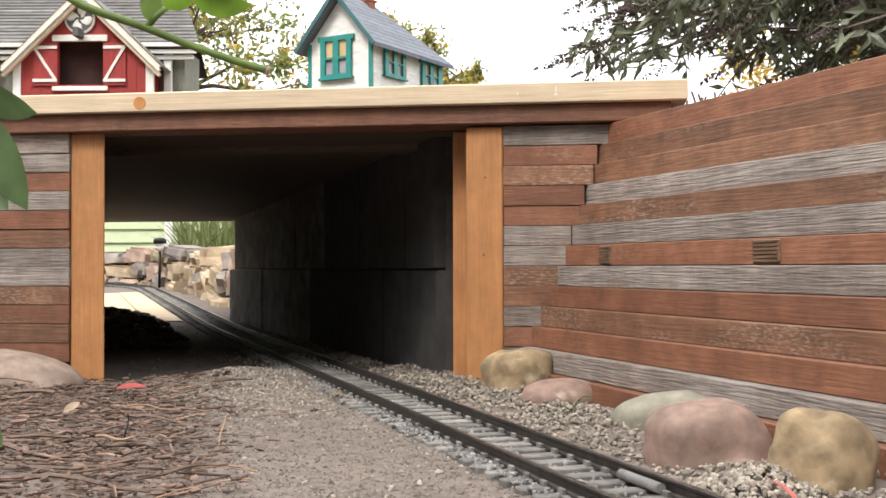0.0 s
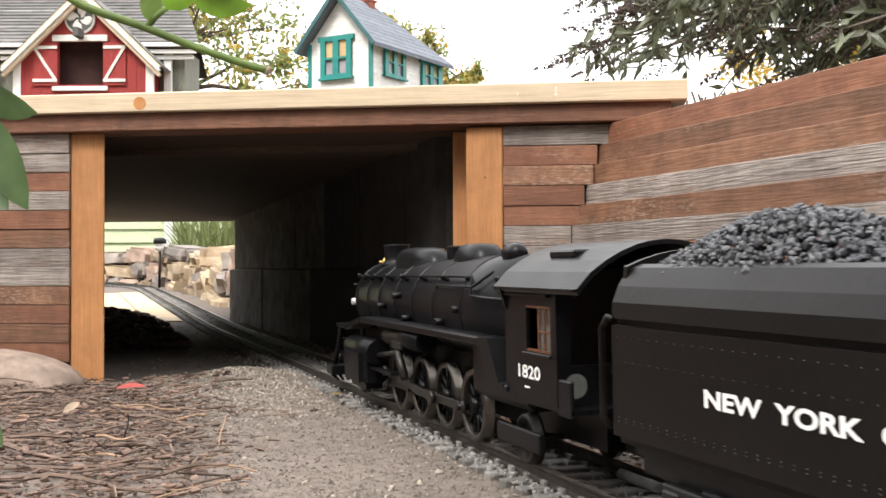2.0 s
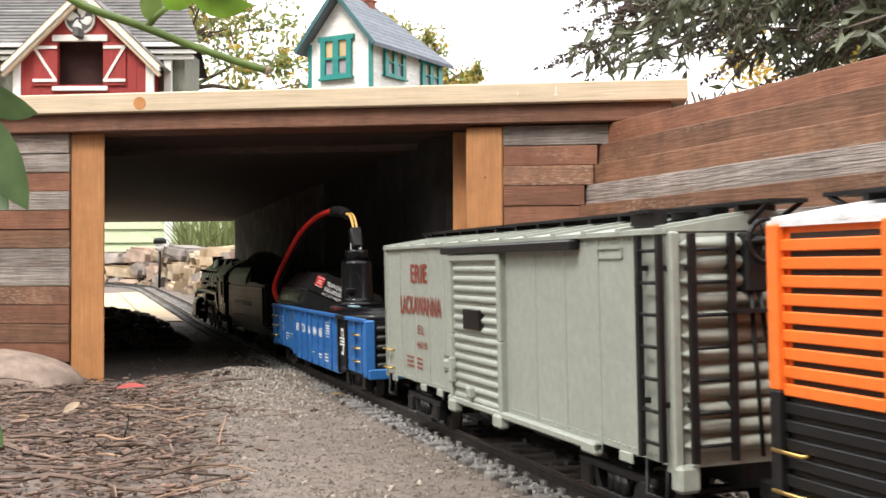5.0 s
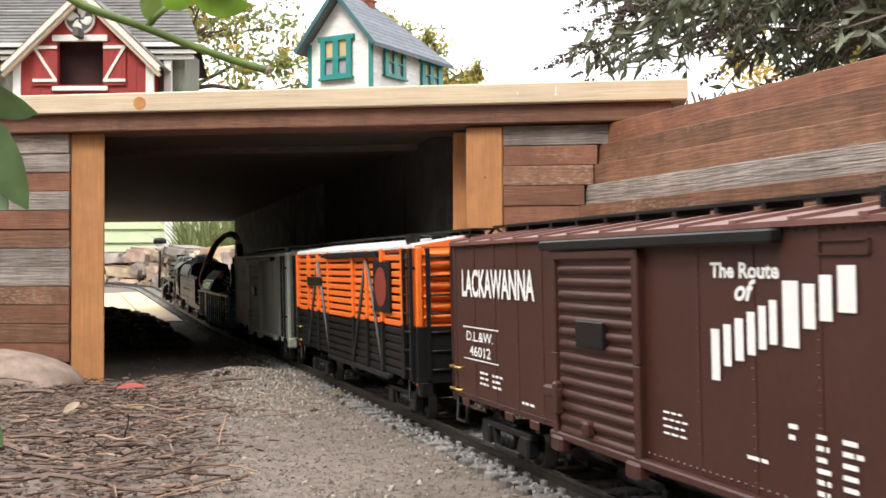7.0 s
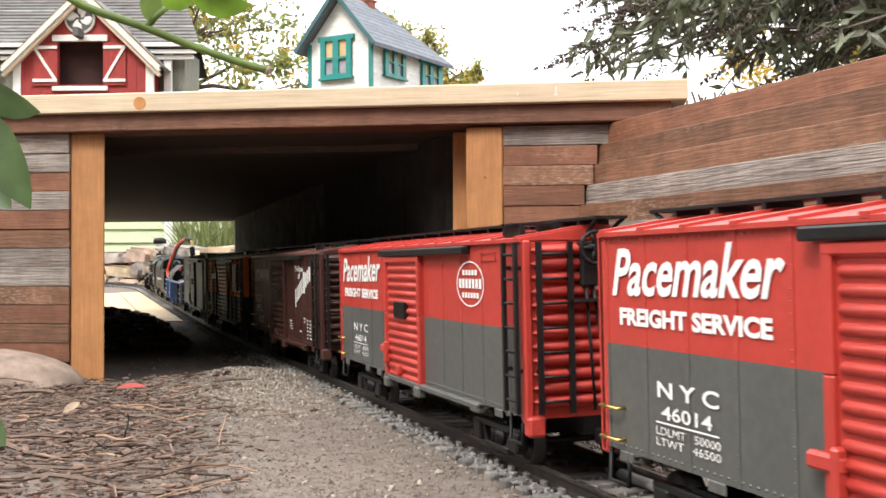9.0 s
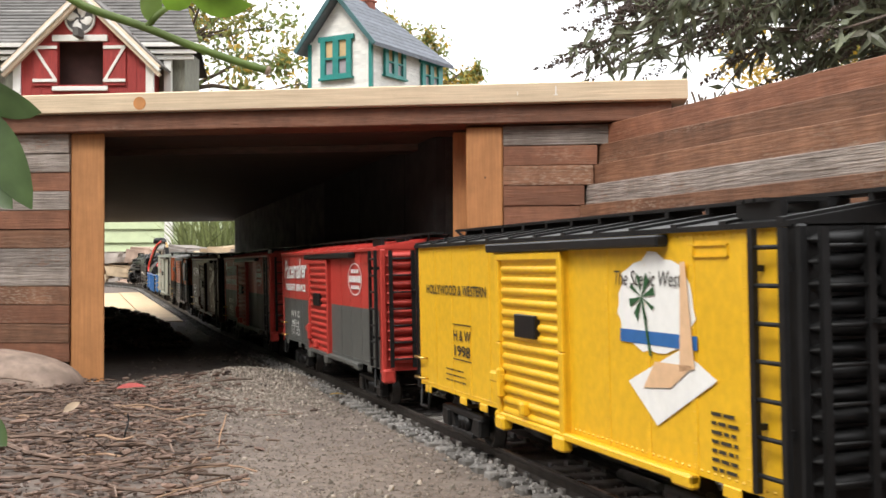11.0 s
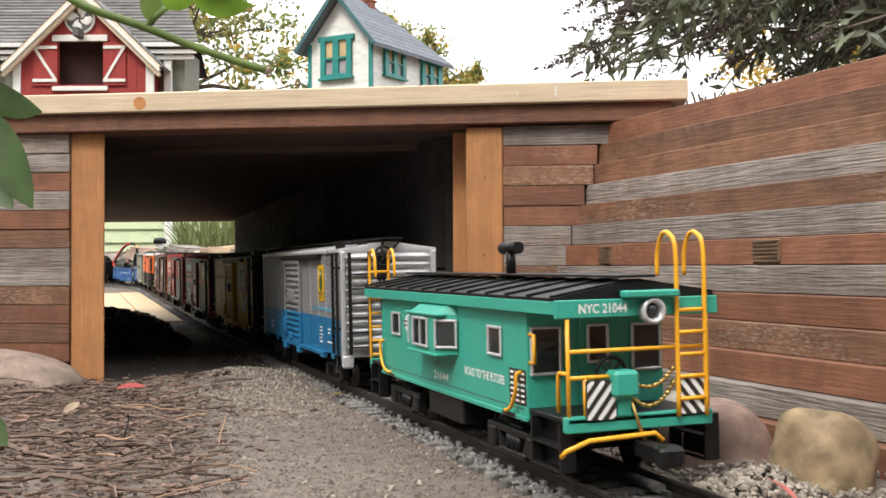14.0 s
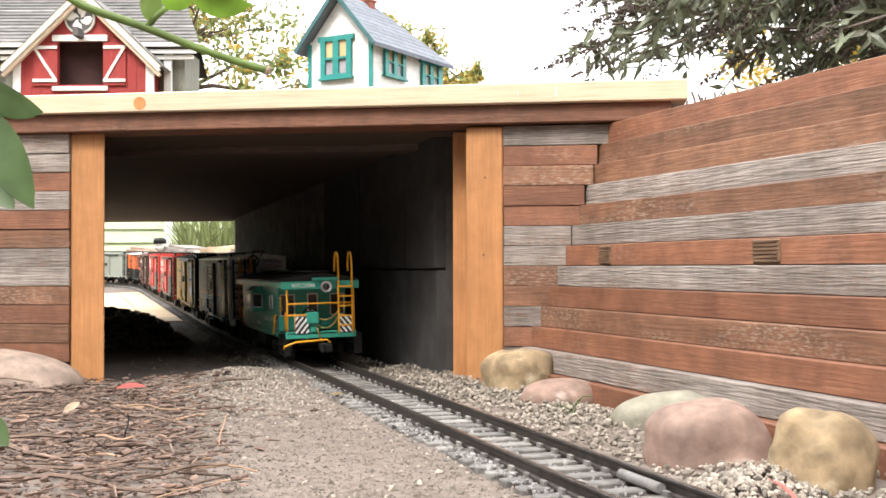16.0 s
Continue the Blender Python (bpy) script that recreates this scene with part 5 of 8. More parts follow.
def oval(bm, levels, ax, ay, n=40, p=2.6):
    rings = []
    for f, z in levels:
        ring = []
        for k in range(n):
            t = 2 * math.pi * k / n
            c, s = math.cos(t), math.sin(t)
            ring.append(bm.verts.new((math.copysign(abs(c) ** (2 / p), c) * (ax - f), math.copysign(abs(s) ** (2 / p), s) * (ay - f), z)))
        rings.append(ring)
    for u, v in zip(rings, rings[1:]):
        for k in range(n):
            g = bm.faces.new((u[k], u[(k + 1) % n], v[(k + 1) % n], v[k]))
            g.smooth = True
    bm.faces.new(rings[0][::-1]), bm.faces.new(rings[-1])
    return bm


part("tub_body", oval(bmesh.new(), [(0.006, 0), (0.003, 0.030)], 0.091, 0.0410), black_gloss, tub)
part("lid", oval(bmesh.new(), [(0.001, 0.030), (-0.0005, 0.031), (-0.0005, 0.0385), (0.0015, 0.0405), (0.004, 0.0405), (0.005, 0.0425), (0.012, 0.0430), (0.013, 0.0448), (0.020, 0.0452), (0.021, 0.0440)], 0.091, 0.0412), black_gloss, tub)
bm = lathe(bmesh.new(), [(0.023, 0.0435), (0.0225, 0.0480), (0.0175, 0.0490), (0.0160, 0.052), (0.0155, 0.086), (0.0145, 0.0895)], 28, "z", (0.028, 0, 0))
lathe(bm, [(0.0122, 0.0885), (0.0120, 0.0990), (0.0112, 0.1000)], 24, "z", (0.028, 0, 0))
box(bm, 0.012, 0.016, 0.006, 0.016, 0.056, 0.062, 0.001)
part("plug", bm, black_gloss, tub)
label_blue = paint("pale_blue_label", (0.35, 0.55, 0.68), 0.5, 0.1)
part("label_strip", boxm(-0.022, 0.004, 0.010, 0.016, 0.0448, 0.0455), label_blue, tub)

# wires from the case to the plug
wires = thing("wire_loop", "red, black and tan wires looping from case to plug", "cable")
TRAIN.append((wires, -1.796, Matrix()))


WAY = [(0.196, 0.038, 0.068), (0.228, 0.040, 0.076), (0.238, 0.039, 0.092), (0.200, 0.034, 0.118), (0.140, 0.026, 0.150), (0.095, 0.017, 0.165), (0.060, 0.010, 0.170), (0.040, 0.006, 0.168)]
part("red_wire", tube(bmesh.new(), spline(WAY), 0.0030, 8), wire_red, wires, "thick red insulated wire")
part("black_wire", tube(bmesh.new(), spline([(x - 0.006, y - 0.005, z - 0.001) for x, y, z in WAY]), 0.0028, 8), black, wires, "thick black insulated wire")
bm = tube(bmesh.new(), spline([(0.052, 0.008, 0.169), (0.040, 0.005, 0.1685), (0.026, 0.003, 0.167), (0.016, 0.002, 0.164)]), 0.0055, 8)
for v in bm.verts:
    v.co += noise.noise_vector(v.co * 300) * 0.0015
part("tape", bm, black, wires, "black tape round a wire joint")
for dy in (0.0018, -0.0018):
    part("tan_wire", tube(bmesh.new(), spline([(0.022, dy + 0.002, 0.166), (0.006, dy, 0.163), (-0.007, dy, 0.153), (-0.012, dy, 0.142)]), 0.0014, 6), wire_tan, wires)
bm = boxm(-0.0065, 0.0065, -0.006, 0.006, -0.012, 0.010, 0.002)
for v in bm.verts:
    v.co += noise.noise_vector(v.co * 200) * 0.002
part("connector", bm, black, wires, "black taped connector", m=pose(-0.010, 0, 0.140, 0, 14, 10))
bm = cyl(bmesh.new(), (-0.011, 0.004, 0.126), (-0.011, 0.004, 0.134), 0.0016)
cyl(bm, (-0.016, -0.003, 0.126), (-0.016, -0.003, 0.134), 0.0016)
part("terminals", bm, white_ink, wires)

# ---- caboose ----
cab = wagon("caboose", "jade green bay-window caboose with yellow railings", -5.800)
CT = 0.0880
CHW = 0.0410
CY_ = CHW - 0.0003
part("body", boxm(-0.141, 0.150, -CHW + 0.0005, CHW - 0.0005, 0.030, CT), jade, cab)
part("side_sill", boxm(-0.141, 0.150, CHW - 0.001, CHW + 0.0006, 0.0285, 0.0312, 0.0004), jade, cab)
bm = bmesh.new()
R = [(-0.0455, 0.0875), (0.0455, 0.0875), (0.0455, 0.0935), (0.0435, 0.0945), (-0.0435, 0.0945), (-0.0455, 0.0935)]
extrude_profile(bm, R, -0.188, 0.184)
part("roof_edge", bm, jade, cab)
bm = bmesh.new()
R = [(-0.0450, 0.0940), (0.0450, 0.0940), (0.0450, 0.0956), (0.003, 0.1030), (-0.003, 0.1030), (-0.0450, 0.0956)]
extrude_profile(bm, R, -0.187, 0.183)
for k in range(13):
    x = -0.184 + 0.364 * k / 12
    P = [(-0.0455, 0.0945), (0.0455, 0.0945), (0.0455, 0.0970), (0.003, 0.1042), (-0.003, 0.1042), (-0.0455, 0.0970)]
    part("roof_rib", extrude_profile(bmesh.new(), P, x - 0.0013, x + 0.0013), black, cab)
part("roof", bm, black, cab)
part("running_board", boxm(-0.19, 0.186, -0.010, 0.010, 0.1048, 0.1062, 0.0003), black, cab)
bm = cyl(bmesh.new(), (-0.021, 0, 0.1025), (-0.021, 0, 0.1060), 0.0110, 0.0060, 14)
cyl(bm, (-0.021, 0, 0.105), (-0.021, 0, 0.1210), 0.0032, n=12)
cyl(bm, (-0.008, 0, 0.1225), (-0.034, 0, 0.1225), 0.0040, n=12)
part("smoke_jack", bm, black, cab)
# bay window
bm = bmesh.new()
prof = [(0.0470, CHW - 0.001), (0.0360, 0.0525), (-0.0200, 0.0525), (-0.0312, CHW - 0.001)]
for z0, z1, top in ((0.0560, 0.0810, 0),):
    a = [bm.verts.new((x, y, z0)) for x, y in prof]
    b = [bm.verts.new((x, y, z1)) for x, y in prof]
    c = [bm.verts.new((x * 0.9 + 0.002, CHW - 0.001, 0.0895)) for x, y in prof]
    bm.faces.new(a[::-1])
    for i in range(3):
        bm.faces.new((a[i], a[i + 1], b[i + 1], b[i]))
        bm.faces.new((b[i], b[i + 1], c[i + 1], c[i]))
bmesh.ops.recalc_face_normals(bm, faces=bm.faces)
bay = part("bay_window", bm, jade, cab)
part("bay_sill", boxm(-0.024, 0.040, CHW, 0.0537, 0.0548, 0.0565, 0.0005), jade, bay)
part("bay_eave", boxm(-0.026, 0.042, CHW, 0.0540, 0.0802, 0.0818, 0.0005), jade, bay)


def framed_window(parent, w, h, m, panes=1):
    """A window in its parent's space: frame of bright metal round dark glass."""
    bm = bmesh.new()
    r = 0.0017
    for a in ((-w / 2 - r, w / 2 + r, 0, 0.0016, -h / 2 - r, -h / 2), (-w / 2 - r, w / 2 + r, 0, 0.0016, h / 2, h / 2 + r), (-w / 2 - r, -w / 2, 0, 0.0016, -h / 2, h / 2), (w / 2, w / 2 + r, 0, 0.0016, -h / 2, h / 2)):
        box(bm, *a, 0.0005)
    for k in range(1, panes):
        x = -w / 2 + w * k / panes
        box(bm, x - 0.0007, x + 0.0007, 0, 0.0013, -h / 2, h / 2)
    f = part("window_frame", bm, silver, parent, "bright metal window frame", m=m)
    part("pane", boxm(-w / 2, w / 2, 0.0001, 0.0005, -h / 2, h / 2), glass, f)
    return f


framed_window(cab, 0.0195, 0.0140, pose(0.1080, CHW - 0.0004, 0.0692))
framed_window(cab, 0.0185, 0.0140, pose(-0.0950, CHW - 0.0004, 0.0690))
framed_window(bay, 0.0300, 0.0160, pose(0.0100, 0.0525, 0.0690), 2)
framed_window(bay, 0.0130, 0.0150, Matrix.Translation((-0.0256, 0.0470, 0.0690)) @ Matrix.Rotation(math.atan2(0.0115, 0.0112), 4, "Z"))
framed_window(bay, 0.0130, 0.0150, Matrix.Translation((0.0416, 0.0470, 0.0690)) @ Matrix.Rotation(math.atan2(-0.0115, 0.0112), 4, "Z"))
letters("21044", 0.0300, 0.0052, white_ink, cab, (0.0200, CY_, 0.0370), bold=0.01)
letters("ROAD TO THE FUTURE", 0.066, 0.0052, white_ink, cab, (-0.0420, CY_, 0.0450), bold=0.02)
letters("NYC", 0.0205, 0.0038, mid_grey, cab, (0.0195, CY_, 0.0452), bold=0.01)
bm = bmesh.new()
bm.faces.new([bm.verts.new((0.0715 + 0.0160 * math.cos(2 * math.pi * k / 18), CY_, 0.0705 + 0.0074 * math.sin(2 * math.pi * k / 18))) for k in range(18)][::-1])
part("emblem", bm, white_ink, cab, "white oval emblem")
bars([(-0.0185, -0.0022, 0.037, 0.0044)], black_ink, cab, (0.0715, CY_ + 0.0002, 0.0705))
bars([(-0.0085 + 0.0036 * k, 0.0034, 0.0026, 0.0016) for k in range(5)] + [(-0.0070 + 0.0036 * k, -0.0052, 0.0026, 0.0016) for k in range(4)], brown_ink, cab, (0.0715, CY_ + 0.0002, 0.0705))
bars([(-0.0160 + 0.0047 * k, -0.0010, 0.0032, 0.0020) for k in range(7)], white_ink, cab, (0.0715, CY_ + 0.0004, 0.0705))
bars([(0, 0, 0.0240, 0.0100), (0, 0.0112, 0.0240, 0.0080)], black_ink, cab, (-0.1150, CY_, 0.0365))
bars([(0.002 + 0.0075 * i, 0.0015 + 0.003 * j, 0.005, 0.0012) for i in range(3) for j in range(6) if (i, j) != (1, 4)], white_ink, cab, (-0.1150, CY_ + 0.0002, 0.0365))
bars([(0, 0, 0.019, 0.0026)], black_ink, cab, (-0.1060, CY_ + 0.001, 0.0288))
bars([(0, 0, 0.012, 0.0020)], black_ink, cab, (0.1250, CY_ + 0.001, 0.0288))
bars([(0, 0, 0.28, 0.0005)], mid_grey, cab, (0.1450, CY_, 0.0345))
for x0, s in ((-0.1210, -1), (0.1310, 1)):
    bm = tube(bmesh.new(), spline([(x0 + s * 0.012, CHW, 0.0545), (x0 + s * 0.0125, CHW + 0.003, 0.0530), (x0 + s * 0.011, CHW + 0.0032, 0.044), (x0 + s * 0.004, CHW + 0.0032, 0.0350), (x0 - s * 0.006, CHW + 0.0025, 0.0320), (x0 - s * 0.008, CHW, 0.0318)]), 0.0011, 6)
    part("curved_grab", bm, rail_yellow, cab)
# end platforms
for s, xb, xe in ((-1, -0.141, -0.190), (1, 0.150, 0.188)):
    lo, hi = min(xb, xe), max(xb, xe)
    part("platform", boxm(lo, hi, -0.040, 0.040, 0.0335, 0.0360, 0.0004), black, cab)
    part("end_beam", boxm(min(xe, xe - s * 0.005), max(xe, xe - s * 0.005), -CHW, CHW, 0.0290, 0.0370, 0.0006), jade, cab)
    for sy in (1, -1):
        bm = bmesh.new()
        box(bm, lo + 0.008, hi - 0.006, sy * CHW - 0.0012, sy * CHW + 0.0012, 0.0090, 0.0102)
        box(bm, lo + 0.006, lo + 0.008, sy * CHW - 0.006, sy * CHW + 0.001, 0.0090, 0.0330)
        box(bm, hi - 0.008, hi - 0.006, sy * CHW - 0.006, sy * CHW + 0.001, 0.0090, 0.0330)
        box(bm, lo + 0.008, hi - 0.006, sy * CHW - 0.005, sy * CHW + 0.001, 0.0205, 0.0217)
        box(bm, lo + 0.008, hi - 0.008, sy * CHW - 0.0085, sy * CHW - 0.0065, 0.0090, 0.0330)
        part("steps", bm, black, cab)
E_X = -0.141
for y in (0.0300, -0.0300):
    framed_window(cab, 0.0150, 0.0230, Matrix.Translation((E_X - 0.0003, y, 0.0660)) @ Matrix.Rotation(math.pi / 2, 4, "Z"))
door = part("door", boxm(E_X - 0.0014, E_X, -0.0105, 0.0105, 0.0362, 0.0835, 0.0006), jade, cab)
framed_window(door, 0.0100, 0.0180, Matrix.Translation((E_X - 0.0016, 0, 0.0690)) @ Matrix.Rotation(math.pi / 2, 4, "Z"))
RX = -0.1885
fascia = part("end_fascia", boxm(-0.1895, -0.1870, -0.0455, 0.0455, 0.0855, 0.0945, 0.0004), jade, cab)
letters("NYC 21044", 0.0265, 0.0048, white_ink, cab, (-0.1898, 0.0330, 0.0876), BACK_UP, bold=0.02)
bm = lathe(bmesh.new(), [(0.0062, 0), (0.0066, -0.0060), (0.0050, -0.0066), (0.0044, -0.0035)], 20, "x", (-0.1890, -0.0060, 0.0880))
part("marker_lamp", bm, silver, cab)
part("lamp_glass", lathe(bmesh.new(), [(0.0044, -0.0030), (0.003, -0.0048), (0.0006, -0.0054)], 16, "x", (-0.1890, -0.0060, 0.0880)), glass, cab)
part("lamp_bracket", boxm(-0.1965, -0.1885, -0.0200, 0.0100, 0.0948, 0.0985, 0.0008), jade, cab)
# railings
bm = bmesh.new()
r = 0.0011
for y in (0.0390, -0.0390):
    cyl(bm, (RX, y, 0.036), (RX, y, 0.0850), r, n=8)
for z in (0.0690, 0.0560):
    cyl(bm, (RX, 0.0390, z), (RX, 0.012 if z < 0.06 else -0.0390, z), r, n=8)
cyl(bm, (RX, 0.0300, 0.036), (RX, 0.0300, 0.056), r, n=8)
tube(bm, [(RX, 0.0390, 0.058), (RX + 0.010, 0.0390, 0.058), (RX + 0.012, 0.0390, 0.056), (RX + 0.012, 0.0390, 0.038)], r, 8)
tube(bm, [(E_X, 0.0390, 0.075), (E_X - 0.006, 0.0390, 0.075), (E_X - 0.006, 0.0390, 0.060), (E_X, 0.0390, 0.060)], r, 8)
tube(bm, [(RX - 0.001, 0.044, 0.018), (RX - 0.004, 0.043, 0.021), (RX - 0.004, 0.030, 0.0255), (RX - 0.004, -0.006, 0.0270), (RX - 0.005, -0.010, 0.0230)], 0.0013, 8)
part("railing", bm, rail_yellow, cab)
bm = bmesh.new()
for y in (-0.0205, -0.0365):
    tube(bm, spline([(RX - 0.003, y, 0.034), (RX - 0.003, y, 0.080), (RX - 0.003, y, 0.118), (RX + 0.003, y, 0.1265), (RX + 0.010, y, 0.1265), (RX + 0.015, y, 0.118), (RX + 0.016, y, 0.105)], 5), 0.0012, 8)
rungs = []
for k in range(5):
    z = 0.043 + 0.0112 * k
    rungs.append((cyl(bmesh.new(), (RX - 0.003, -0.0205, z), (RX - 0.003, -0.0365, z), r, n=8)))
steps_up = part("ladder", bm, rail_yellow, cab)
for q in rungs:
    part("rung", q, rail_yellow, steps_up)
bm = bmesh.new()
for y in (0.0400, 0.0240):
    tube(bm, spline([(0.187, y, 0.034), (0.187, y, 0.080), (0.187, y, 0.116), (0.182, y, 0.1240), (0.175, y, 0.1240), (0.170, y, 0.116), (0.169, y, 0.103)], 5), 0.0012, 8)
rungs = []
for k in range(7):
    z = 0.040 + 0.0112 * k
    rungs.append(cyl(bmesh.new(), (0.187, 0.040, z), (0.187, 0.024, z), r, n=8))
steps_up = part("ladder", bm, rail_yellow, cab)
for q in rungs:
    part("rung", q, rail_yellow, steps_up)
# chains
bm = bmesh.new()
for a, b, sag in (((RX, 0.004, 0.0530), (RX, -0.0200, 0.0590), 0.006), ((RX, 0.004, 0.0450), (RX, -0.0200, 0.0520), 0.008)):
    for k in range(14):
        t0, t1 = k / 14, (k + 1.15) / 14
        f = lambda t: Vector(a).lerp(Vector(b), t) - Vector((0, 0, sag * 4 * t * (1 - t)))
        cyl(bm, f(t0), f(t1), 0.0012 if k % 2 else 0.0008, n=6)
cyl(bm, (RX - 0.002, 0.006, 0.044), (RX - 0.004, 0.000, 0.024), 0.0009, n=6)
part("chains", bm, brass, cab)
# brake stand
bm = boxm(RX - 0.003, RX + 0.004, 0.006, 0.013, 0.036, 0.050, 0.0008)
box(bm, RX - 0.007, RX + 0.005, 0.003, 0.017, 0.0455, 0.0590, 0.0018)
part("brake_stand", bm, jade, cab)
bm = bmesh.new()
for k in range(16):
    a, b = 2 * math.pi * k / 16, 2 * math.pi * (k + 1) / 16
    cyl(bm, (RX + 0.011, 0.010 + 0.0085 * math.cos(a), 0.0560 + 0.0085 * math.sin(a)), (RX + 0.011, 0.010 + 0.0085 * math.cos(b), 0.0560 + 0.0085 * math.sin(b)), 0.001, n=6, caps=False)
for k in range(4):
    a = math.pi * k / 4
    cyl(bm, (RX + 0.011, 0.010 - 0.0085 * math.cos(a), 0.056 - 0.0085 * math.sin(a)), (RX + 0.011, 0.010 + 0.0085 * math.cos(a), 0.056 + 0.0085 * math.sin(a)), 0.0008, n=5)
part("brake_wheel", bm, black, cab)
# striped boards
for yc in (0.0225, -0.0285):
    bd = part("striped_board", boxm(RX - 0.0026, RX - 0.0012, yc - 0.0080, yc + 0.0080, 0.0350, 0.0545), black_ink, cab)
    bm = bmesh.new()
    lean_ = -1 if yc > 0 else 1
    for k in range(-4, 5):
        mid_ = 0.0447 + k * 0.0078
        q = []
        for i in range(9):
            y = -0.0078 + 0.0156 * i / 8
            z = mid_ + lean_ * y * 1.25
            q.append((y, min(0.0543, max(0.0352, z - 0.0019)), min(0.0543, max(0.0352, z + 0.0019))))
        for a, b in zip(q, q[1:]):
            if a[2] - a[1] > 0.0002 and b[2] - b[1] > 0.0002:
                bm.faces.new([bm.verts.new((RX - 0.0029, yc + y, z)) for y, z in ((a[0], a[1]), (a[0], a[2]), (b[0], b[2]), (b[0], b[1]))])
    part("stripes", bm, white_ink, bd, "white diagonal stripes")
part("underframe", boxm(-0.14, 0.14, -0.012, 0.012, 0.018, 0.030), black, cab)
part("battery_box", boxm(-0.03, 0.04, 0.016, 0.038, 0.012, 0.0285, 0.001), black, cab)
for s in (1, -1):
    make_truck(cab, s * 0.105)
    coupler(cab, -0.188 if s < 0 else 0.186, s)

# ---- steam locomotive ----
frame_wood = paint("brown_wood_paint", (0.11, 0.042, 0.018), 0.5, 0.2)
loco = thing("steam_locomotive", "black steam locomotive with spoked driving wheels", "locomotive")
LO = -0.840
TRAIN.append((loco, LO, Matrix()))
BZ, BR = 0.0835, 0.0335
bm = lathe(bmesh.new(), [(0.006, 0.2085), (0.012, 0.2075), (0.022, 0.2045), (0.0285, 0.198), (0.0300, 0.192), (0.0305, 0.190), (0.0305, 0.112), (0.0310, 0.111), (0.0312, 0.060), (0.0335, -0.02), (0.0345, -0.09), (0.0350, -0.205)], 40, "x", (0, 0, BZ))
part("boiler", bm, loco_black, loco)
for x, r, m in ((0.110, 0.0318, steel), (0.062, 0.0322, loco_black), (0.012, 0.0336, loco_black), (-0.040, 0.0345, loco_black), (-0.100, 0.0352, loco_black), (0.188, 0.0312, loco_black), (0.150, 0.0309, loco_black)):
    part("boiler_band", lathe(bmesh.new(), [(r - 0.002, x - 0.0016), (r, x - 0.0012), (r, x + 0.0012), (r - 0.002, x + 0.0016)], 40, "x", (0, 0, BZ)), loco_black, loco)
# chimney, sand dome, steam dome
bm = lathe(bmesh.new(), [(0.0150, 0.1120), (0.0120, 0.1140), (0.0105, 0.1170), (0.0108, 0.1270), (0.0118, 0.1290), (0.0118, 0.1300), (0.0090, 0.1300), (0.0085, 0.122)], 24, "z", (0.162, 0, 0))
part("chimney", bm, loco_black, loco)


def dome(x0, x1, ztop, hw, name):
    bm = bmesh.new()
    rings = []
    L = (x1 - x0) / 2
    for i, (f, z) in enumerate(((1.05, 0.104), (1.0, 0.1125), (0.97, 0.1165), (0.88, 0.1215), (0.70, ztop - 0.001), (0.35, ztop))):
        rings.append([bm.verts.new(((x0 + x1) / 2 + math.copysign(abs(math.cos(t)) ** 0.7, math.cos(t)) * L * f, math.copysign(abs(math.sin(t)) ** 0.8, math.sin(t)) * hw * f * (1 if z > .112 else 1.15), z)) for t in [2 * math.pi * k / 28 for k in range(28)]])
    for u, v in zip(rings, rings[1:]):
        for k in range(28):
            g = bm.faces.new((u[k], u[(k + 1) % 28], v[(k + 1) % 28], v[k]))
            g.smooth = True
    bm.faces.new(rings[-1])
    part(name, bm, loco_black, loco)


dome(0.036, 0.136, 0.1260, 0.0160, "sand_dome")
dome(-0.071, -0.018, 0.1265, 0.0150, "steam_dome")
part("relief_valve", boxm(-0.006, 0.008, -0.006, 0.006, 0.114, 0.1260, 0.001), loco_black, loco)
bm = lathe(bmesh.new(), [(0.002, -0.0110), (0.005, -0.0100), (0.0068, -0.005), (0.0070, 0.0), (0.0068, 0.005), (0.005, 0.0100), (0.002, 0.0110)], 16, "x", (-0.130, 0.008, 0.1185))
cyl(bm, (-0.130, 0.008, 0.105), (-0.130, 0.008, 0.117), 0.004, n=10)
part("turbo_generator", bm, loco_black, loco)
bm = lathe(bmesh.new(), [(0.0050, 0.1150), (0.0044, 0.1180), (0.0026, 0.1205), (0.0008, 0.1220)], 14, "z", (0.196, 0.0, -0.002))
cyl(bm, (0.196, -0.007, 0.115), (0.196, 0.007, 0.115), 0.001)
part("bell", bm, brass, loco)
# handrail with its posts
bm = tube(bmesh.new(), [(0.200, 0.0290, 0.0960), (0.178, 0.0305, 0.0960), (0.165, 0.0290, 0.1030), (0.05, 0.0300, 0.1040), (-0.100, 0.0335, 0.1050), (-0.124, 0.0345, 0.1050), (-0.126, 0.0365, 0.0930), (-0.150, 0.0375, 0.0925), (-0.203, 0.0375, 0.0920)], 0.0010, 6)
part("handrail", bm, loco_black, loco)
for x in (0.172, 0.146, 0.118, 0.083, 0.040, -0.010, -0.060, -0.108, -0.160):
    bm = cyl(bmesh.new(), (x, 0.024, 0.1000), (x, 0.0320, 0.1040), 0.0016, n=8)
    lathe(bm, [(0.0005, -0.0022), (0.0021, 0), (0.0005, 0.0022)], 8, "x", (x, 0.0315, 0.1038))
    part("handrail_post", bm, loco_black, loco)
bm = tube(bmesh.new(), [(-0.050, 0.0330, 0.0965), (-0.056, 0.0348, 0.0985), (-0.100, 0.0358, 0.0985), (-0.128, 0.036, 0.0985), (-0.150, 0.0300, 0.1080)], 0.0010, 6)
part("pipe", bm, loco_black, loco)
bm = bmesh.new()
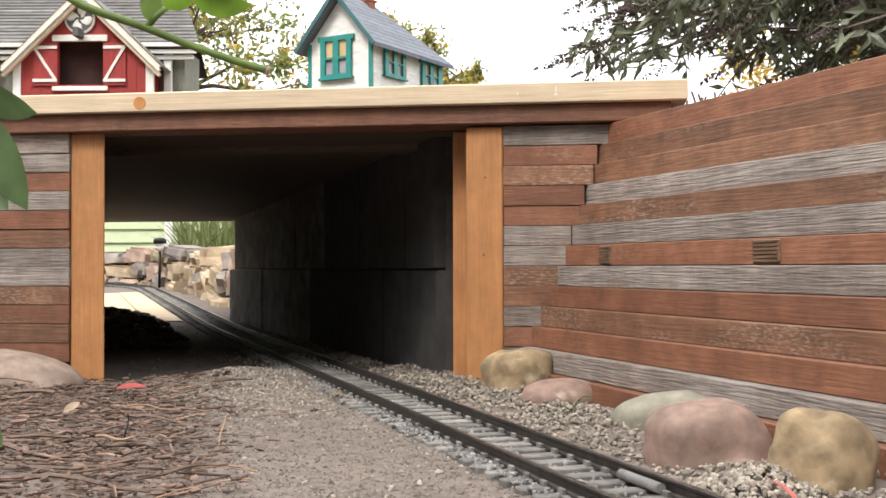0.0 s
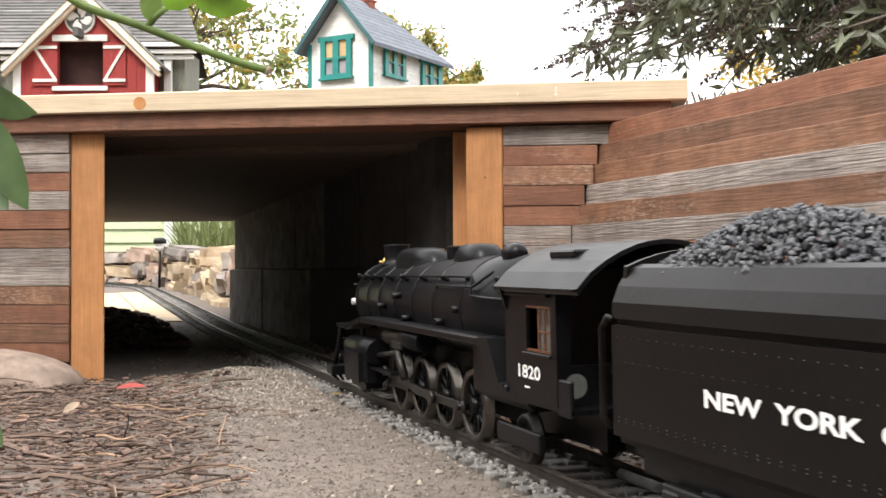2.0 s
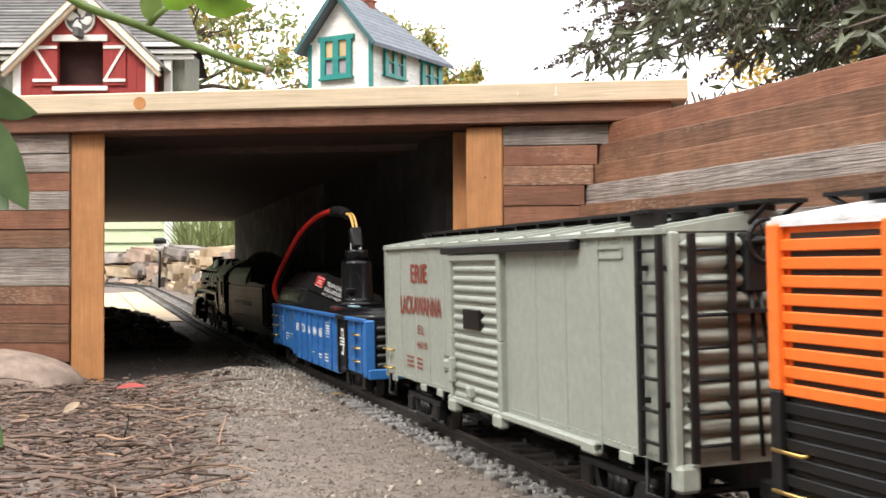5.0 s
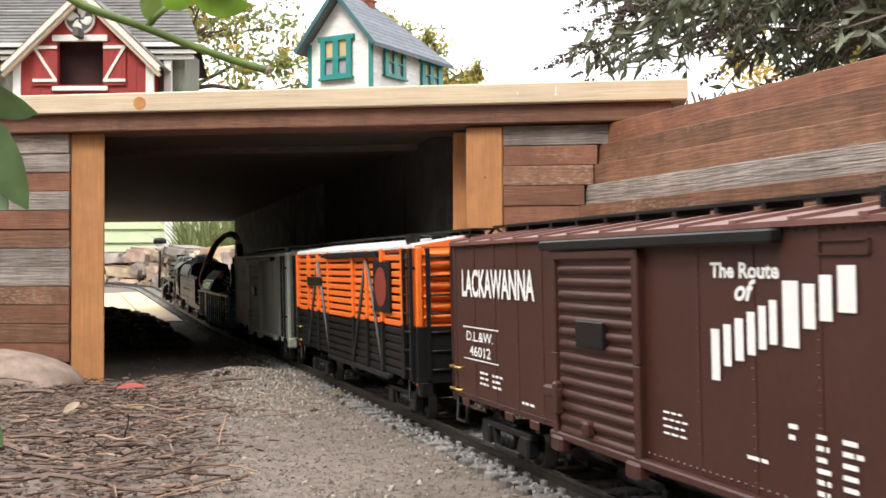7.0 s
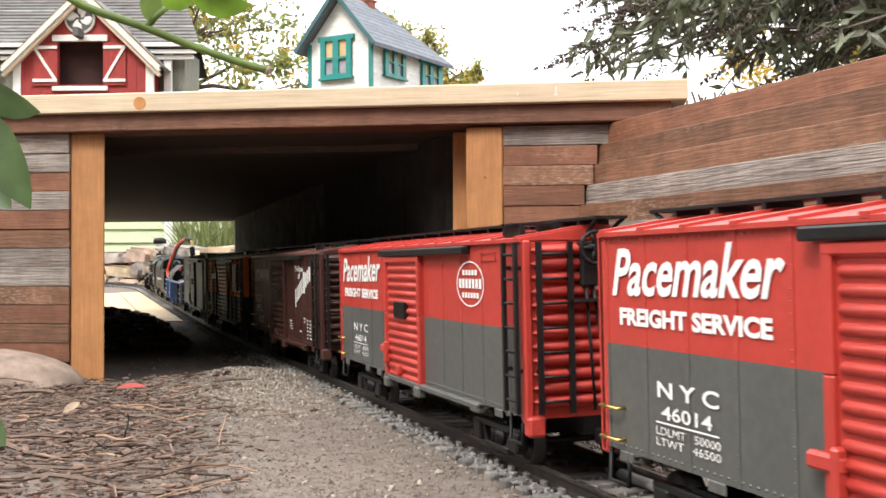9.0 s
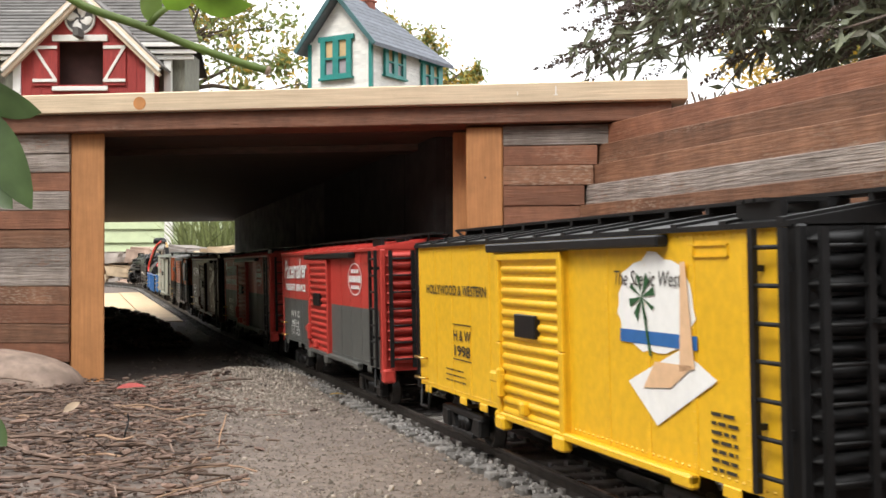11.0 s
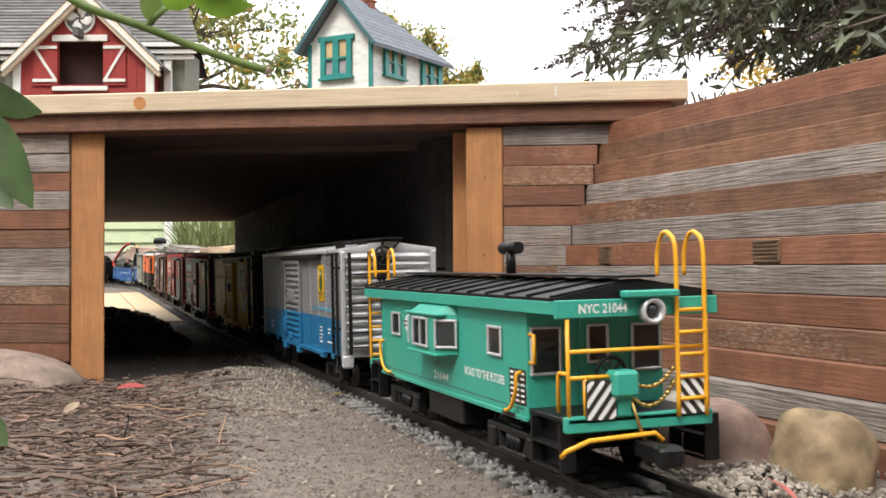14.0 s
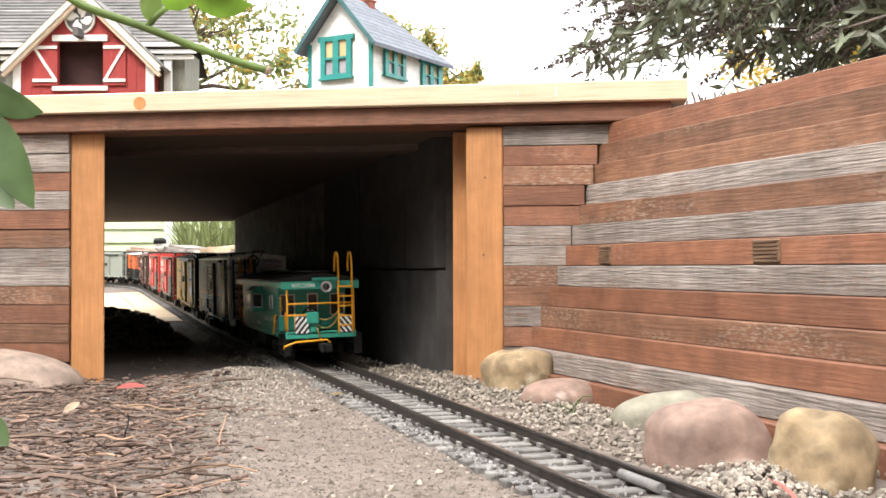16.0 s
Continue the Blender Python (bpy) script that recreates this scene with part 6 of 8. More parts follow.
for x, z in ((-0.095, 0.0835), (0.045, 0.089), (0.09, 0.080), (-0.06, 0.074), (0.02, 0.073)):
    cyl(bm, (x, 0.029, z), (x, 0.0385, z), 0.0024, n=8)
part("washout_plugs", bm, loco_black, loco)
# front: smokebox door lamp, deck, pilot
bm = cyl(bmesh.new(), (0.208, 0.0, 0.0925), (0.222, 0.0, 0.0925), 0.0075, n=16)
part("headlamp", bm, loco_black, loco)
part("headlamp_glass", cyl(bmesh.new(), (0.222, 0, 0.0925), (0.2224, 0, 0.0925), 0.0062, n=16), silver, loco)
for y in (0.022, -0.022):
    bm = cyl(bmesh.new(), (0.203, y, 0.0800), (0.214, y, 0.0800), 0.0042, n=12)
    cyl(bm, (0.209, y, 0.0800), (0.209, y * 1.35, 0.0800), 0.0030, n=10)
    tube(bm, [(0.207, y, 0.0790), (0.209, y, 0.0700), (0.200, y, 0.0660)], 0.001, 6)
    part("marker_lamp", bm, silver, loco, "bright metal marker lamp")
part("front_deck", boxm(0.170, 0.222, -0.042, 0.042, 0.0570, 0.0605, 0.0008), loco_black, loco)
bm = bmesh.new()
for y in (0.038, 0.016, -0.016, -0.038):
    cyl(bm, (0.216, y, 0.0580), (0.246, y, 0.0200), 0.0026, n=6)
for z, x in ((0.045, 0.227), (0.032, 0.237)):
    cyl(bm, (x, -0.038, z), (x, 0.038, z), 0.0014, n=6)
part("front_ladder", bm, loco_black, loco)
bm = boxm(0.238, 0.262, -0.043, 0.043, 0.0110, 0.0205, 0.0012)
for k in range(13):
    y = -0.039 + 0.0065 * k
    cyl(bm, (0.256, y, 0.0110), (0.272, y * 0.75, 0.0030), 0.0016, n=5)
cyl(bm, (0.258, 0.030, 0.020), (0.258, 0.030, 0.030), 0.003, 0.001, n=8)
part("pilot", bm, loco_black, loco)
coupler(loco, 0.250, 1, 0.0185)
part("frame", boxm(-0.26, 0.25, -0.0125, 0.0125, 0.0160, 0.0560), loco_black, loco)
part("firebox", boxm(-0.205, -0.110, -0.031, 0.031, 0.030, 0.075, 0.004), loco_black, loco)
# running board in a slant, with the step at the cab
for s in (1, -1):
    y0, y1 = (0.026, 0.0460) if s > 0 else (-0.0460, -0.026)
    bm = boxm(-0.1625, 0.118, y0, y1, 0.0655, 0.0705, 0.0010)
    part("running_board", bm, loco_black, loco)
    bm = bmesh.new()
    a = [(-0.1785, 0.0705), (-0.1622, 0.0705), (-0.1622, 0.0672), (-0.1775, 0.0440), (-0.2020, 0.0440), (-0.2020, 0.0468), (-0.1950, 0.0470)]
    va = [bm.verts.new((x, y0, z)) for x, z in a]
    vb = [bm.verts.new((x, y1, z)) for x, z in a]
    bm.faces.new(va), bm.faces.new(vb[::-1])
    for i in range(7):
        bm.faces.new((va[i], vb[i], vb[(i + 1) % 7], va[(i + 1) % 7]))
    bmesh.ops.recalc_face_normals(bm, faces=bm.faces)
    part("board_slope", bm, loco_black, loco)
    part("board_step", boxm(-0.2070, -0.2022, y0, y1, 0.0432, 0.0466, 0.0008), loco_black, loco)
    bm = bmesh.new()
    a = [(0.118, 0.0705), (0.118, 0.0655), (0.172, 0.0570), (0.172, 0.0600)]
    va = [bm.verts.new((x, y0, z)) for x, z in a]
    vb = [bm.verts.new((x, y1, z)) for x, z in a]
    bm.faces.new(va), bm.faces.new(vb[::-1])
    for i in range(4):
        bm.faces.new((va[i], vb[i], vb[(i + 1) % 4], va[(i + 1) % 4]))
    bmesh.ops.recalc_face_normals(bm, faces=bm.faces)
    part("board_slope", bm, loco_black, loco)
    # cylinder block and steam chest
    yc = s * 0.0385
    bm = boxm(0.098, 0.158, yc - 0.0135, yc + 0.0125, 0.0120, 0.0480, 0.0060, 3)
    part("cylinder", bm, loco_black, loco)
    bm = cyl(bmesh.new(), (0.086, yc, 0.0430), (0.166, yc, 0.0430), 0.0100, n=18)
    part("steam_chest", bm, loco_black, loco)
    part("crosshead_guide", boxm(0.038, 0.100, yc - 0.004, yc + 0.004, 0.0285, 0.0310, 0.0004), loco_black, loco)
    bm = tube(bmesh.new(), [(0.030, yc, 0.050), (0.018, yc + s * 0.003, 0.046), (0.004, yc + s * 0.003, 0.030)], 0.003, 6)
    cyl(bm, (0.095, yc, 0.0400), (0.020, yc, 0.0480), 0.0020, n=6)
    box(bm, 0.010, 0.036, min(yc, yc + s * 0.004), max(yc, yc + s * 0.004), 0.0500, 0.0560, 0.001)
    part("valve_gear", bm, steel_dark, loco)
    bm = cyl(bmesh.new(), (-0.03, s * 0.035, 0.0585), (0.06, s * 0.035, 0.0585), 0.0080, n=14)
    part("air_tank", bm, loco_black, loco)
# driving wheels: one wheelset for each axle, and the side rods
DR = 0.0230


def driver_mesh():
    bm = bmesh.new()
    for s in (1, -1):
        lathe(bm, [(DR - 0.0042, 0.0228 * s), (DR + 0.0018, 0.0228 * s), (DR + 0.0018, 0.0240 * s), (DR, 0.0246 * s), (DR, 0.0290 * s), (DR - 0.0036, 0.0292 * s), (DR - 0.0042, 0.0285 * s), (DR - 0.0042, 0.0228 * s)], 28, "y", mi=1, caps=False)
        lathe(bm, [(0.001, 0.0235 * s), (0.0045, 0.0235 * s), (0.0045, 0.0300 * s), (0.001, 0.0300 * s)], 14, "y")
        for k in range(12):
            a = 2 * math.pi * k / 12
            cyl(bm, (0.003 * math.cos(a), 0.0262 * s, 0.003 * math.sin(a)), ((DR - 0.003) * math.cos(a), 0.0262 * s, (DR - 0.003) * math.sin(a)), 0.0012, 0.0009, 5)
        # counterweight opposite the crank pin
        vs = [bm.verts.new(((DR - 0.0035) * math.cos(t), y * s, (DR - 0.0035) * math.sin(t))) for y in (0.0245, 0.0280) for t in [math.pi + radians(q) for q in (-52, -26, 0, 26, 52)]]
        bm.faces.new(vs[:5]), bm.faces.new(vs[5:][::-1])
        for i in range(5):
            j = (i + 1) % 5
            bm.faces.new((vs[i], vs[j], vs[5 + j], vs[5 + i]))
        cyl(bm, (0.0110, 0.0265 * s, 0), (0.0110, 0.0365 * s, 0), 0.0024, n=10)
    cyl(bm, (0, -0.028, 0), (0, 0.028, 0), 0.003, n=10)
    return bm


rim_steel = mat("oily_tyre_steel", (0.10, 0.09, 0.08), 0.3, 0.9, var=0.3, scale=200)
DRIVERS = []
for i, x in enumerate((0.0600, 0.0045, -0.0510, -0.1065)):
    m = Matrix.Translation((x, 0, DR))
    if i == 0:
        first_driver = part("driving_wheelset", driver_mesh(), [loco_black, rim_steel], loco, m=m)
        DRIVERS.append((first_driver, x))
    else:
        DRIVERS.append((share(first_driver, m, loco), x))
RODS = []
bm = bmesh.new()
for s in (1, -1):
    y = s * 0.0325
    box(bm, -0.1105, 0.0640, y - 0.0011, y + 0.0011, -0.0028, 0.0028, 0.0005)
    for x in (0.0600, 0.0045, -0.0510, -0.1065):
        cyl(bm, (x, y - 0.0016, 0), (x, y + 0.0016, 0), 0.0043, n=12)
side_rod = part("side_rod", bm, steel_dark, loco, m=Matrix.Translation((0.0110, 0, DR)))
bm = bmesh.new()
for s in (1, -1):
    y = s * 0.0356
    box(bm, 0, 0.118, y - 0.0011, y + 0.0011, -0.0026, 0.0026, 0.0005)
    cyl(bm, (0, y - 0.0018, 0), (0, y + 0.0018, 0), 0.0046, n=12)
    cyl(bm, (0.118, y - 0.0018, 0), (0.118, y + 0.0018, 0), 0.0040, n=12)
main_rod = part("main_rod", bm, steel_dark, loco, m=Matrix.Translation((-0.0510, 0, DR)))
for x, r in ((0.1820, 0.0115), (-0.1900, 0.0140)):
    bm = bmesh.new()
    for s in (1, -1):
        lathe(bm, [(0.002, 0.0225 * s), (r + 0.0015, 0.0225 * s), (r + 0.0015, 0.0238 * s), (r, 0.0244 * s), (r, 0.0285 * s), (r - 0.002, 0.029 * s), (r - 0.003, 0.0275 * s), (0.002, 0.0275 * s)], 20, "y")
    cyl(bm, (0, -0.03, 0), (0, 0.03, 0), 0.002, n=8)
    part("pony_wheelset", bm, steel_dark, loco, m=Matrix.Translation((x, 0, r)))
part("trailing_frame", boxm(-0.222, -0.160, -0.034, -0.0315, 0.0100, 0.0210, 0.001), loco_black, loco)
part("trailing_frame", boxm(-0.222, -0.160, 0.0315, 0.034, 0.0100, 0.0210, 0.001), loco_black, loco)
# cab
CF, CR = -0.2040, -0.2690
cabin = part("cab", boxm(CF - 0.002, CF, -HW, HW, 0.0420, 0.0990), loco_black, loco)
for s in (1, -1):
    y0, y1 = (HW - 0.002, HW) if s > 0 else (-HW, -HW + 0.002)
    bm = bmesh.new()
    wx0, wx1, wz0, wz1 = -0.2640, -0.2330, 0.0675, 0.0912
    for a in ((CR, CF - 0.002, y0, y1, 0.0420, wz0), (CR, CF - 0.002, y0, y1, wz1, 0.0990), (CR, wx0, y0, y1, wz0, wz1), (wx1, CF - 0.002, y0, y1, wz0, wz1)):
        box(bm, *a)
    part("cab_side", bm, loco_black, cabin)
    bm = bmesh.new()
    ym = (y0 + y1) / 2
    for a in ((wx0, wx1, ym - 0.0008, ym + 0.0008, wz0, wz0 + 0.0012), (wx0, wx1, ym - 0.0008, ym + 0.0008, wz1 - 0.0012, wz1), (wx0, wx0 + 0.0012, ym - 0.0008, ym + 0.0008, wz0, wz1),
              (-0.2490, -0.2476, ym - 0.0008, ym + 0.0008, wz0, wz1), (wx0, -0.2480, ym - 0.0008, ym + 0.0008, 0.0775, 0.0786), (-0.2560, -0.2550, ym - 0.0008, ym + 0.0008, wz0, wz1)):
        box(bm, *a)
    part("window_frame", bm, frame_wood, cabin, "brown wooden window frame")
    part("pane", boxm(wx0, -0.2480, ym - 0.0002, ym + 0.0002, wz0, wz1), glass, cabin)
    part("window_sill", boxm(wx0 - 0.002, wx1 + 0.002, y1 - 0.0005 if s > 0 else y0 - 0.002, y1 + 0.002 if s > 0 else y0 + 0.0005, wz0 - 0.002, wz0 - 0.0004, 0.0004), loco_black, cabin)
    part("cab_rear", boxm(CR - 0.0016, CR, s * 0.030 - 0.0145, s * 0.030 + 0.0145, 0.0420, 0.0620), loco_black, cabin)
    part("cab_rear_post", boxm(CR - 0.0016, CR, s * 0.0405 - 0.004, s * 0.0405 + 0.004, 0.0620, 0.0990), loco_black, cabin)
    part("cab_rear_wing", boxm(CR - 0.016, CR - 0.001, s * 0.043 - 0.0012, s * 0.043 + 0.0012, 0.0380, 0.0560, 0.0008), loco_black, cabin)
roof_prof = []
for k in range(13):
    t = -1 + 2 * k / 12
    roof_prof.append((t * (HW + 0.004), 0.1000 + 0.0235 * math.cos(t * math.pi / 2) ** 0.75))
outer = roof_prof
inner = [(y * 0.97, z - 0.0022) for y, z in reversed(roof_prof)]
bm = extrude_profile(bmesh.new(), outer + inner, -0.3020, -0.1960, smooth=False)
bmesh.ops.recalc_face_normals(bm, faces=bm.faces)
part("cab_roof", bm, loco_black, cabin)
for y in (0.022, -0.022):
    part("roof_hatch", boxm(-0.262, -0.232, y - 0.008, y + 0.008, 0.1150, 0.1195, 0.001), loco_black, cabin)
bm = extrude_profile(bmesh.new(), [(y, z - 0.001) for y, z in outer][::-1] + [(y * 0.93, z - 0.012) for y, z in outer], CF - 0.003, CF - 0.001)
part("cab_front_arch", bm, loco_black, cabin)
for z, y in ((0.1000, HW + 0.0044), (0.0965, HW + 0.001)):
    part("roof_gutter", boxm(-0.264 if z < .1 else -0.302, -0.200, y - 0.0012, y + 0.0012, z - 0.0007, z + 0.0007), loco_black, cabin)
part("backhead", boxm(-0.212, -0.206, -0.028, 0.028, 0.045, 0.112, 0.004), steel_dark, cabin)
part("cab_floor", boxm(-0.285, CF, -HW + 0.001, HW - 0.001, 0.0395, 0.0420), loco_black, cabin)
letters("1820", 0.0288, 0.0070, white_ink, loco, (-0.2220, HW + 0.0003, 0.0530), bold=0.02)
bars([(0, 0, 0.007, 0.0010)], white_ink, loco, (-0.2300, HW + 0.0003, 0.0480))
bm = bmesh.new()
bm.faces.new([bm.verts.new((CR - 0.0019, 0.0345 + 0.0062 * math.cos(2 * math.pi * k / 18), 0.0520 + 0.0062 * math.sin(2 * math.pi * k / 18))) for k in range(18)])
part("emblem", bm, mid_grey, loco, "grey round emblem")
coupler(loco, -0.262, -1, 0.020)

# ---- tender ----
tend = thing("tender", "brownish black coal tender with white lettering", "tender")
TRAIN.append((tend, -1.330, Matrix()))
TB, TZ, TH = 0.034, 0.0895, 0.1120
bm = boxm(-0.165, 0.164, -HW, HW, TB, TZ - 0.0005, 0.0035, 2)
part("tank", bm, tender_black, tend)
# bunker: flanks that lean in at the top
prof = [(HW, TZ - 0.001), (HW - 0.0006, TZ + 0.006), (HW - 0.0035, TZ + 0.0130), (HW - 0.0085, TH - 0.0015), (HW - 0.0125, TH), (HW - 0.0135, TH - 0.001), (HW - 0.0110, TH - 0.0035), (HW - 0.0050, TZ + 0.012), (HW - 0.0022, TZ + 0.005), (HW - 0.0018, TZ - 0.001)]
for s in (1, -1):
    bm = extrude_profile(bmesh.new(), [(s * y, z) for y, z in prof], -0.024, 0.160)
    bmesh.ops.recalc_face_normals(bm, faces=bm.faces)
    part("bunker_side", bm, tender_black, tend)
    bm = bmesh.new()
    a = []
    for k in range(9):
        t = k / 8
        a.append((-0.024 - 0.030 * t ** 1.2, TH - (TH - TZ) * (1 - math.cos(t * math.pi / 2)) ** 0.9))
    top = [bm.verts.new((x, s * (HW - 0.0110 + 0.009 * (i / 8)), z)) for i, (x, z) in enumerate(a)]
    low = [bm.verts.new((x, s * (HW - 0.0012), TZ - 0.0005)) for x, z in a]
    tin = [bm.verts.new((v.co.x, v.co.y - s * 0.002, v.co.z)) for v in top]
    for i in range(8):
        bm.faces.new((top[i], top[i + 1], low[i + 1], low[i]))
        bm.faces.new((top[i], tin[i], tin[i + 1], top[i + 1]))
    part("bunker_wing", bm, tender_black, tend)
bulk = []
for k in range(11):
    t = -1 + 2 * k / 10
    bulk.append((t * (HW - 0.006), TH - 0.001 + 0.0075 * (1 - abs(t) ** 2.2)))
bm = extrude_profile(bmesh.new(), [(-HW + 0.004, TZ - 0.001), *bulk, (HW - 0.004, TZ - 0.001)], -0.028, -0.025)
bmesh.ops.recalc_face_normals(bm, faces=bm.faces)
part("bulkhead", bm, tender_black, tend)
bm = extrude_profile(bmesh.new(), [(-HW + 0.004, TZ - 0.001), *[(y, z) for y, z in bulk], (HW - 0.004, TZ - 0.001)], 0.156, 0.159)
bmesh.ops.recalc_face_normals(bm, faces=bm.faces)
part("bulkhead", bm, tender_black, tend)
part("coal_floor", boxm(-0.026, 0.157, -HW + 0.004, HW - 0.004, TZ, TZ + 0.012), tender_black, tend)


rc = random.Random(9)
coal = []
for k in range(3600):
    x, y = rc.uniform(-0.022, 0.154), rc.uniform(-0.036, 0.036)
    hgt = 0.100 + 0.032 * max(0, 1 - ((x - 0.085) / 0.095) ** 2) * max(0, 1 - (y / 0.042) ** 2)
    coal.append((x, y, hgt + rc.uniform(-0.002, 0.001), rc.uniform(0.0011, 0.0023)))
lumps("coal", coal, coal_mat, tend, seed=5)
bm = lathe(bmesh.new(), [(0.0145, TZ - 0.001), (0.0145, TZ + 0.0110), (0.0165, TZ + 0.0120), (0.0165, TZ + 0.0165), (0.0090, TZ + 0.0170), (0.0088, TZ + 0.0195), (0.0045, TZ + 0.0200), (0.0042, TZ + 0.0225), (0.001, TZ + 0.0226)], 24, "z", (0, 0, 0))
part("smoke_hatch", bm, black, tend, m=Matrix.Translation((-0.0560, 0.004, TZ + 0.004)) @ Matrix.Rotation(radians(-32), 4, "Y") @ Matrix.Diagonal((0.72, 0.72, 1, 1)) @ Matrix.Translation((0, 0, -TZ)))
bm = lathe(bmesh.new(), [(0.020, TZ - 0.001), (0.0195, TZ + 0.0030), (0.010, TZ + 0.0036)], 24, "z", (-0.118, 0.006, 0))
box(bm, -0.128, -0.108, 0.006, 0.022, TZ + 0.003, TZ + 0.0105, 0.004, 2)
part("water_hatch", bm, tender_black, tend)
bm = tube(bmesh.new(), [(-0.162, 0.0415, TZ + 0.0010), (-0.060, 0.0430, TZ + 0.0010)], 0.0012, 6)
tube(bm, [(-0.1635, 0.042, TZ + 0.0010), (-0.1635, -0.042, TZ + 0.0010)], 0.0012, 6)
part("deck_edge", bm, tender_black, tend)
part("light_box", boxm(-0.160, -0.120, -0.038, -0.010, TZ - 0.001, TZ + 0.0060, 0.001), tender_black, tend)
end_ladder("end_ladder", tend, tender_black, 0.0190, 0.0050, -0.1655, 0.036, TZ + 0.004, 5)
bm = tube(bmesh.new(), [(-0.1655, 0.040, 0.0400), (-0.176, 0.040, 0.0400), (-0.176, -0.040, 0.0400), (-0.1655, -0.040, 0.0400)], 0.0012, 6)
box(bm, -0.178, -0.166, -0.040, 0.040, 0.0335, 0.0355)
part("rear_step", bm, tender_black, tend)
bm = tube(bmesh.new(), [(0.1655, HW - 0.002, 0.040), (0.168, HW + 0.001, 0.044), (0.168, HW + 0.001, 0.084), (0.162, HW + 0.001, 0.089), (0.158, HW, 0.088)], 0.0016, 6)
part("grab_rail", bm, tender_black, tend)
letters("NEW  YORK  CENTRAL", 0.164, 0.0070, white_ink, tend, (0.0857, HW + 0.0004, 0.0582), bold=0.035)
letters("1820", 0.0300, 0.0080, white_ink, tend, (-0.1656, -0.0080, 0.0615), BACK_UP, bold=0.02)
pl = []
for k in range(46):
    x = 0.155 - 0.0068 * k
    for z in (0.0440, 0.0455 + 0.0, 0.0700, 0.0805):
        pl.append((x, HW, z))
studs(pl, 0.0005, tender_black, tend)
part("underframe", boxm(-0.16, 0.16, -0.03, 0.03, 0.020, TB), black, tend)
for s in (1, -1):
    make_truck(tend, s * 0.098)
    share(bpy.data.objects["wheelset"], Matrix.Translation((s * 0.098, 0, 0.0125)), tend)
coupler(tend, -0.166, -1)
part("drawbar", boxm(0.16, 0.21, -0.005, 0.005, 0.018, 0.022), black, tend)

# ---- boulders ----
def boulder(name, label, x, y, z, rx, ry, rz, material, seed, turn=0, tilt=0, rough=0.12, boxy=0.08):
    ob = part(name, stone_mesh(rx, ry, rz, seed, rough, 4, boxy), material, m=pose(x, y, z, 0, tilt, turn))
    return tagged(ob, label, "boulder", "boulders by the track")


yel_stone = mat("yellow_sandstone", (0.31, 0.228, 0.135), 0.85, var=0.42, scale=70, coarse=26, blotch=0.3, bump=0.8, fleck=(0.42, 0.35, 0.24), fleck_at=0.6)
pink_stone = mat("pink_river_stone", (0.255, 0.170, 0.138), 0.78, var=0.36, scale=80, coarse=26, blotch=0.22, bump=0.45, fleck=(0.42, 0.34, 0.29), fleck_at=0.64)
green_stone = mat("grey_green_river_stone", (0.245, 0.23, 0.18), 0.78, var=0.3, scale=80, coarse=22, blotch=0.2, bump=0.4)
tan_stone = mat("tan_river_stone", (0.285, 0.215, 0.175), 0.82, var=0.3, scale=80, coarse=20, blotch=0.2, bump=0.4)
boulder("boulder", "yellow sandstone boulder against the portal post", 0.0700, 1.030, 0.008, 0.0315, 0.028, 0.0250, yel_stone, 3, 20, 0, 0.12, 0.35)
boulder("boulder", "flat pink river boulder half sunk in gravel", 0.1040, 0.945, -0.003, 0.0370, 0.028, 0.0175, pink_stone, 5, 10, 0, 0.07)
boulder("boulder", "small yellow stone in the gravel", 0.1560, 0.950, 0.000, 0.0150, 0.014, 0.0130, yel_stone, 8, 10, 0, 0.25, 0.4)
boulder("boulder", "grey-green river boulder behind a larger pink one", 0.1640, 0.800, -0.003, 0.0430, 0.030, 0.0225, green_stone, 11, -20, -6, 0.06)
boulder("boulder", "large pink river boulder at the flank wall", 0.1600, 0.668, 0.001, 0.0365, 0.034, 0.0285, pink_stone, 14, -12, 4, 0.09, 0.15)
boulder("boulder", "large yellow boulder at the flank wall", 0.1985, 0.580, 0.000, 0.0225, 0.026, 0.0335, yel_stone, 17, 30, 8, 0.16, 0.25)
boulder("boulder", "long tan boulder under mulch at the portal", -0.4230, 1.078, -0.002, 0.0720, 0.045, 0.0310, tan_stone, 21, -8, 9, 0.06)

# ---- mulch, sticks and fallen leaves ----
rm = random.Random(77)
chips = []
for k in range(15000):
    x, y = rm.uniform(-0.56, -0.05), rm.uniform(0.50, 1.12)
    px = 784 + x / y * 1943
    edge = 330 + (y - 0.8) * 60
    if px > edge + rm.gauss(0, 75):
        continue
    chips.append((x, y, lift(x, y) + rm.uniform(0, 0.0085), rm.choice((0.0008, 0.0011, 0.0015, 0.002, 0.0034)) * rm.uniform(0.8, 1.2)))
lump_a = tagged(lumps("mulch", chips, mulch_mat, None, "brown shredded bark mulch", 41, squash=(1.7, 0.7, 0.42)), category="mulch")
heap2 = []
for k in range(900):
    s, off = rm.uniform(0.95, 1.75), rm.uniform(-0.40, -0.10)
    p = START + DIR * s + SIDE * off
    heap2.append((p.x, p.y, lift(p.x, p.y) + rm.uniform(0, 0.006), rm.uniform(0.004, 0.011)))
tagged(lumps("mulch", heap2, mulch_mat, None, "dark mulch clods inside the tunnel", 42, squash=(1.3, 0.9, 0.6)), category="mulch")
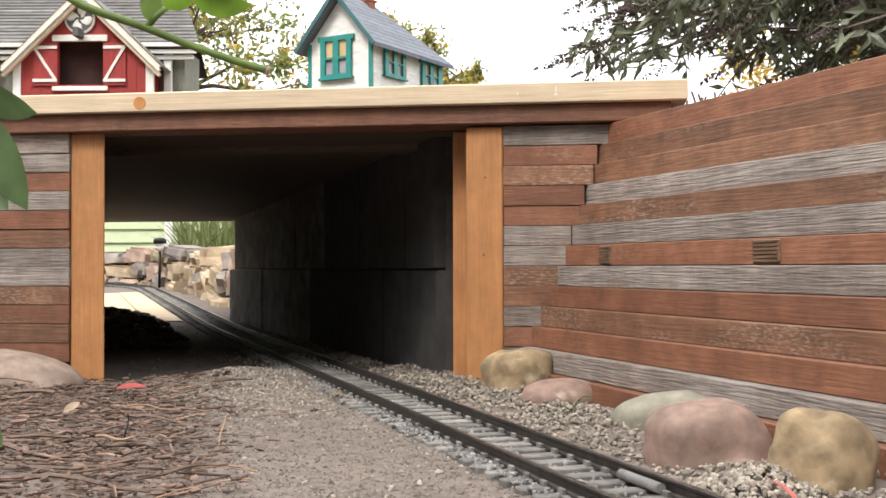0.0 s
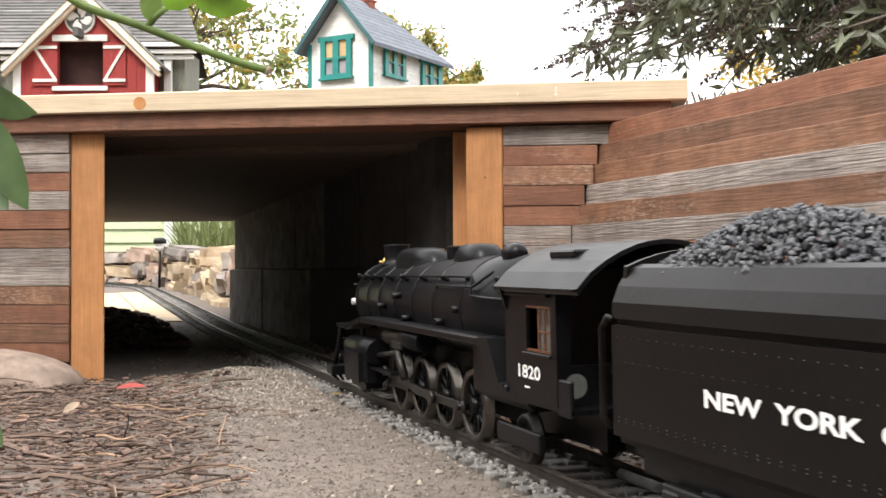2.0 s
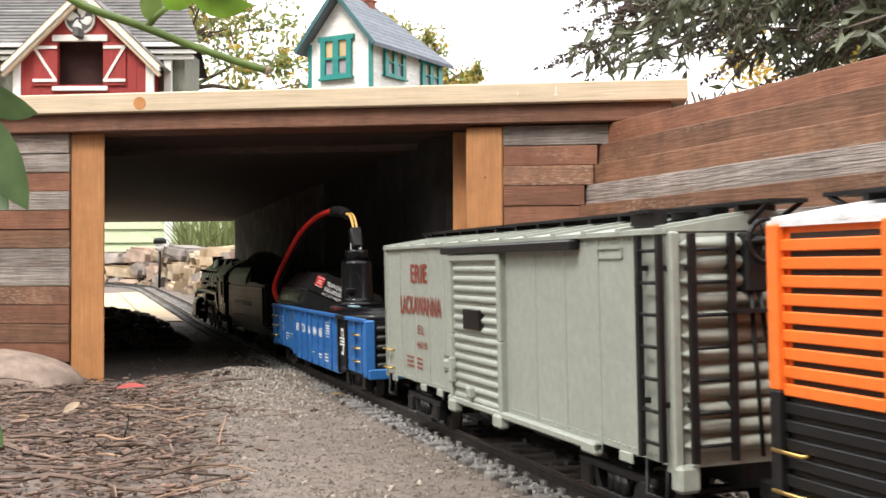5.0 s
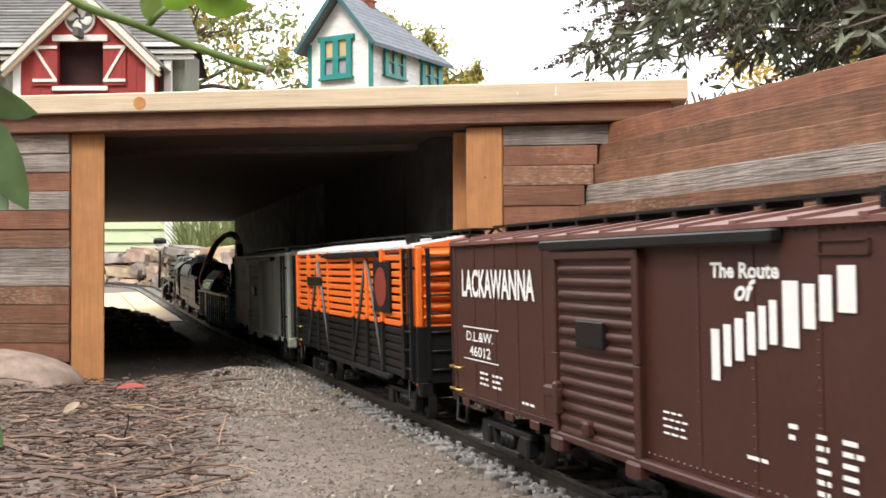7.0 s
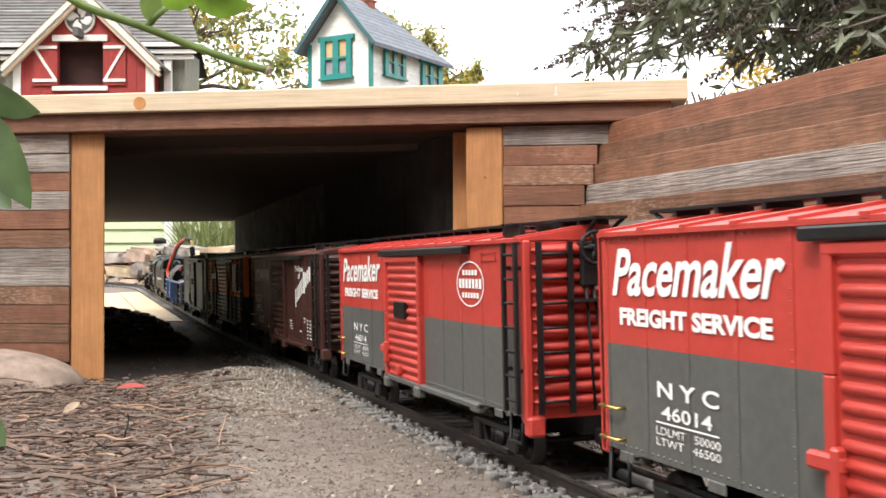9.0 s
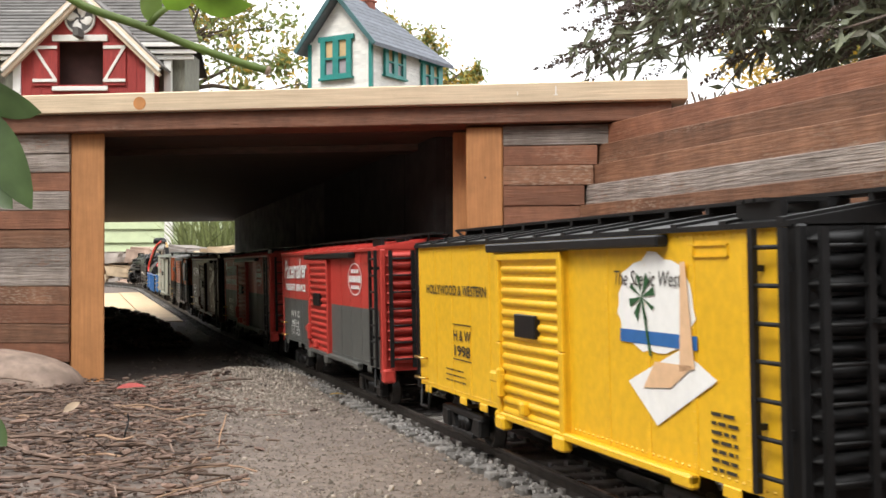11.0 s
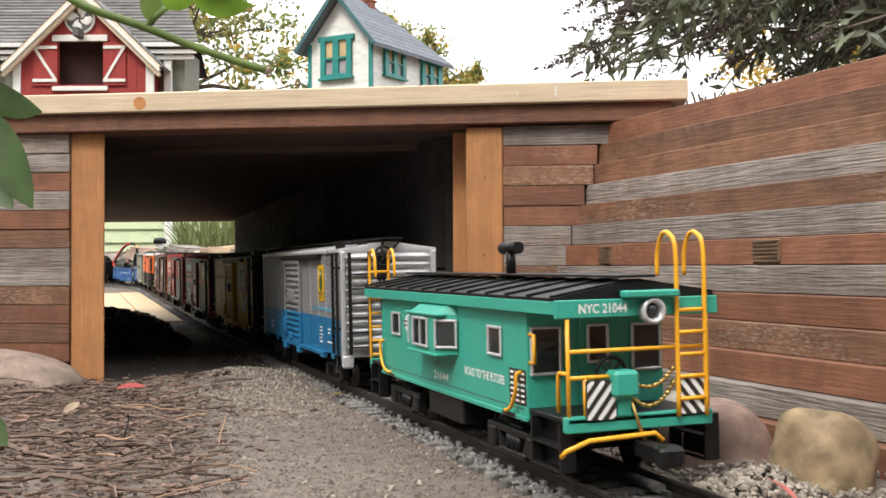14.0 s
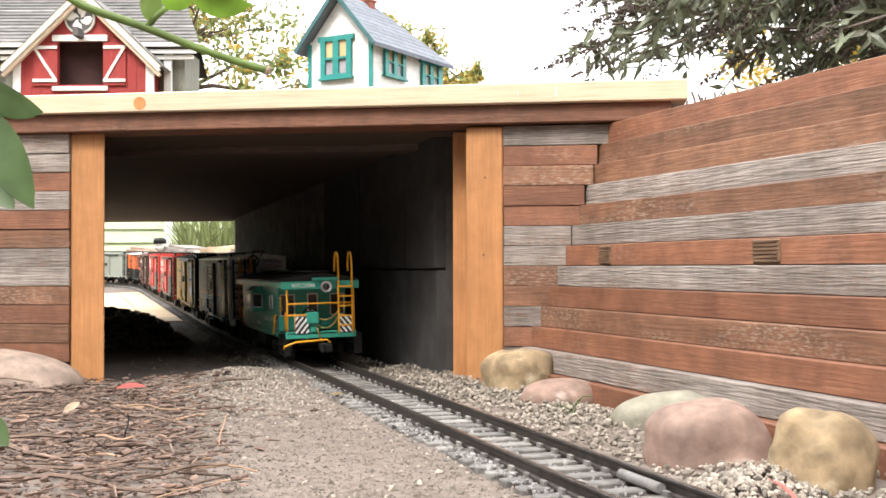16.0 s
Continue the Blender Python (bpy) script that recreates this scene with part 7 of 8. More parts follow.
twig_mat = mat("dry_twig", (0.215, 0.148, 0.114), 0.85, var=0.4, scale=120, stretch=(1, 1, 1), island=0.5, rnd=0.3, bump=0.4)
pale_twig = mat("pale_stripped_wood", (0.36, 0.235, 0.155), 0.8, var=0.3, scale=120, rnd=0.2, bump=0.3)


def stick(x, y, L, r, yaw, lift_z=0.004, material=None, pitch=0.0, label="dry brown stick on the mulch", bend=0.13):
    pts, rr = [], []
    for k in range(7):
        t = k / 6 - 0.5
        pts.append((L * t, L * bend * noise.noise(Vector((x * 50 + t * 2.2, y * 40, 1))), L * bend * 0.5 * noise.noise(Vector((x * 30, t * 2.2, y * 20)))))
        rr.append(0.72 * r * (1 - 0.45 * abs(t)) * (1 + 0.25 * noise.noise(Vector((t * 6, x * 9, 3)))))
    splinter = tube(bmesh.new(), pts, [q * 0.72 for q in rr], 5)
    for f in splinter.faces:
        f.smooth = False
    ob = part("stick", splinter, material or twig_mat, m=pose(x, y, lift(x, y) + lift_z, 0, -pitch, yaw))
    return tagged(ob, label, "stick", "sticks on the mulch")


for a in ((-0.372, 0.97, 0.115, 0.0050, 4, 0.006), (-0.255, 0.905, 0.034, 0.0048, 8, 0.005, pale_twig), (-0.262, 0.885, 0.045, 0.0030, -10, 0.003, pale_twig), (-0.235, 0.720, 0.150, 0.0036, 5, 0.007),
          (-0.285, 0.705, 0.160, 0.0030, -4, 0.005), (-0.250, 0.665, 0.160, 0.0034, -8, 0.007), (-0.180, 0.690, 0.120, 0.0020, 12, 0.004, pale_twig), (-0.320, 0.640, 0.090, 0.0030, 10, 0.006),
          (-0.210, 0.620, 0.110, 0.0022, 3, 0.006), (-0.130, 0.655, 0.080, 0.0016, -6, 0.003, pale_twig), (-0.190, 0.580, 0.150, 0.0026, -3, 0.006), (-0.400, 1.010, 0.090, 0.0022, -4, 0.012),
          (-0.410, 0.880, 0.090, 0.0032, 14, 0.006, pale_twig), (-0.330, 0.860, 0.060, 0.0020, -20, 0.006), (-0.300, 1.020, 0.070, 0.0024, 20, 0.005), (-0.120, 0.595, 0.060, 0.0014, 20, 0.004, pale_twig)):
    stick(a[0] - 0.12 * a[2], a[1], a[2] * 0.8, a[3] * 0.9, a[4] * 1.6 + rm.uniform(-12, 12), a[5], material=a[6] if len(a) > 6 else None)
for k in range(26):
    y = rm.uniform(0.56, 1.0)
    x = (rm.uniform(-40, 330) - 784) / 1943 * y
    stick(x, y, rm.uniform(0.03, 0.075), rm.uniform(0.0011, 0.0026), rm.gauss(0, 34), rm.uniform(0.003, 0.008), pale_twig if k % 5 == 0 else None, rm.gauss(0, 5), bend=0.2)
stick(-0.214, 0.745, 0.022, 0.0013, 80, 0.011, black, 70, "black twig standing in the mulch")
stick(-0.153, 0.760, 0.026, 0.0010, 60, 0.010, pale_twig, 62, "pale twig leaning up from the mulch")
# small shreds, too many to count
bm = bmesh.new()
for k in range(1100):
    x, y = rm.uniform(-0.55, -0.08), rm.uniform(0.50, 1.10)
    if 784 + x / y * 1943 > 380 + rm.gauss(0, 50):
        continue
    L, r, yaw = rm.uniform(0.006, 0.034), rm.uniform(0.0003, 0.0011), rm.gauss(0, 1.1)
    z = lift(x, y) + rm.uniform(0.002, 0.008)
    d = Vector((math.cos(yaw), math.sin(yaw), rm.gauss(0, 0.12))) * L / 2
    cyl(bm, Vector((x, y, z)) - d, Vector((x, y, z)) + d, r, r * rm.uniform(0.4, 1), 5)
tagged(part("shreds", bm, twig_mat), "dry bark shreds and twigs", "mulch", kind="stuff")


def leaf_mesh(L, W, fold=0.25, curl=0.2, n=6):
    """One leaf along x: blade in two halves with a fold, thick enough to see from both sides."""
    bm = bmesh.new()
    rows = []
    for i in range(n + 1):
        t = i / n
        w = W / 2 * math.sin(math.pi * min(1, t * 0.92 + 0.06)) ** 0.8 if 0 < i < n else W * 0.02
        z = -curl * L * (t - 0.3) ** 2
        rows.append([bm.verts.new((L * t, s * w, z + abs(s) * w * fold)) for s in (-1, 0, 1)])
    for a, b in zip(rows, rows[1:]):
        for i in range(2):
            f = bm.faces.new((a[i], b[i], b[i + 1], a[i + 1]))
            f.smooth = True
    return bm


def leaf_paint(name, color, rough=0.45, trans=0.35, **k):
    m = mat(name, color, rough, var=0.3, scale=90, coarse=20, bump=0.2, **k)
    n, l = m.node_tree.nodes, m.node_tree.links
    b, out = n["Principled BSDF"], n["Material Output"]
    t, x = n.new("ShaderNodeBsdfTranslucent"), n.new("ShaderNodeMixShader")
    l.new(b.inputs["Base Color"].links[0].from_socket, t.inputs["Color"])
    x.inputs["Fac"].default_value = trans
    l.new(b.outputs[0], x.inputs[1])
    l.new(t.outputs[0], x.inputs[2])
    l.new(x.outputs[0], out.inputs["Surface"])
    return m


pink_leaf = leaf_paint("pink_dead_leaf", (0.50, 0.10, 0.09))
dead_leaf = leaf_paint("pale_dead_leaf", (0.50, 0.38, 0.26))
red_scrap = leaf_paint("salmon_petal", (0.75, 0.25, 0.22))
for nm, lab, mt, L, W, m in (("fallen_leaf", "pink fallen leaf on the earth", pink_leaf, 0.026, 0.009, pose(-0.293, 0.985, 0.003, 22, -6, 10)), ("fallen_leaf", "curled pale fallen leaf on the mulch", dead_leaf, 0.014, 0.006, pose(-0.284, 0.822, 0.003, 55, -30, 30)),
                             ("fallen_leaf", "yellow fallen leaf beside the track", leaf_paint("yellow_dead_leaf", (0.45, 0.30, 0.07)), 0.016, 0.007, pose(-0.105, 1.005, -0.006, 0, -4, 10)), ("petal", "salmon pink petal against the boulder", red_scrap, 0.020, 0.012, pose(0.1705, 0.530, -0.004, 20, -35, 130)),
                             ("fallen_leaf", "brown fallen leaf on the mulch", dead_leaf, 0.024, 0.010, pose(-0.290, 0.62, 0.003, 20, -10, 20)), ("fallen_leaf", "brown fallen leaf on the mulch", dead_leaf, 0.020, 0.009, pose(-0.36, 0.72, 0.004, 14, -10, -30))):
    tagged(part(nm, leaf_mesh(L, W), mt, m=m), lab, "leaf", "fallen leaves")
grass_mat = leaf_paint("grass_green", (0.12, 0.20, 0.04))
bm = bmesh.new()
for k in range(4):
    q = [(0.002 * k, 0.001 * k, 0), (0.003 * k + 0.001, 0, 0.008 + 0.003 * k), (0.009 * k - 0.008, 0.0, 0.012 + 0.002 * k)]
    tube(bm, spline(q, 4), 0.0005, 5)
tagged(part("grass_tuft", bm, grass_mat, m=pose(0.098, 0.865, -0.010)), "small green grass tuft in gravel", "grass")

# ---- model barn on the mound ----
mid_grey_stone = mat("dark_sign_grey", (0.12, 0.12, 0.12), 0.6)
barn_red = mat("barn_red_boards", (0.34, 0.035, 0.032), 0.6, var=0.22, scale=30, stretch=(30, 30, 3), coarse=6, bump=0.3)
shingle = mat("grey_shingles", (0.15, 0.145, 0.142), 0.85, var=0.35, scale=40, coarse=12, rnd=0.3, bump=0.6)
cream_trim = mat("cream_trim", (0.72, 0.58, 0.44), 0.55, var=0.1, scale=60, coarse=8)
# dark colour that stands for the shade inside the barn
doorway_shade = mat("barn_inside", (0.05, 0.02, 0.018), 0.9, var=0.3)
green_grey = mat("grey_green_boards", (0.22, 0.22, 0.18), 0.8, var=0.25, scale=40, stretch=(20, 20, 3))
BX, BY, BZ0 = -0.557, 1.70, 0.345
barn = thing("model_barn", "red model barn with white trim and grey shingle roof", "model building", m=Matrix.Translation((BX, BY, BZ0)))
BW, BE, BP = 0.1030, 0.0860, 0.1830          # half width, eave and peak above the base
bm = bmesh.new()
ox0, ox1, oz0, oz1 = -0.0390, 0.0300, 0.0500, 0.1170
front = [(-BW, 0), (ox0, 0), (ox0, oz1), (ox1, oz1), (ox1, 0), (BW, 0), (BW, BE), (0, BP), (-BW, BE)]
va = [bm.verts.new((x, 0, z)) for x, z in front]
bm.faces.new(va)
bmesh.ops.triangulate(bm, faces=bm.faces)
r = bmesh.ops.extrude_face_region(bm, geom=list(bm.faces))
for v in [g for g in r["geom"] if isinstance(g, bmesh.types.BMVert)]:
    v.co.y += 0.006
bmesh.ops.recalc_face_normals(bm, faces=bm.faces)
part("front_wall", bm, barn_red, barn)
part("front_sill_wall", boxm(ox0, ox1, 0.0005, 0.006, 0, oz0), barn_red, barn)
for k in range(14):
    x = -BW + 0.008 + 0.0147 * k
    if not ox0 - 0.004 < x < ox1 + 0.004:
        part("batten", boxm(x - 0.0006, x + 0.0006, -0.0008, 0.0005, 0, BE + max(0, (BP - BE) * (1 - abs(x) / BW)) - 0.006), barn_red, barn)
# flat sheet close behind the opening, painted as the dark interior
part("inner_wall", boxm(-0.07, 0.07, 0.024, 0.026, 0, 0.135), doorway_shade, barn)
part("side_wall", boxm(-BW, -BW + 0.005, 0.006, 0.16, 0, BE), barn_red, barn)
part("side_wall", boxm(BW - 0.005, BW, 0.006, 0.16, 0, BE), barn_red, barn)
for s in (-1, 1):
    part("corner_board", boxm(s * BW - 0.006, s * BW + 0.006, -0.003, 0.004, 0, BE, 0.0006), white_paint, barn)
    d = Vector((s * (BW + 0.020), 0, BE - 0.018)) - Vector((0, 0, BP + 0.006))
    ang = math.atan2(-d.z, abs(d.x))
    L = d.length
    for dy, th, up, mt, nm in ((-0.010, 0.0055, 0.0, cream_trim, "rake_board"), (-0.014, 0.0045, 0.0065, white_paint, "rake_board"), (-0.012, 0.005, 0.0118, cream_trim, "rake_board")):
        m = Matrix.Translation((0, dy, BP + 0.002 + up)) @ Matrix.Rotation(s * ang, 4, "Y") @ (Matrix.Rotation(math.pi, 4, "Z") if s < 0 else Matrix())
        part(nm, boxm(0, L, -0.004, 0.004, -th, 0, 0.0004), mt, barn, m=m)
    m = Matrix.Translation((0, 0, BP + 0.012)) @ Matrix.Rotation(s * ang, 4, "Y") @ (Matrix.Rotation(math.pi, 4, "Z") if s < 0 else Matrix())
    part("gable_roof", boxm(0, L, -0.012 if s > 0 else -0.17, 0.17 if s > 0 else 0.012, 0.0, 0.004), shingle, barn, m=m)
part("lintel", boxm(-0.0480, 0.0380, -0.004, 0.002, oz1, oz1 + 0.0100, 0.0006), white_paint, barn)
part("threshold", boxm(-0.0480, 0.0380, -0.004, 0.002, 0.0400, 0.0470, 0.0006), white_paint, barn)
part("hoist_beam", boxm(-0.0075, 0.0015, -0.030, 0.0, 0.1200, 0.1340, 0.001), shingle, barn)
bm = bmesh.new()
for s, x0, x1 in ((-1, -0.0780, -0.0400), (1, 0.0315, 0.0660)):
    door = part("barn_door", boxm(x0, x1, -0.0028, 0.001, 0.0480, 0.1150, 0.0004), barn_red, barn, "red door leaf with white braces")
    for z in (0.1075, 0.0560):
        part("brace", boxm(x0, x1, -0.0048, -0.0026, z - 0.0025, z + 0.0025, 0.0003), white_paint, door)
    a, b = ((x0 + 0.003, 0.1060), (x1 - 0.003, 0.0575)) if s < 0 else ((x1 - 0.003, 0.1060), (x0 + 0.003, 0.0575))
    dx, dz = b[0] - a[0], b[1] - a[1]
    part("brace", boxm(0, math.hypot(dx, dz), -0.0046, -0.0026, -0.0022, 0.0022, 0.0003), white_paint, door, m=Matrix.Translation((a[0], 0, a[1])) @ Matrix.Rotation(math.atan2(-dz, dx), 4, "Y"))
disc = part("round_sign", lathe(bmesh.new(), [(0.0240, 0.0), (0.0240, -0.0030), (0.0215, -0.0032)], 30, "y", (-0.0050, -0.0005, 0.1520)), white_paint, barn, "white round sign with dark swirls")
part("sign_field", lathe(bmesh.new(), [(0.0205, -0.0030), (0.0205, -0.0036)], 30, "y", (-0.0050, -0.0005, 0.1520)), mid_grey_stone, disc)
for k in range(4):
    a = math.pi / 2 * k + 0.6
    bm = bmesh.new()
    pts = []
    for i in range(9):
        t = i / 8
        rr, aa = 0.003 + 0.015 * t, a + 1.1 * t
        pts.append((-0.0050 + rr * math.cos(aa), -0.0044, 0.1520 + rr * math.sin(aa)))
    tube(bm, pts, [0.001 + 0.0042 * math.sin(math.pi * (i / 8) ** 1.2) + (0.002 if i > 3 else 0) for i in range(9)], 8)
    for v in bm.verts:
        v.co.y = -0.0041 + (v.co.y + 0.0044) * 0.12
    part("swirl", bm, white_paint, disc)
# main wing with its hipped roof
part("wing_wall", boxm(-0.30, 0.140, 0.055, 0.059, 0, 0.118), green_grey, barn)
wing = bmesh.new()
z0, z1 = 0.1220, 0.2350
pts = [(-0.42, 0.03, z0), (0.1720, 0.03, z0), (0.1090, 0.20, z1), (-0.30, 0.20, z1), (0.1150, 0.36, z0), (-0.42, 0.36, z0)]
v = [wing.verts.new(p) for p in pts]
for f in ((0, 1, 2, 3), (1, 4, 2), (4, 5, 3, 2), (5, 0, 3)):
    wing.faces.new([v[i] for i in f])
part("wing_roof", wing, shingle, barn)
n_row = 14
for k in range(n_row):
    t = k / n_row
    y, z = 0.03 + 0.17 * t, z0 + (z1 - z0) * t
    xr, xl = 0.1720 - 0.063 * t, -0.42 + 0.12 * t
    bm = bmesh.new()
    q = [bm.verts.new(c) for c in ((xl, y - 0.001, z + 0.0022), (xr, y - 0.001, z + 0.0022), (xr - 0.0045, y + 0.0121, z + 0.0085), (xl + 0.0086, y + 0.0121, z + 0.0085), (xl, y - 0.001, z - 0.0005), (xr, y - 0.001, z - 0.0005))]
    bm.faces.new((q[0], q[1], q[2], q[3])), bm.faces.new((q[4], q[5], q[1], q[0]))
    part("shingle", bm, shingle, barn)
for z, y in ((z0 - 0.0010, 0.0270), (z0 - 0.0110, 0.0320), (z0 - 0.0195, 0.0370)):
    part("fascia", boxm(-0.42, 0.1720 - (y - 0.0270), y, y + 0.004, z - 0.0065, z, 0.0005), white_paint, barn)
for x in (0.1200, -0.16):
    part("porch_post", boxm(x - 0.0060, x + 0.0060, 0.040, 0.050, 0, 0.112, 0.0008), white_paint, barn)
part("wing_end", boxm(0.140, 0.144, 0.055, 0.16, 0, 0.118), green_grey, barn)

# ---- model house on the mound ----
clap = mat("white_clapboard", (0.84, 0.83, 0.80), 0.6, var=0.14, scale=40, coarse=10, bump=0.2)
teal = mat("teal_trim", (0.022, 0.235, 0.215), 0.45, var=0.12, scale=60, coarse=10)
slate = mat("slate_roof", (0.175, 0.195, 0.230), 0.8, var=0.2, scale=60, coarse=14, rnd=0.08, bump=0.4)
rake_teal = mat("grey_teal_trim", (0.05, 0.13, 0.14), 0.5, var=0.15, scale=60, coarse=10)
curtain = mat("cream_curtain", (0.62, 0.45, 0.24), 0.8, var=0.15, scale=60)
dark_pane = mat("lavender_pane", (0.36, 0.33, 0.36), 0.25, var=0.2, scale=40)
brick_red = mat("chimney_brick", (0.35, 0.12, 0.08), 0.85, var=0.3, scale=60)
HWD, HL, HB = 0.158, 0.292, 0.415
EV, PK = 0.5930 - HB, 0.6850 - HB
# x along the gable wall (to the near corner), y along the flank
house = thing("model_house", "white clapboard model house with teal trim", "model building", m=Matrix.Translation((-0.150, 2.300, HB)) @ Matrix.Rotation(radians(-30), 4, "Z"))
bm = bmesh.new()
ga = [(-HWD, 0), (0, 0), (0, EV), (-HWD / 2, PK), (-HWD, EV)]
va = [bm.verts.new((x, 0, z)) for x, z in ga]
vb = [bm.verts.new((x, HL, min(z, EV))) for x, z in ga]
bm.faces.new(va), bm.faces.new(vb[::-1])
for i in range(5):
    bm.faces.new((va[i], vb[i], vb[(i + 1) % 5], va[(i + 1) % 5]))
bmesh.ops.recalc_face_normals(bm, faces=bm.faces)
part("wall", bm, clap, house)
n = 34
for k in range(n):
    z = (PK - 0.01) * k / n
    h = (PK - 0.01) / n
    hw = HWD / 2 if z < EV else HWD / 2 * max(0.02, (PK - z - h) / (PK - EV))
    bm = bmesh.new()
    q = [bm.verts.new(c) for c in ((-HWD / 2 - hw, -0.0010, z), (-HWD / 2 + hw, -0.0010, z), (-HWD / 2 + hw, -0.0004, z + h), (-HWD / 2 - hw, -0.0004, z + h), (-HWD / 2 - hw, 0, z), (-HWD / 2 + hw, 0, z))]
    bm.faces.new(q[:4]), bm.faces.new((q[4], q[5], q[1], q[0]))
    part("clapboard", bm, clap, house)
    if z + h < EV:
        bm = bmesh.new()
        q = [bm.verts.new(c) for c in ((0.0010, 0, z), (0.0010, HL, z), (0.0004, HL, z + h), (0.0004, 0, z + h), (0, 0, z), (0, HL, z))]
        bm.faces.new(q[:4]), bm.faces.new((q[4], q[5], q[1], q[0]))
        part("clapboard", bm, clap, house)
for x, y in ((0, 0), (-HWD, 0), (0, HL)):
    part("corner_board", boxm(x - 0.004, x + 0.004, y - 0.004, y + 0.004, 0, EV, 0.0005), teal, house)


def sash_window(parent, w, h, m):
    """A double window: teal frame, two sashes wide, curtains above."""
    t = w * 0.16
    win = None
    for a in ((-w / 2, w / 2, 0, h * 0.09), (-w / 2 - t * 0.5, w / 2 + t * 0.5, h * 0.88, h), (-w / 2, -w / 2 + t, 0, h), (w / 2 - t, w / 2, 0, h), (-t * 0.6, t * 0.6, 0, h), (-w / 2, w / 2, h * 0.43, h * 0.49)):
        y0 = -0.0060 - 0.0004 * (a[1] - a[0] < w * 0.5)
        bar = boxm(a[0], a[1], y0, 0, a[2], a[3], 0.0005)
        if win is None:
            win = part("window", bar, teal, parent, "teal double window", m=m)
        else:
            part("window_bar", bar, teal, win)
    part("pane", boxm(-w / 2 + t, w / 2 - t, -0.0012, -0.0002, h * 0.09, h * 0.43), dark_pane, win)
    part("curtain", boxm(-w / 2 + t, w / 2 - t, -0.0012, -0.0002, h * 0.49, h * 0.88), curtain, win)
    part("window_sill", boxm(-w / 2 - t * 0.3, w / 2 + t * 0.3, -0.009, 0, -h * 0.05, h * 0.01, 0.0004), teal, win)
    return win


zf = 0.515 - HB
sash_window(house, 0.0800, 0.0900, Matrix.Translation((-0.0860, -0.002, zf)))
turn = Matrix.Rotation(math.pi / 2, 4, "Z")
sash_window(house, 0.0840, 0.0660, Matrix.Translation((0.002, 0.086, 0.5210 - HB)) @ turn)
sash_window(house, 0.0840, 0.0600, Matrix.Translation((0.002, 0.240, 0.5180 - HB)) @ turn)
for s in (-1, 1):
    xa = -HWD / 2
    run_ = HWD / 2 + 0.022
    dz = PK - EV
    bm = bmesh.new()
    eave_z = PK + 0.004 - dz * run_ / (HWD / 2)
    pts = [(xa, -0.022, PK + 0.004), (xa + s * run_, -0.022, eave_z), (xa + s * run_, HL + 0.022, eave_z), (xa, HL * 0.42, PK + 0.004)]
    v = [bm.verts.new(p) for p in pts]
    v2 = [bm.verts.new((p[0], p[1], p[2] + 0.007)) for p in pts]
    bm.faces.new(v), bm.faces.new(v2[::-1])
    for i in range(4):
        bm.faces.new((v[i], v2[i], v2[(i + 1) % 4], v[(i + 1) % 4]))
    bmesh.ops.recalc_face_normals(bm, faces=bm.faces)
    part("roof", bm, slate, house)
    for k in range(11):
        t = k / 11
        x = xa + s * run_ * (1 - t)
        z = eave_z + 0.0072 + (PK + 0.004 - eave_z) * t
        y1 = (HL + 0.022) * (1 - t) + HL * 0.42 * t
        bm = bmesh.new()
        q = [bm.verts.new(c) for c in ((x, -0.0225, z + 0.0016), (x, y1, z + 0.0016), (x - s * run_ / 11, y1 - 0.01, z + (PK + .004 - eave_z) / 11 + 0.0004), (x - s * run_ / 11, -0.0225, z + (PK + .004 - eave_z) / 11 + 0.0004), (x, -0.0225, z - 0.001), (x, y1, z - 0.001))]
        bm.faces.new(q[:4]), bm.faces.new((q[4], q[5], q[1], q[0]))
        part("shingle", bm, slate, house)
    L = math.hypot(run_, PK + 0.004 - eave_z)
    ang = math.atan2(PK + 0.004 - eave_z, run_)
    m = Matrix.Translation((xa, -0.024, PK + 0.005)) @ Matrix.Rotation(s * ang, 4, "Y") @ (Matrix.Rotation(math.pi, 4, "Z") if s < 0 else Matrix())
    part("rake_board", boxm(0, L, -0.002, 0.002, -0.0025, 0.0072, 0.0004), rake_teal, house, m=m)
bm = bmesh.new()
q = [bm.verts.new(c) for c in ((-HWD / 2, HL * 0.42, PK + 0.011), (0.022, HL + 0.022, EV - 0.014), (-HWD - 0.022, HL + 0.022, EV - 0.014))]
bm.faces.new(q)
part("hip_roof", bm, slate, house)
chim = part("chimney", boxm(-HWD / 2 - 0.012, -HWD / 2 + 0.012, 0.095, 0.119, PK - 0.02, PK + 0.020, 0.0006), brick_red, house)
part("chimney_cap", boxm(-HWD / 2 - 0.015, -HWD / 2 + 0.015, 0.092, 0.122, PK + 0.0135, PK + 0.0185, 0.0005), brick_red, chim)
bm = bmesh.new()
q = [bm.verts.new(c) for c in ((-HWD - 0.10, 0.02, 0.018), (-HWD, 0.02, 0.058), (-HWD, 0.14, 0.058), (-HWD - 0.10, 0.14, 0.018))]
q2 = [bm.verts.new(v.co + Vector((0, 0, 0.006))) for v in q]
bm.faces.new(q), bm.faces.new(q2[::-1])
for i in range(4):
    bm.faces.new((q[i], q2[i], q2[(i + 1) % 4], q[(i + 1) % 4]))
part("porch_roof", bm, slate, house)
part("porch_wall", boxm(-HWD - 0.09, -HWD, 0.03, 0.13, 0, 0.03), teal, house)

# ---- plants ----
bark = mat("grey_bark", (0.13, 0.10, 0.08), 0.9, var=0.4, scale=60, stretch=(4, 4, 1), bump=0.6)


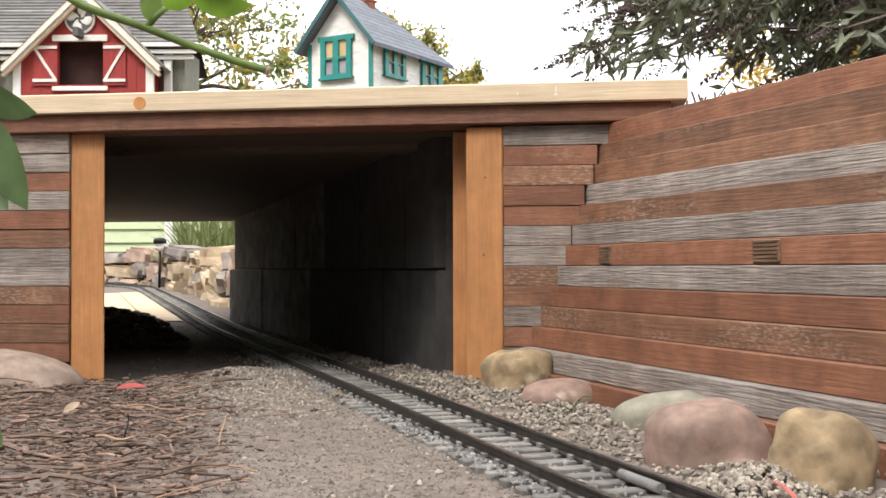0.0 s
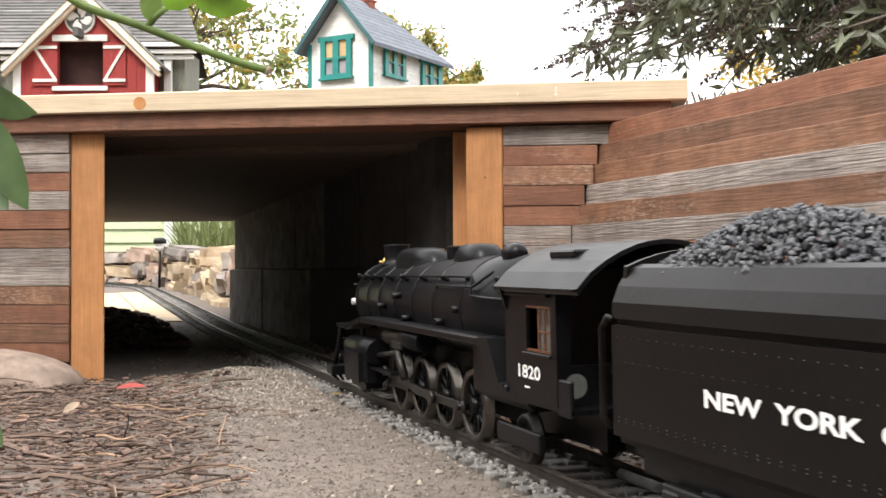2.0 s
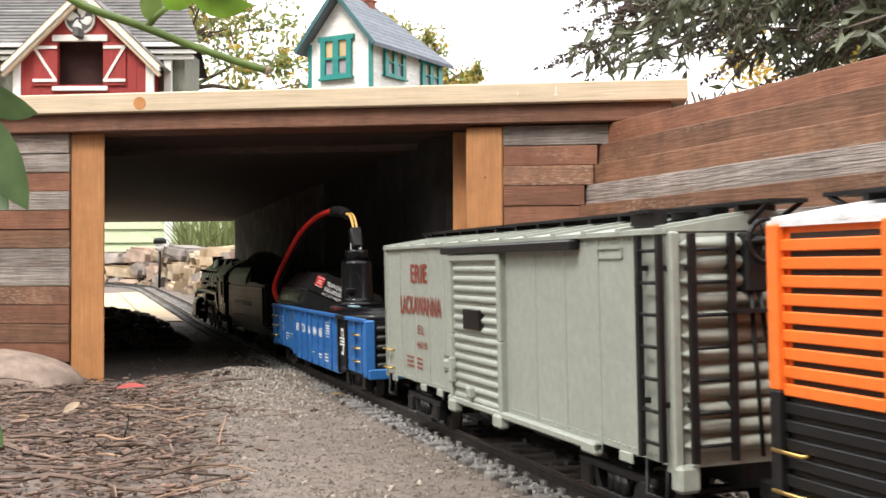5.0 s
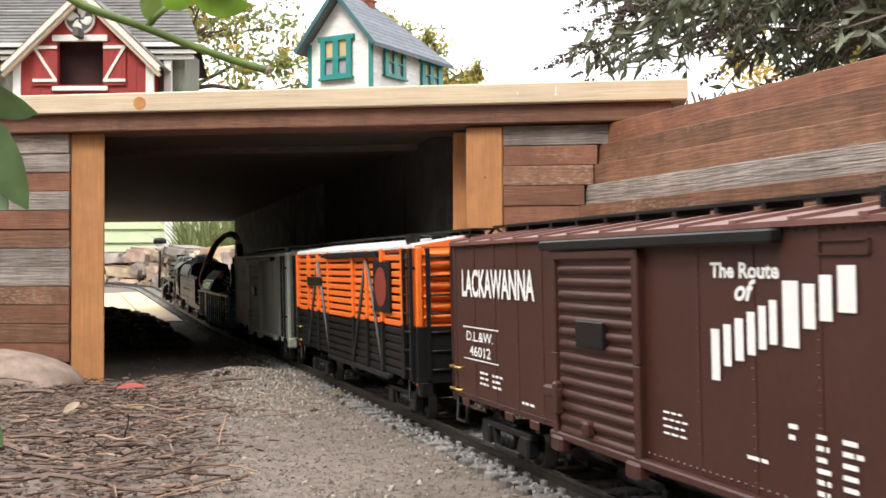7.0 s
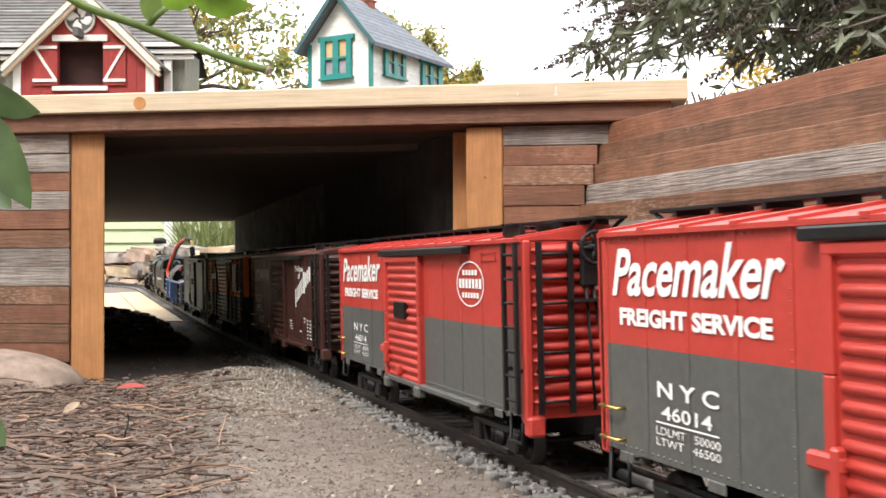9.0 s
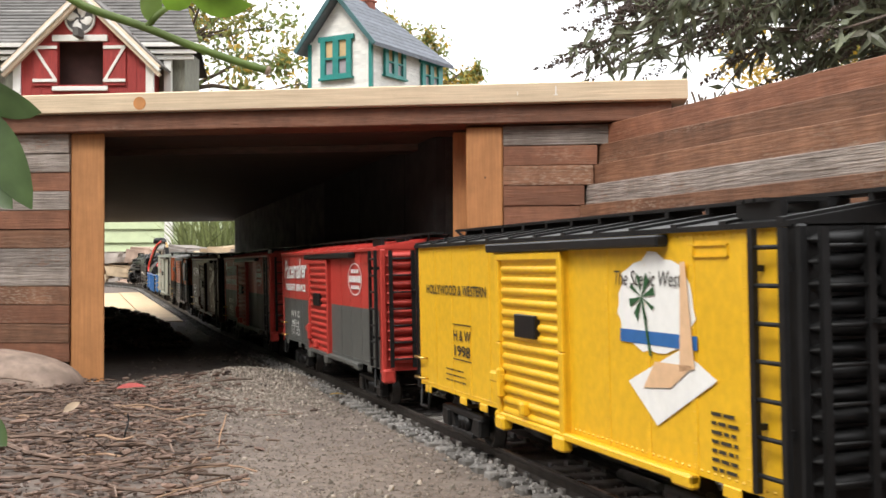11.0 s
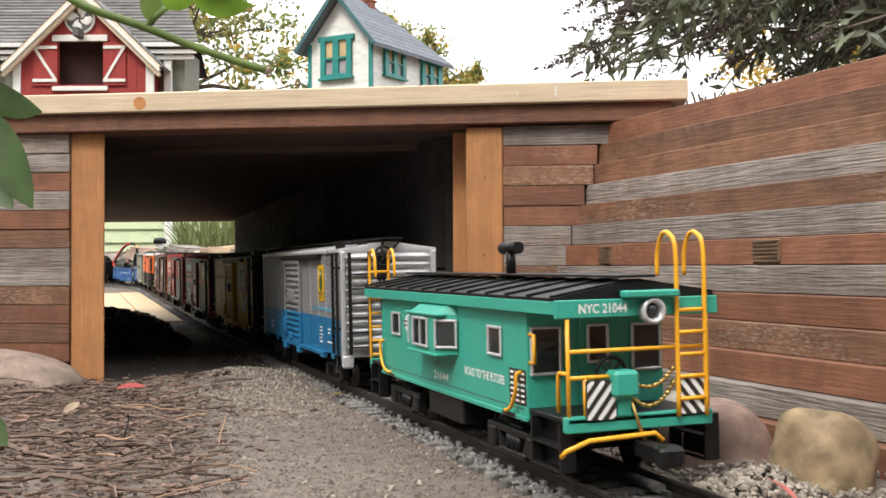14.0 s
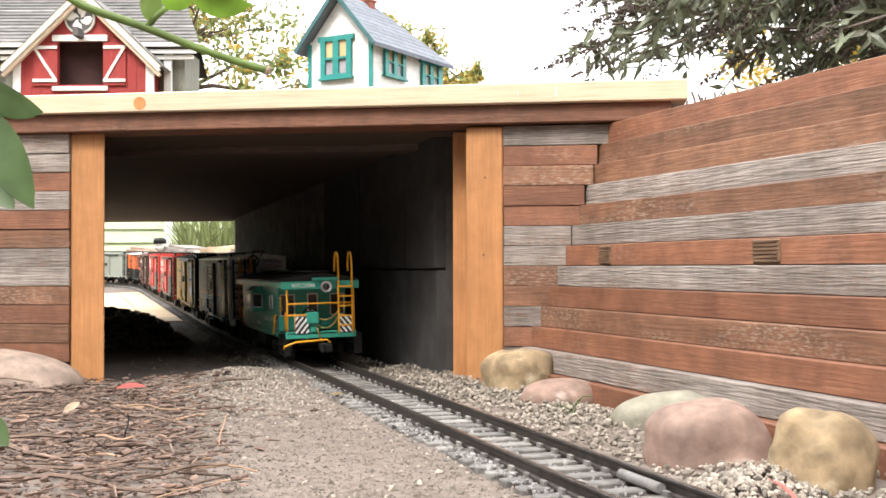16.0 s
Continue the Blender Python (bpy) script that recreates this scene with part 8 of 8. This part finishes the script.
def leaves(name, places, L, W, material, parent, seed=1, droop=0.3):
    """Many leaves in one mesh; places are (x, y, z) or (x, y, z, dx, dy, dz) with a direction."""
    rnd = np.random.RandomState(seed)
    P = np.array([p[:3] for p in places], float)
    n = len(P)
    if len(places[0]) == 6:
        d = np.array([p[3:] for p in places], float)
    else:
        d = rnd.normal(0, 1, (n, 3))
        d[:, 2] -= droop
    d /= np.linalg.norm(d, axis=1)[:, None] + 1e-9
    side = np.cross(d, rnd.normal(0, 1, (n, 3)))
    side /= np.linalg.norm(side, axis=1)[:, None] + 1e-9
    nor = np.cross(d, side)
    l = L * rnd.uniform(0.6, 1.2, (n, 1))
    w = W * rnd.uniform(0.7, 1.2, (n, 1)) / 2
    v = np.stack([P, P + d * l * 0.4 + side * w + nor * w * 0.3, P + d * l * 0.4 - side * w + nor * w * 0.3, P + d * l - nor * l * 0.1, P + d * l * 0.45], 1)
    f = np.array([(0, 4, 1), (0, 2, 4), (1, 4, 3), (4, 2, 3)])
    f = (f[None] + 5 * np.arange(n)[:, None, None]).reshape(-1, 3)
    me = bpy.data.meshes.new(name)
    me.from_pydata(v.reshape(-1, 3), [], f)
    me.materials.append(material)
    ob = new(name, me)
    ob.parent = parent
    return ob


def tree(name, label, x, y, h, crown_z, crown_r, n, L, materials, seed, trunk_r=0.05, gap=0.3):
    """A tapered trunk, limbs, twigs, and a crown of small leaves in uneven clumps."""
    rnd = random.Random(seed)
    ob = thing(name, label, "tree", m=Matrix.Translation((x, y, 0)))
    bm = bmesh.new()
    tips = []
    trunk = [Vector((0.05 * math.sin(k * 1.3 + seed), 0.05 * math.cos(k * 1.7 + seed), h * 0.92 * k / 8)) for k in range(9)]
    tube(bm, trunk, [trunk_r * (1 - 0.1 * k) + 0.004 for k in range(9)], 8)
    for k in range(26):
        t = rnd.uniform(0.25, 1.0)
        a = trunk[min(8, int(t * 8))]
        ang, up = rnd.uniform(0, 6.28), rnd.uniform(-0.1, 0.9)
        R = crown_r * rnd.uniform(0.5, 1.05) * (1.2 - 0.5 * t)
        pts = [a + Vector((math.cos(ang) * R * q, math.sin(ang) * R * q, up * R * q - 0.12 * R * q * q)) + Vector((rnd.uniform(-1, 1), rnd.uniform(-1, 1), rnd.uniform(-1, 1))) * 0.04 * R * (q > 0) for q in (0, 0.25, 0.5, 0.75, 1)]
        tube(bm, pts, [trunk_r * 0.35 * (1 - 0.22 * i) + 0.002 for i in range(5)], 5)
        for q in range(8):
            b = pts[rnd.choice((1, 2, 3, 4))]
            e = b + Vector((rnd.gauss(0, 1), rnd.gauss(0, 1), rnd.gauss(0.1, 0.8))) * R * 0.22
            tube(bm, [b, (b + e) / 2 + Vector((0, 0, 0.01)), e], [0.004, 0.003, 0.0018], 4)
            tips.append(e)
    part("trunk", bm, bark, ob)
    per = n // len(materials)
    for j, mt in enumerate(materials):
        pl = []
        while len(pl) < per:
            c = rnd.choice(tips)
            if c.z < crown_z * 0.6:
                continue
            if noise.noise(c * 2.3 + Vector((seed, j, 0))) < -gap:
                continue
            s = rnd.uniform(0.03, 0.12) * crown_r
            for q in range(14):
                pl.append((c.x + rnd.gauss(0, s), c.y + rnd.gauss(0, s), c.z + rnd.gauss(0, s)))
        leaves("crown", pl, L, L * 0.5, mt, ob, seed + j)
    return ob


lf_olive = leaf_paint("olive_leaves", (0.33, 0.33, 0.09), island=0.4)
lf_gold = leaf_paint("golden_leaves", (0.62, 0.42, 0.07), island=0.4)
lf_green = leaf_paint("soft_green_leaves", (0.24, 0.31, 0.10), island=0.4)
tree("tree", "thin yellowing tree behind the model barn", -2.15, 9.0, 3.4, 1.0, 1.0, 9000, 0.070, [lf_green, lf_olive, lf_green, lf_gold], 3, 0.06, 0.1)
tree("tree", "golden autumn tree far behind the model house", -0.07, 6.8, 1.72, 0.9, 0.36, 20000, 0.040, [lf_olive, lf_gold, lf_green], 8, 0.05, 0.5)
tree("tree", "golden autumn tree beyond the flank wall", 4.6, 11.0, 4.6, 1.0, 1.6, 9000, 0.10, [lf_gold, lf_olive, lf_gold], 12, 0.08, 0.3)
tree("tree", "green tree behind the model barn", -3.6, 10.5, 3.9, 1.0, 1.3, 5000, 0.09, [lf_green, lf_olive], 15, 0.07, 0.2)

# overhanging butterfly bush: arching stems with long grey-green leaves and dry panicles
lf_bush = leaf_paint("grey_green_bush_leaves", (0.21, 0.235, 0.15), island=0.5)
lf_dark = leaf_paint("dark_bush_leaves", (0.13, 0.125, 0.085), island=0.5)
seedy = leaf_paint("dry_brown_panicles", (0.12, 0.085, 0.07), island=0.4)
bush = thing("butterfly_bush", "arching bush with long grey-green leaves and dry panicles", "bush")
rb = random.Random(31)
bm = bmesh.new()
pl, pd, seeds = [], [], []
for k in range(92):
    base = Vector((1.35 + rb.uniform(-0.2, 0.35), 2.2 + rb.uniform(-0.3, 0.4), 0.62 + rb.uniform(-0.2, 0.3)))
    tx = rb.uniform(0.30, 0.95) if k < 40 else rb.uniform(0.50, 1.15)
    tip = Vector((tx, 1.85 + rb.uniform(-0.25, 0.35), 0.475 + 0.16 * rb.random() + 0.05 * abs(tx - 0.6) / 0.4 - 0.02 * (tx > 0.5)))
    if k % 6 == 0:
        tip.z = rb.uniform(0.50, 0.60)
        tip.x = rb.uniform(0.25, 0.38)
    mid = (base + tip) / 2 + Vector((0, 0, rb.uniform(0.06, 0.16)))
    way = spline([base, mid, tip], 9)
    tube(bm, way, [0.0055 * (1 - 0.75 * i / (len(way) - 1)) + 0.0008 for i in range(len(way))], 5)
    for i, p in enumerate(way[3:]):
        d = (way[min(i + 4, len(way) - 1)] - p).normalized() if i + 4 < len(way) else Vector((-1, 0, -0.3))
        for q in range(7):
            o = Vector((rb.gauss(0, 1), rb.gauss(0, 1), rb.gauss(-0.7, 0.7)))
            v = d * 0.7 + o * 0.8
            (pl if rb.random() < 0.6 else pd).append((p.x + rb.gauss(0, 0.012), p.y + rb.gauss(0, 0.012), p.z + rb.gauss(0, 0.012), v.x, v.y, v.z))
    # panicle of dry seed heads at the tip
    d = (way[-1] - way[-3]).normalized()
    for q in range(60):
        t = rb.random()
        c = way[-1] + d * 0.10 * t + Vector((rb.gauss(0, 1), rb.gauss(0, 1), rb.gauss(0, 1))) * 0.007 * (1.15 - t)
        seeds.append((c.x, c.y, c.z, rb.uniform(0.0018, 0.0035)))
    for q in range(3):
        b = way[rb.randrange(8, len(way))]
        e = b + Vector((rb.gauss(-0.3, 0.6), rb.gauss(0, 0.5), rb.gauss(-0.4, 0.5))) * 0.10
        tube(bm, [b, (b + e) / 2, e], [0.0022, 0.0016, 0.001], 4)
        for t in range(10):
            c = b.lerp(e, t / 9)
            v = Vector((rb.gauss(0, 1), rb.gauss(0, 1), rb.gauss(-0.6, 0.8)))
            (pl if rb.random() < 0.5 else pd).append((c.x, c.y, c.z, v.x, v.y, v.z))
part("stem", bm, bark, bush)
leaves("foliage", pl, 0.054, 0.0125, lf_bush, bush, 61)
leaves("foliage", pd, 0.046, 0.0100, lf_dark, bush, 62)
lumps("panicle", seeds, seedy, bush, seed=63)
# pink flowers behind the wall
pinkf = leaf_paint("pink_petals", (0.80, 0.14, 0.20), island=0.3)
fl = thing("flower_bush", "pink flowers behind the flank wall", "flowers")
pl = []
for cx, cz in ((0.60, 0.455), (0.66, 0.462), (0.57, 0.435), (0.53, 0.43), (0.74, 0.47)):
    for q in range(26):
        pl.append((cx * 1.15 + rb.gauss(0, 0.014), 2.55 + rb.gauss(0, 0.03), cz * 1.09 + rb.gauss(0, 0.009)))
leaves("petals", pl, 0.022, 0.014, pinkf, fl, 71)
bm = bmesh.new()
for k in range(26):
    a = Vector((0.72 + rb.uniform(-0.2, 0.3), 2.6 + rb.uniform(-0.1, 0.1), 0.15))
    tube(bm, spline([a, a + Vector((0, 0, 0.18)), a + Vector((rb.uniform(-0.1, 0.1), 0, 0.36))], 4), 0.003, 5)
part("stem", bm, bark, fl)
# ornamental grass beyond the tunnel
bm = bmesh.new()
for k in range(320):
    x, y = -1.36 + rb.uniform(-0.10, 0.32), 6.3 + rb.uniform(-0.25, 0.25)
    dx, dy, h = rb.gauss(0, 0.12), rb.gauss(0, 0.1), rb.uniform(0.30, 0.55)
    a, b, c = Vector((x, y, 0.0)), Vector((x + dx * 0.4, y + dy * 0.4, h * 0.7)), Vector((x + dx, y + dy, h))
    wv = Vector((0.005, 0, 0))
    v = [bm.verts.new(p) for p in (a - wv, a + wv, b - wv, b + wv, c)]
    bm.faces.new((v[0], v[1], v[3], v[2])), bm.faces.new((v[2], v[3], v[4]))
reed = leaf_paint("reed_green", (0.22, 0.26, 0.10), island=0.4)
tagged(part("ornamental_grass", bm, reed), "clump of tall green ornamental grass", "grass", kind="stuff")

# near green branch and leaf sprig before the camera
stem_green = leaf_paint("green_stem", (0.16, 0.24, 0.06))
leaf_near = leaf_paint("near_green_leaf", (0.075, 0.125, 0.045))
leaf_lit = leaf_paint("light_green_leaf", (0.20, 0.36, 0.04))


def at(px, py, d):
    """A place d metres in front of the eye, to set near twigs by their bearing."""
    u = VIEW.to_3x3() @ Vector(((px - 784) / 1943.0, (441 - py) / 1943.0, -1))
    return Vector(EYE) + u * d


branch = thing("green_branch", "cut green branch hanging before the barn", "branch")
pts = [at(-190, 1010, 0.42), at(-260, 500, 0.42), at(-120, 20, 0.42), at(50, -36, 0.42), at(150, 12, 0.42), at(255, 48, 0.42), at(330, 78, 0.42), at(410, 106, 0.42), at(474, 126, 0.42)]
bm = tube(bmesh.new(), spline(pts, 5), [0.0019 - 0.0004 * min(1, i / 36) for i in range(41)], 10)
part("stem", bm, stem_green, branch)
part("cut_end", cyl(bmesh.new(), at(472, 125, 0.42), at(477, 127, 0.42), 0.0019, n=10), mat("cut_wood", (0.35, 0.26, 0.2), 0.8), branch, "pale cut end")
bm = tube(bmesh.new(), spline([at(258, 50, 0.42), at(285, 22, 0.42), at(330, -8, 0.43), at(380, -30, 0.44)], 4), [0.0014 - 0.00005 * i for i in range(13)], 8)
part("side_stem", bm, stem_green, branch)
def face_leaf(a, b, w, material, parent, roll=0.0, n=6, base=None):
    """A leaf from a to b that shows its blade to the viewer's side."""
    base = base or Vector((0, 0, 0))
    x = (b - a).normalized()
    to = (Vector(EYE) - a).normalized()
    z = (to - x * to.dot(x)).normalized()
    y = z.cross(x)
    m = Matrix((x, y, z)).transposed().to_4x4()
    return part("leaf", leaf_mesh((b - a).length, w, 0.2, 0.1, n), material, parent, m=Matrix.Translation(a - base) @ m @ Matrix.Rotation(roll, 4, "X"))


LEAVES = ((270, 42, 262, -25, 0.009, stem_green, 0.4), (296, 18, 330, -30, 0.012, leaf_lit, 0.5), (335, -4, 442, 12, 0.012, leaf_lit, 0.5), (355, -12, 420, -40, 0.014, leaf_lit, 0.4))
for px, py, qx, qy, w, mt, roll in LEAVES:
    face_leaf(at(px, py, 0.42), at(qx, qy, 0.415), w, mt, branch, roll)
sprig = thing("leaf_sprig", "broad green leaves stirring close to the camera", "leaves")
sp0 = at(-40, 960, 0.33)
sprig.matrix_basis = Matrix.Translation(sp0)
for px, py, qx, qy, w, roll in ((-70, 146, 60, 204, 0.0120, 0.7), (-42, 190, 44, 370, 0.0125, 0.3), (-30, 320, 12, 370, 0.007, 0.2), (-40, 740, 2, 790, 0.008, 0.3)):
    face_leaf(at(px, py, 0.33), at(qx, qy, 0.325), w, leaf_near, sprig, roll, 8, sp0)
part("stem", tube(bmesh.new(), spline([at(-60, 80, 0.335) - sp0, at(-45, 220, 0.335) - sp0, at(-50, 500, 0.335) - sp0, at(-40, 1080, 0.335) - sp0], 5), 0.0013, 6), stem_green, sprig)
# ---- motion ----
def run(t):
    """The way that the train has gone, in metres: it slows down a little."""
    return 0.440 * t - 0.0021 * t * t


def motions():
    for ob, o, own in TRAIN:
        walk(ob, [(k / 10, along(run(k / 10) + o) @ own) for k in range(161)])
    for ob, x in DRIVERS:
        walk(ob, [(k / 30, Matrix.Translation((x, 0, DR)) @ Matrix.Rotation(run(k / 30) / DR, 4, "Y")) for k in range(481)])
    rows, rows2 = [], []
    for k in range(481):
        a = run(k / 30) / DR
        cx, cz = 0.0110 * math.cos(a), -0.0110 * math.sin(a)
        rows.append((k / 30, Matrix.Translation((cx, 0, DR + cz))))
        tilt = math.asin((0.0290 - DR - cz) / 0.118)
        rows2.append((k / 30, Matrix.Translation((-0.0510 + cx, 0, DR + cz)) @ Matrix.Rotation(-tilt, 4, "Y")))
    walk(sprig, [(t, Matrix.Translation(sp0 + Vector((dx, 0, dz)))) for t, dx, dz in ((0, 0, 0), (4, 0.0002, 0), (7, 0.0002, 0), (9, 0.0010, 0.0003), (12, 0.0014, 0.0002), (14, 0.0016, 0.0004), (16, 0.0019, 0.0003))])
    walk(side_rod, rows)
    walk(main_rod, rows2)


motions()
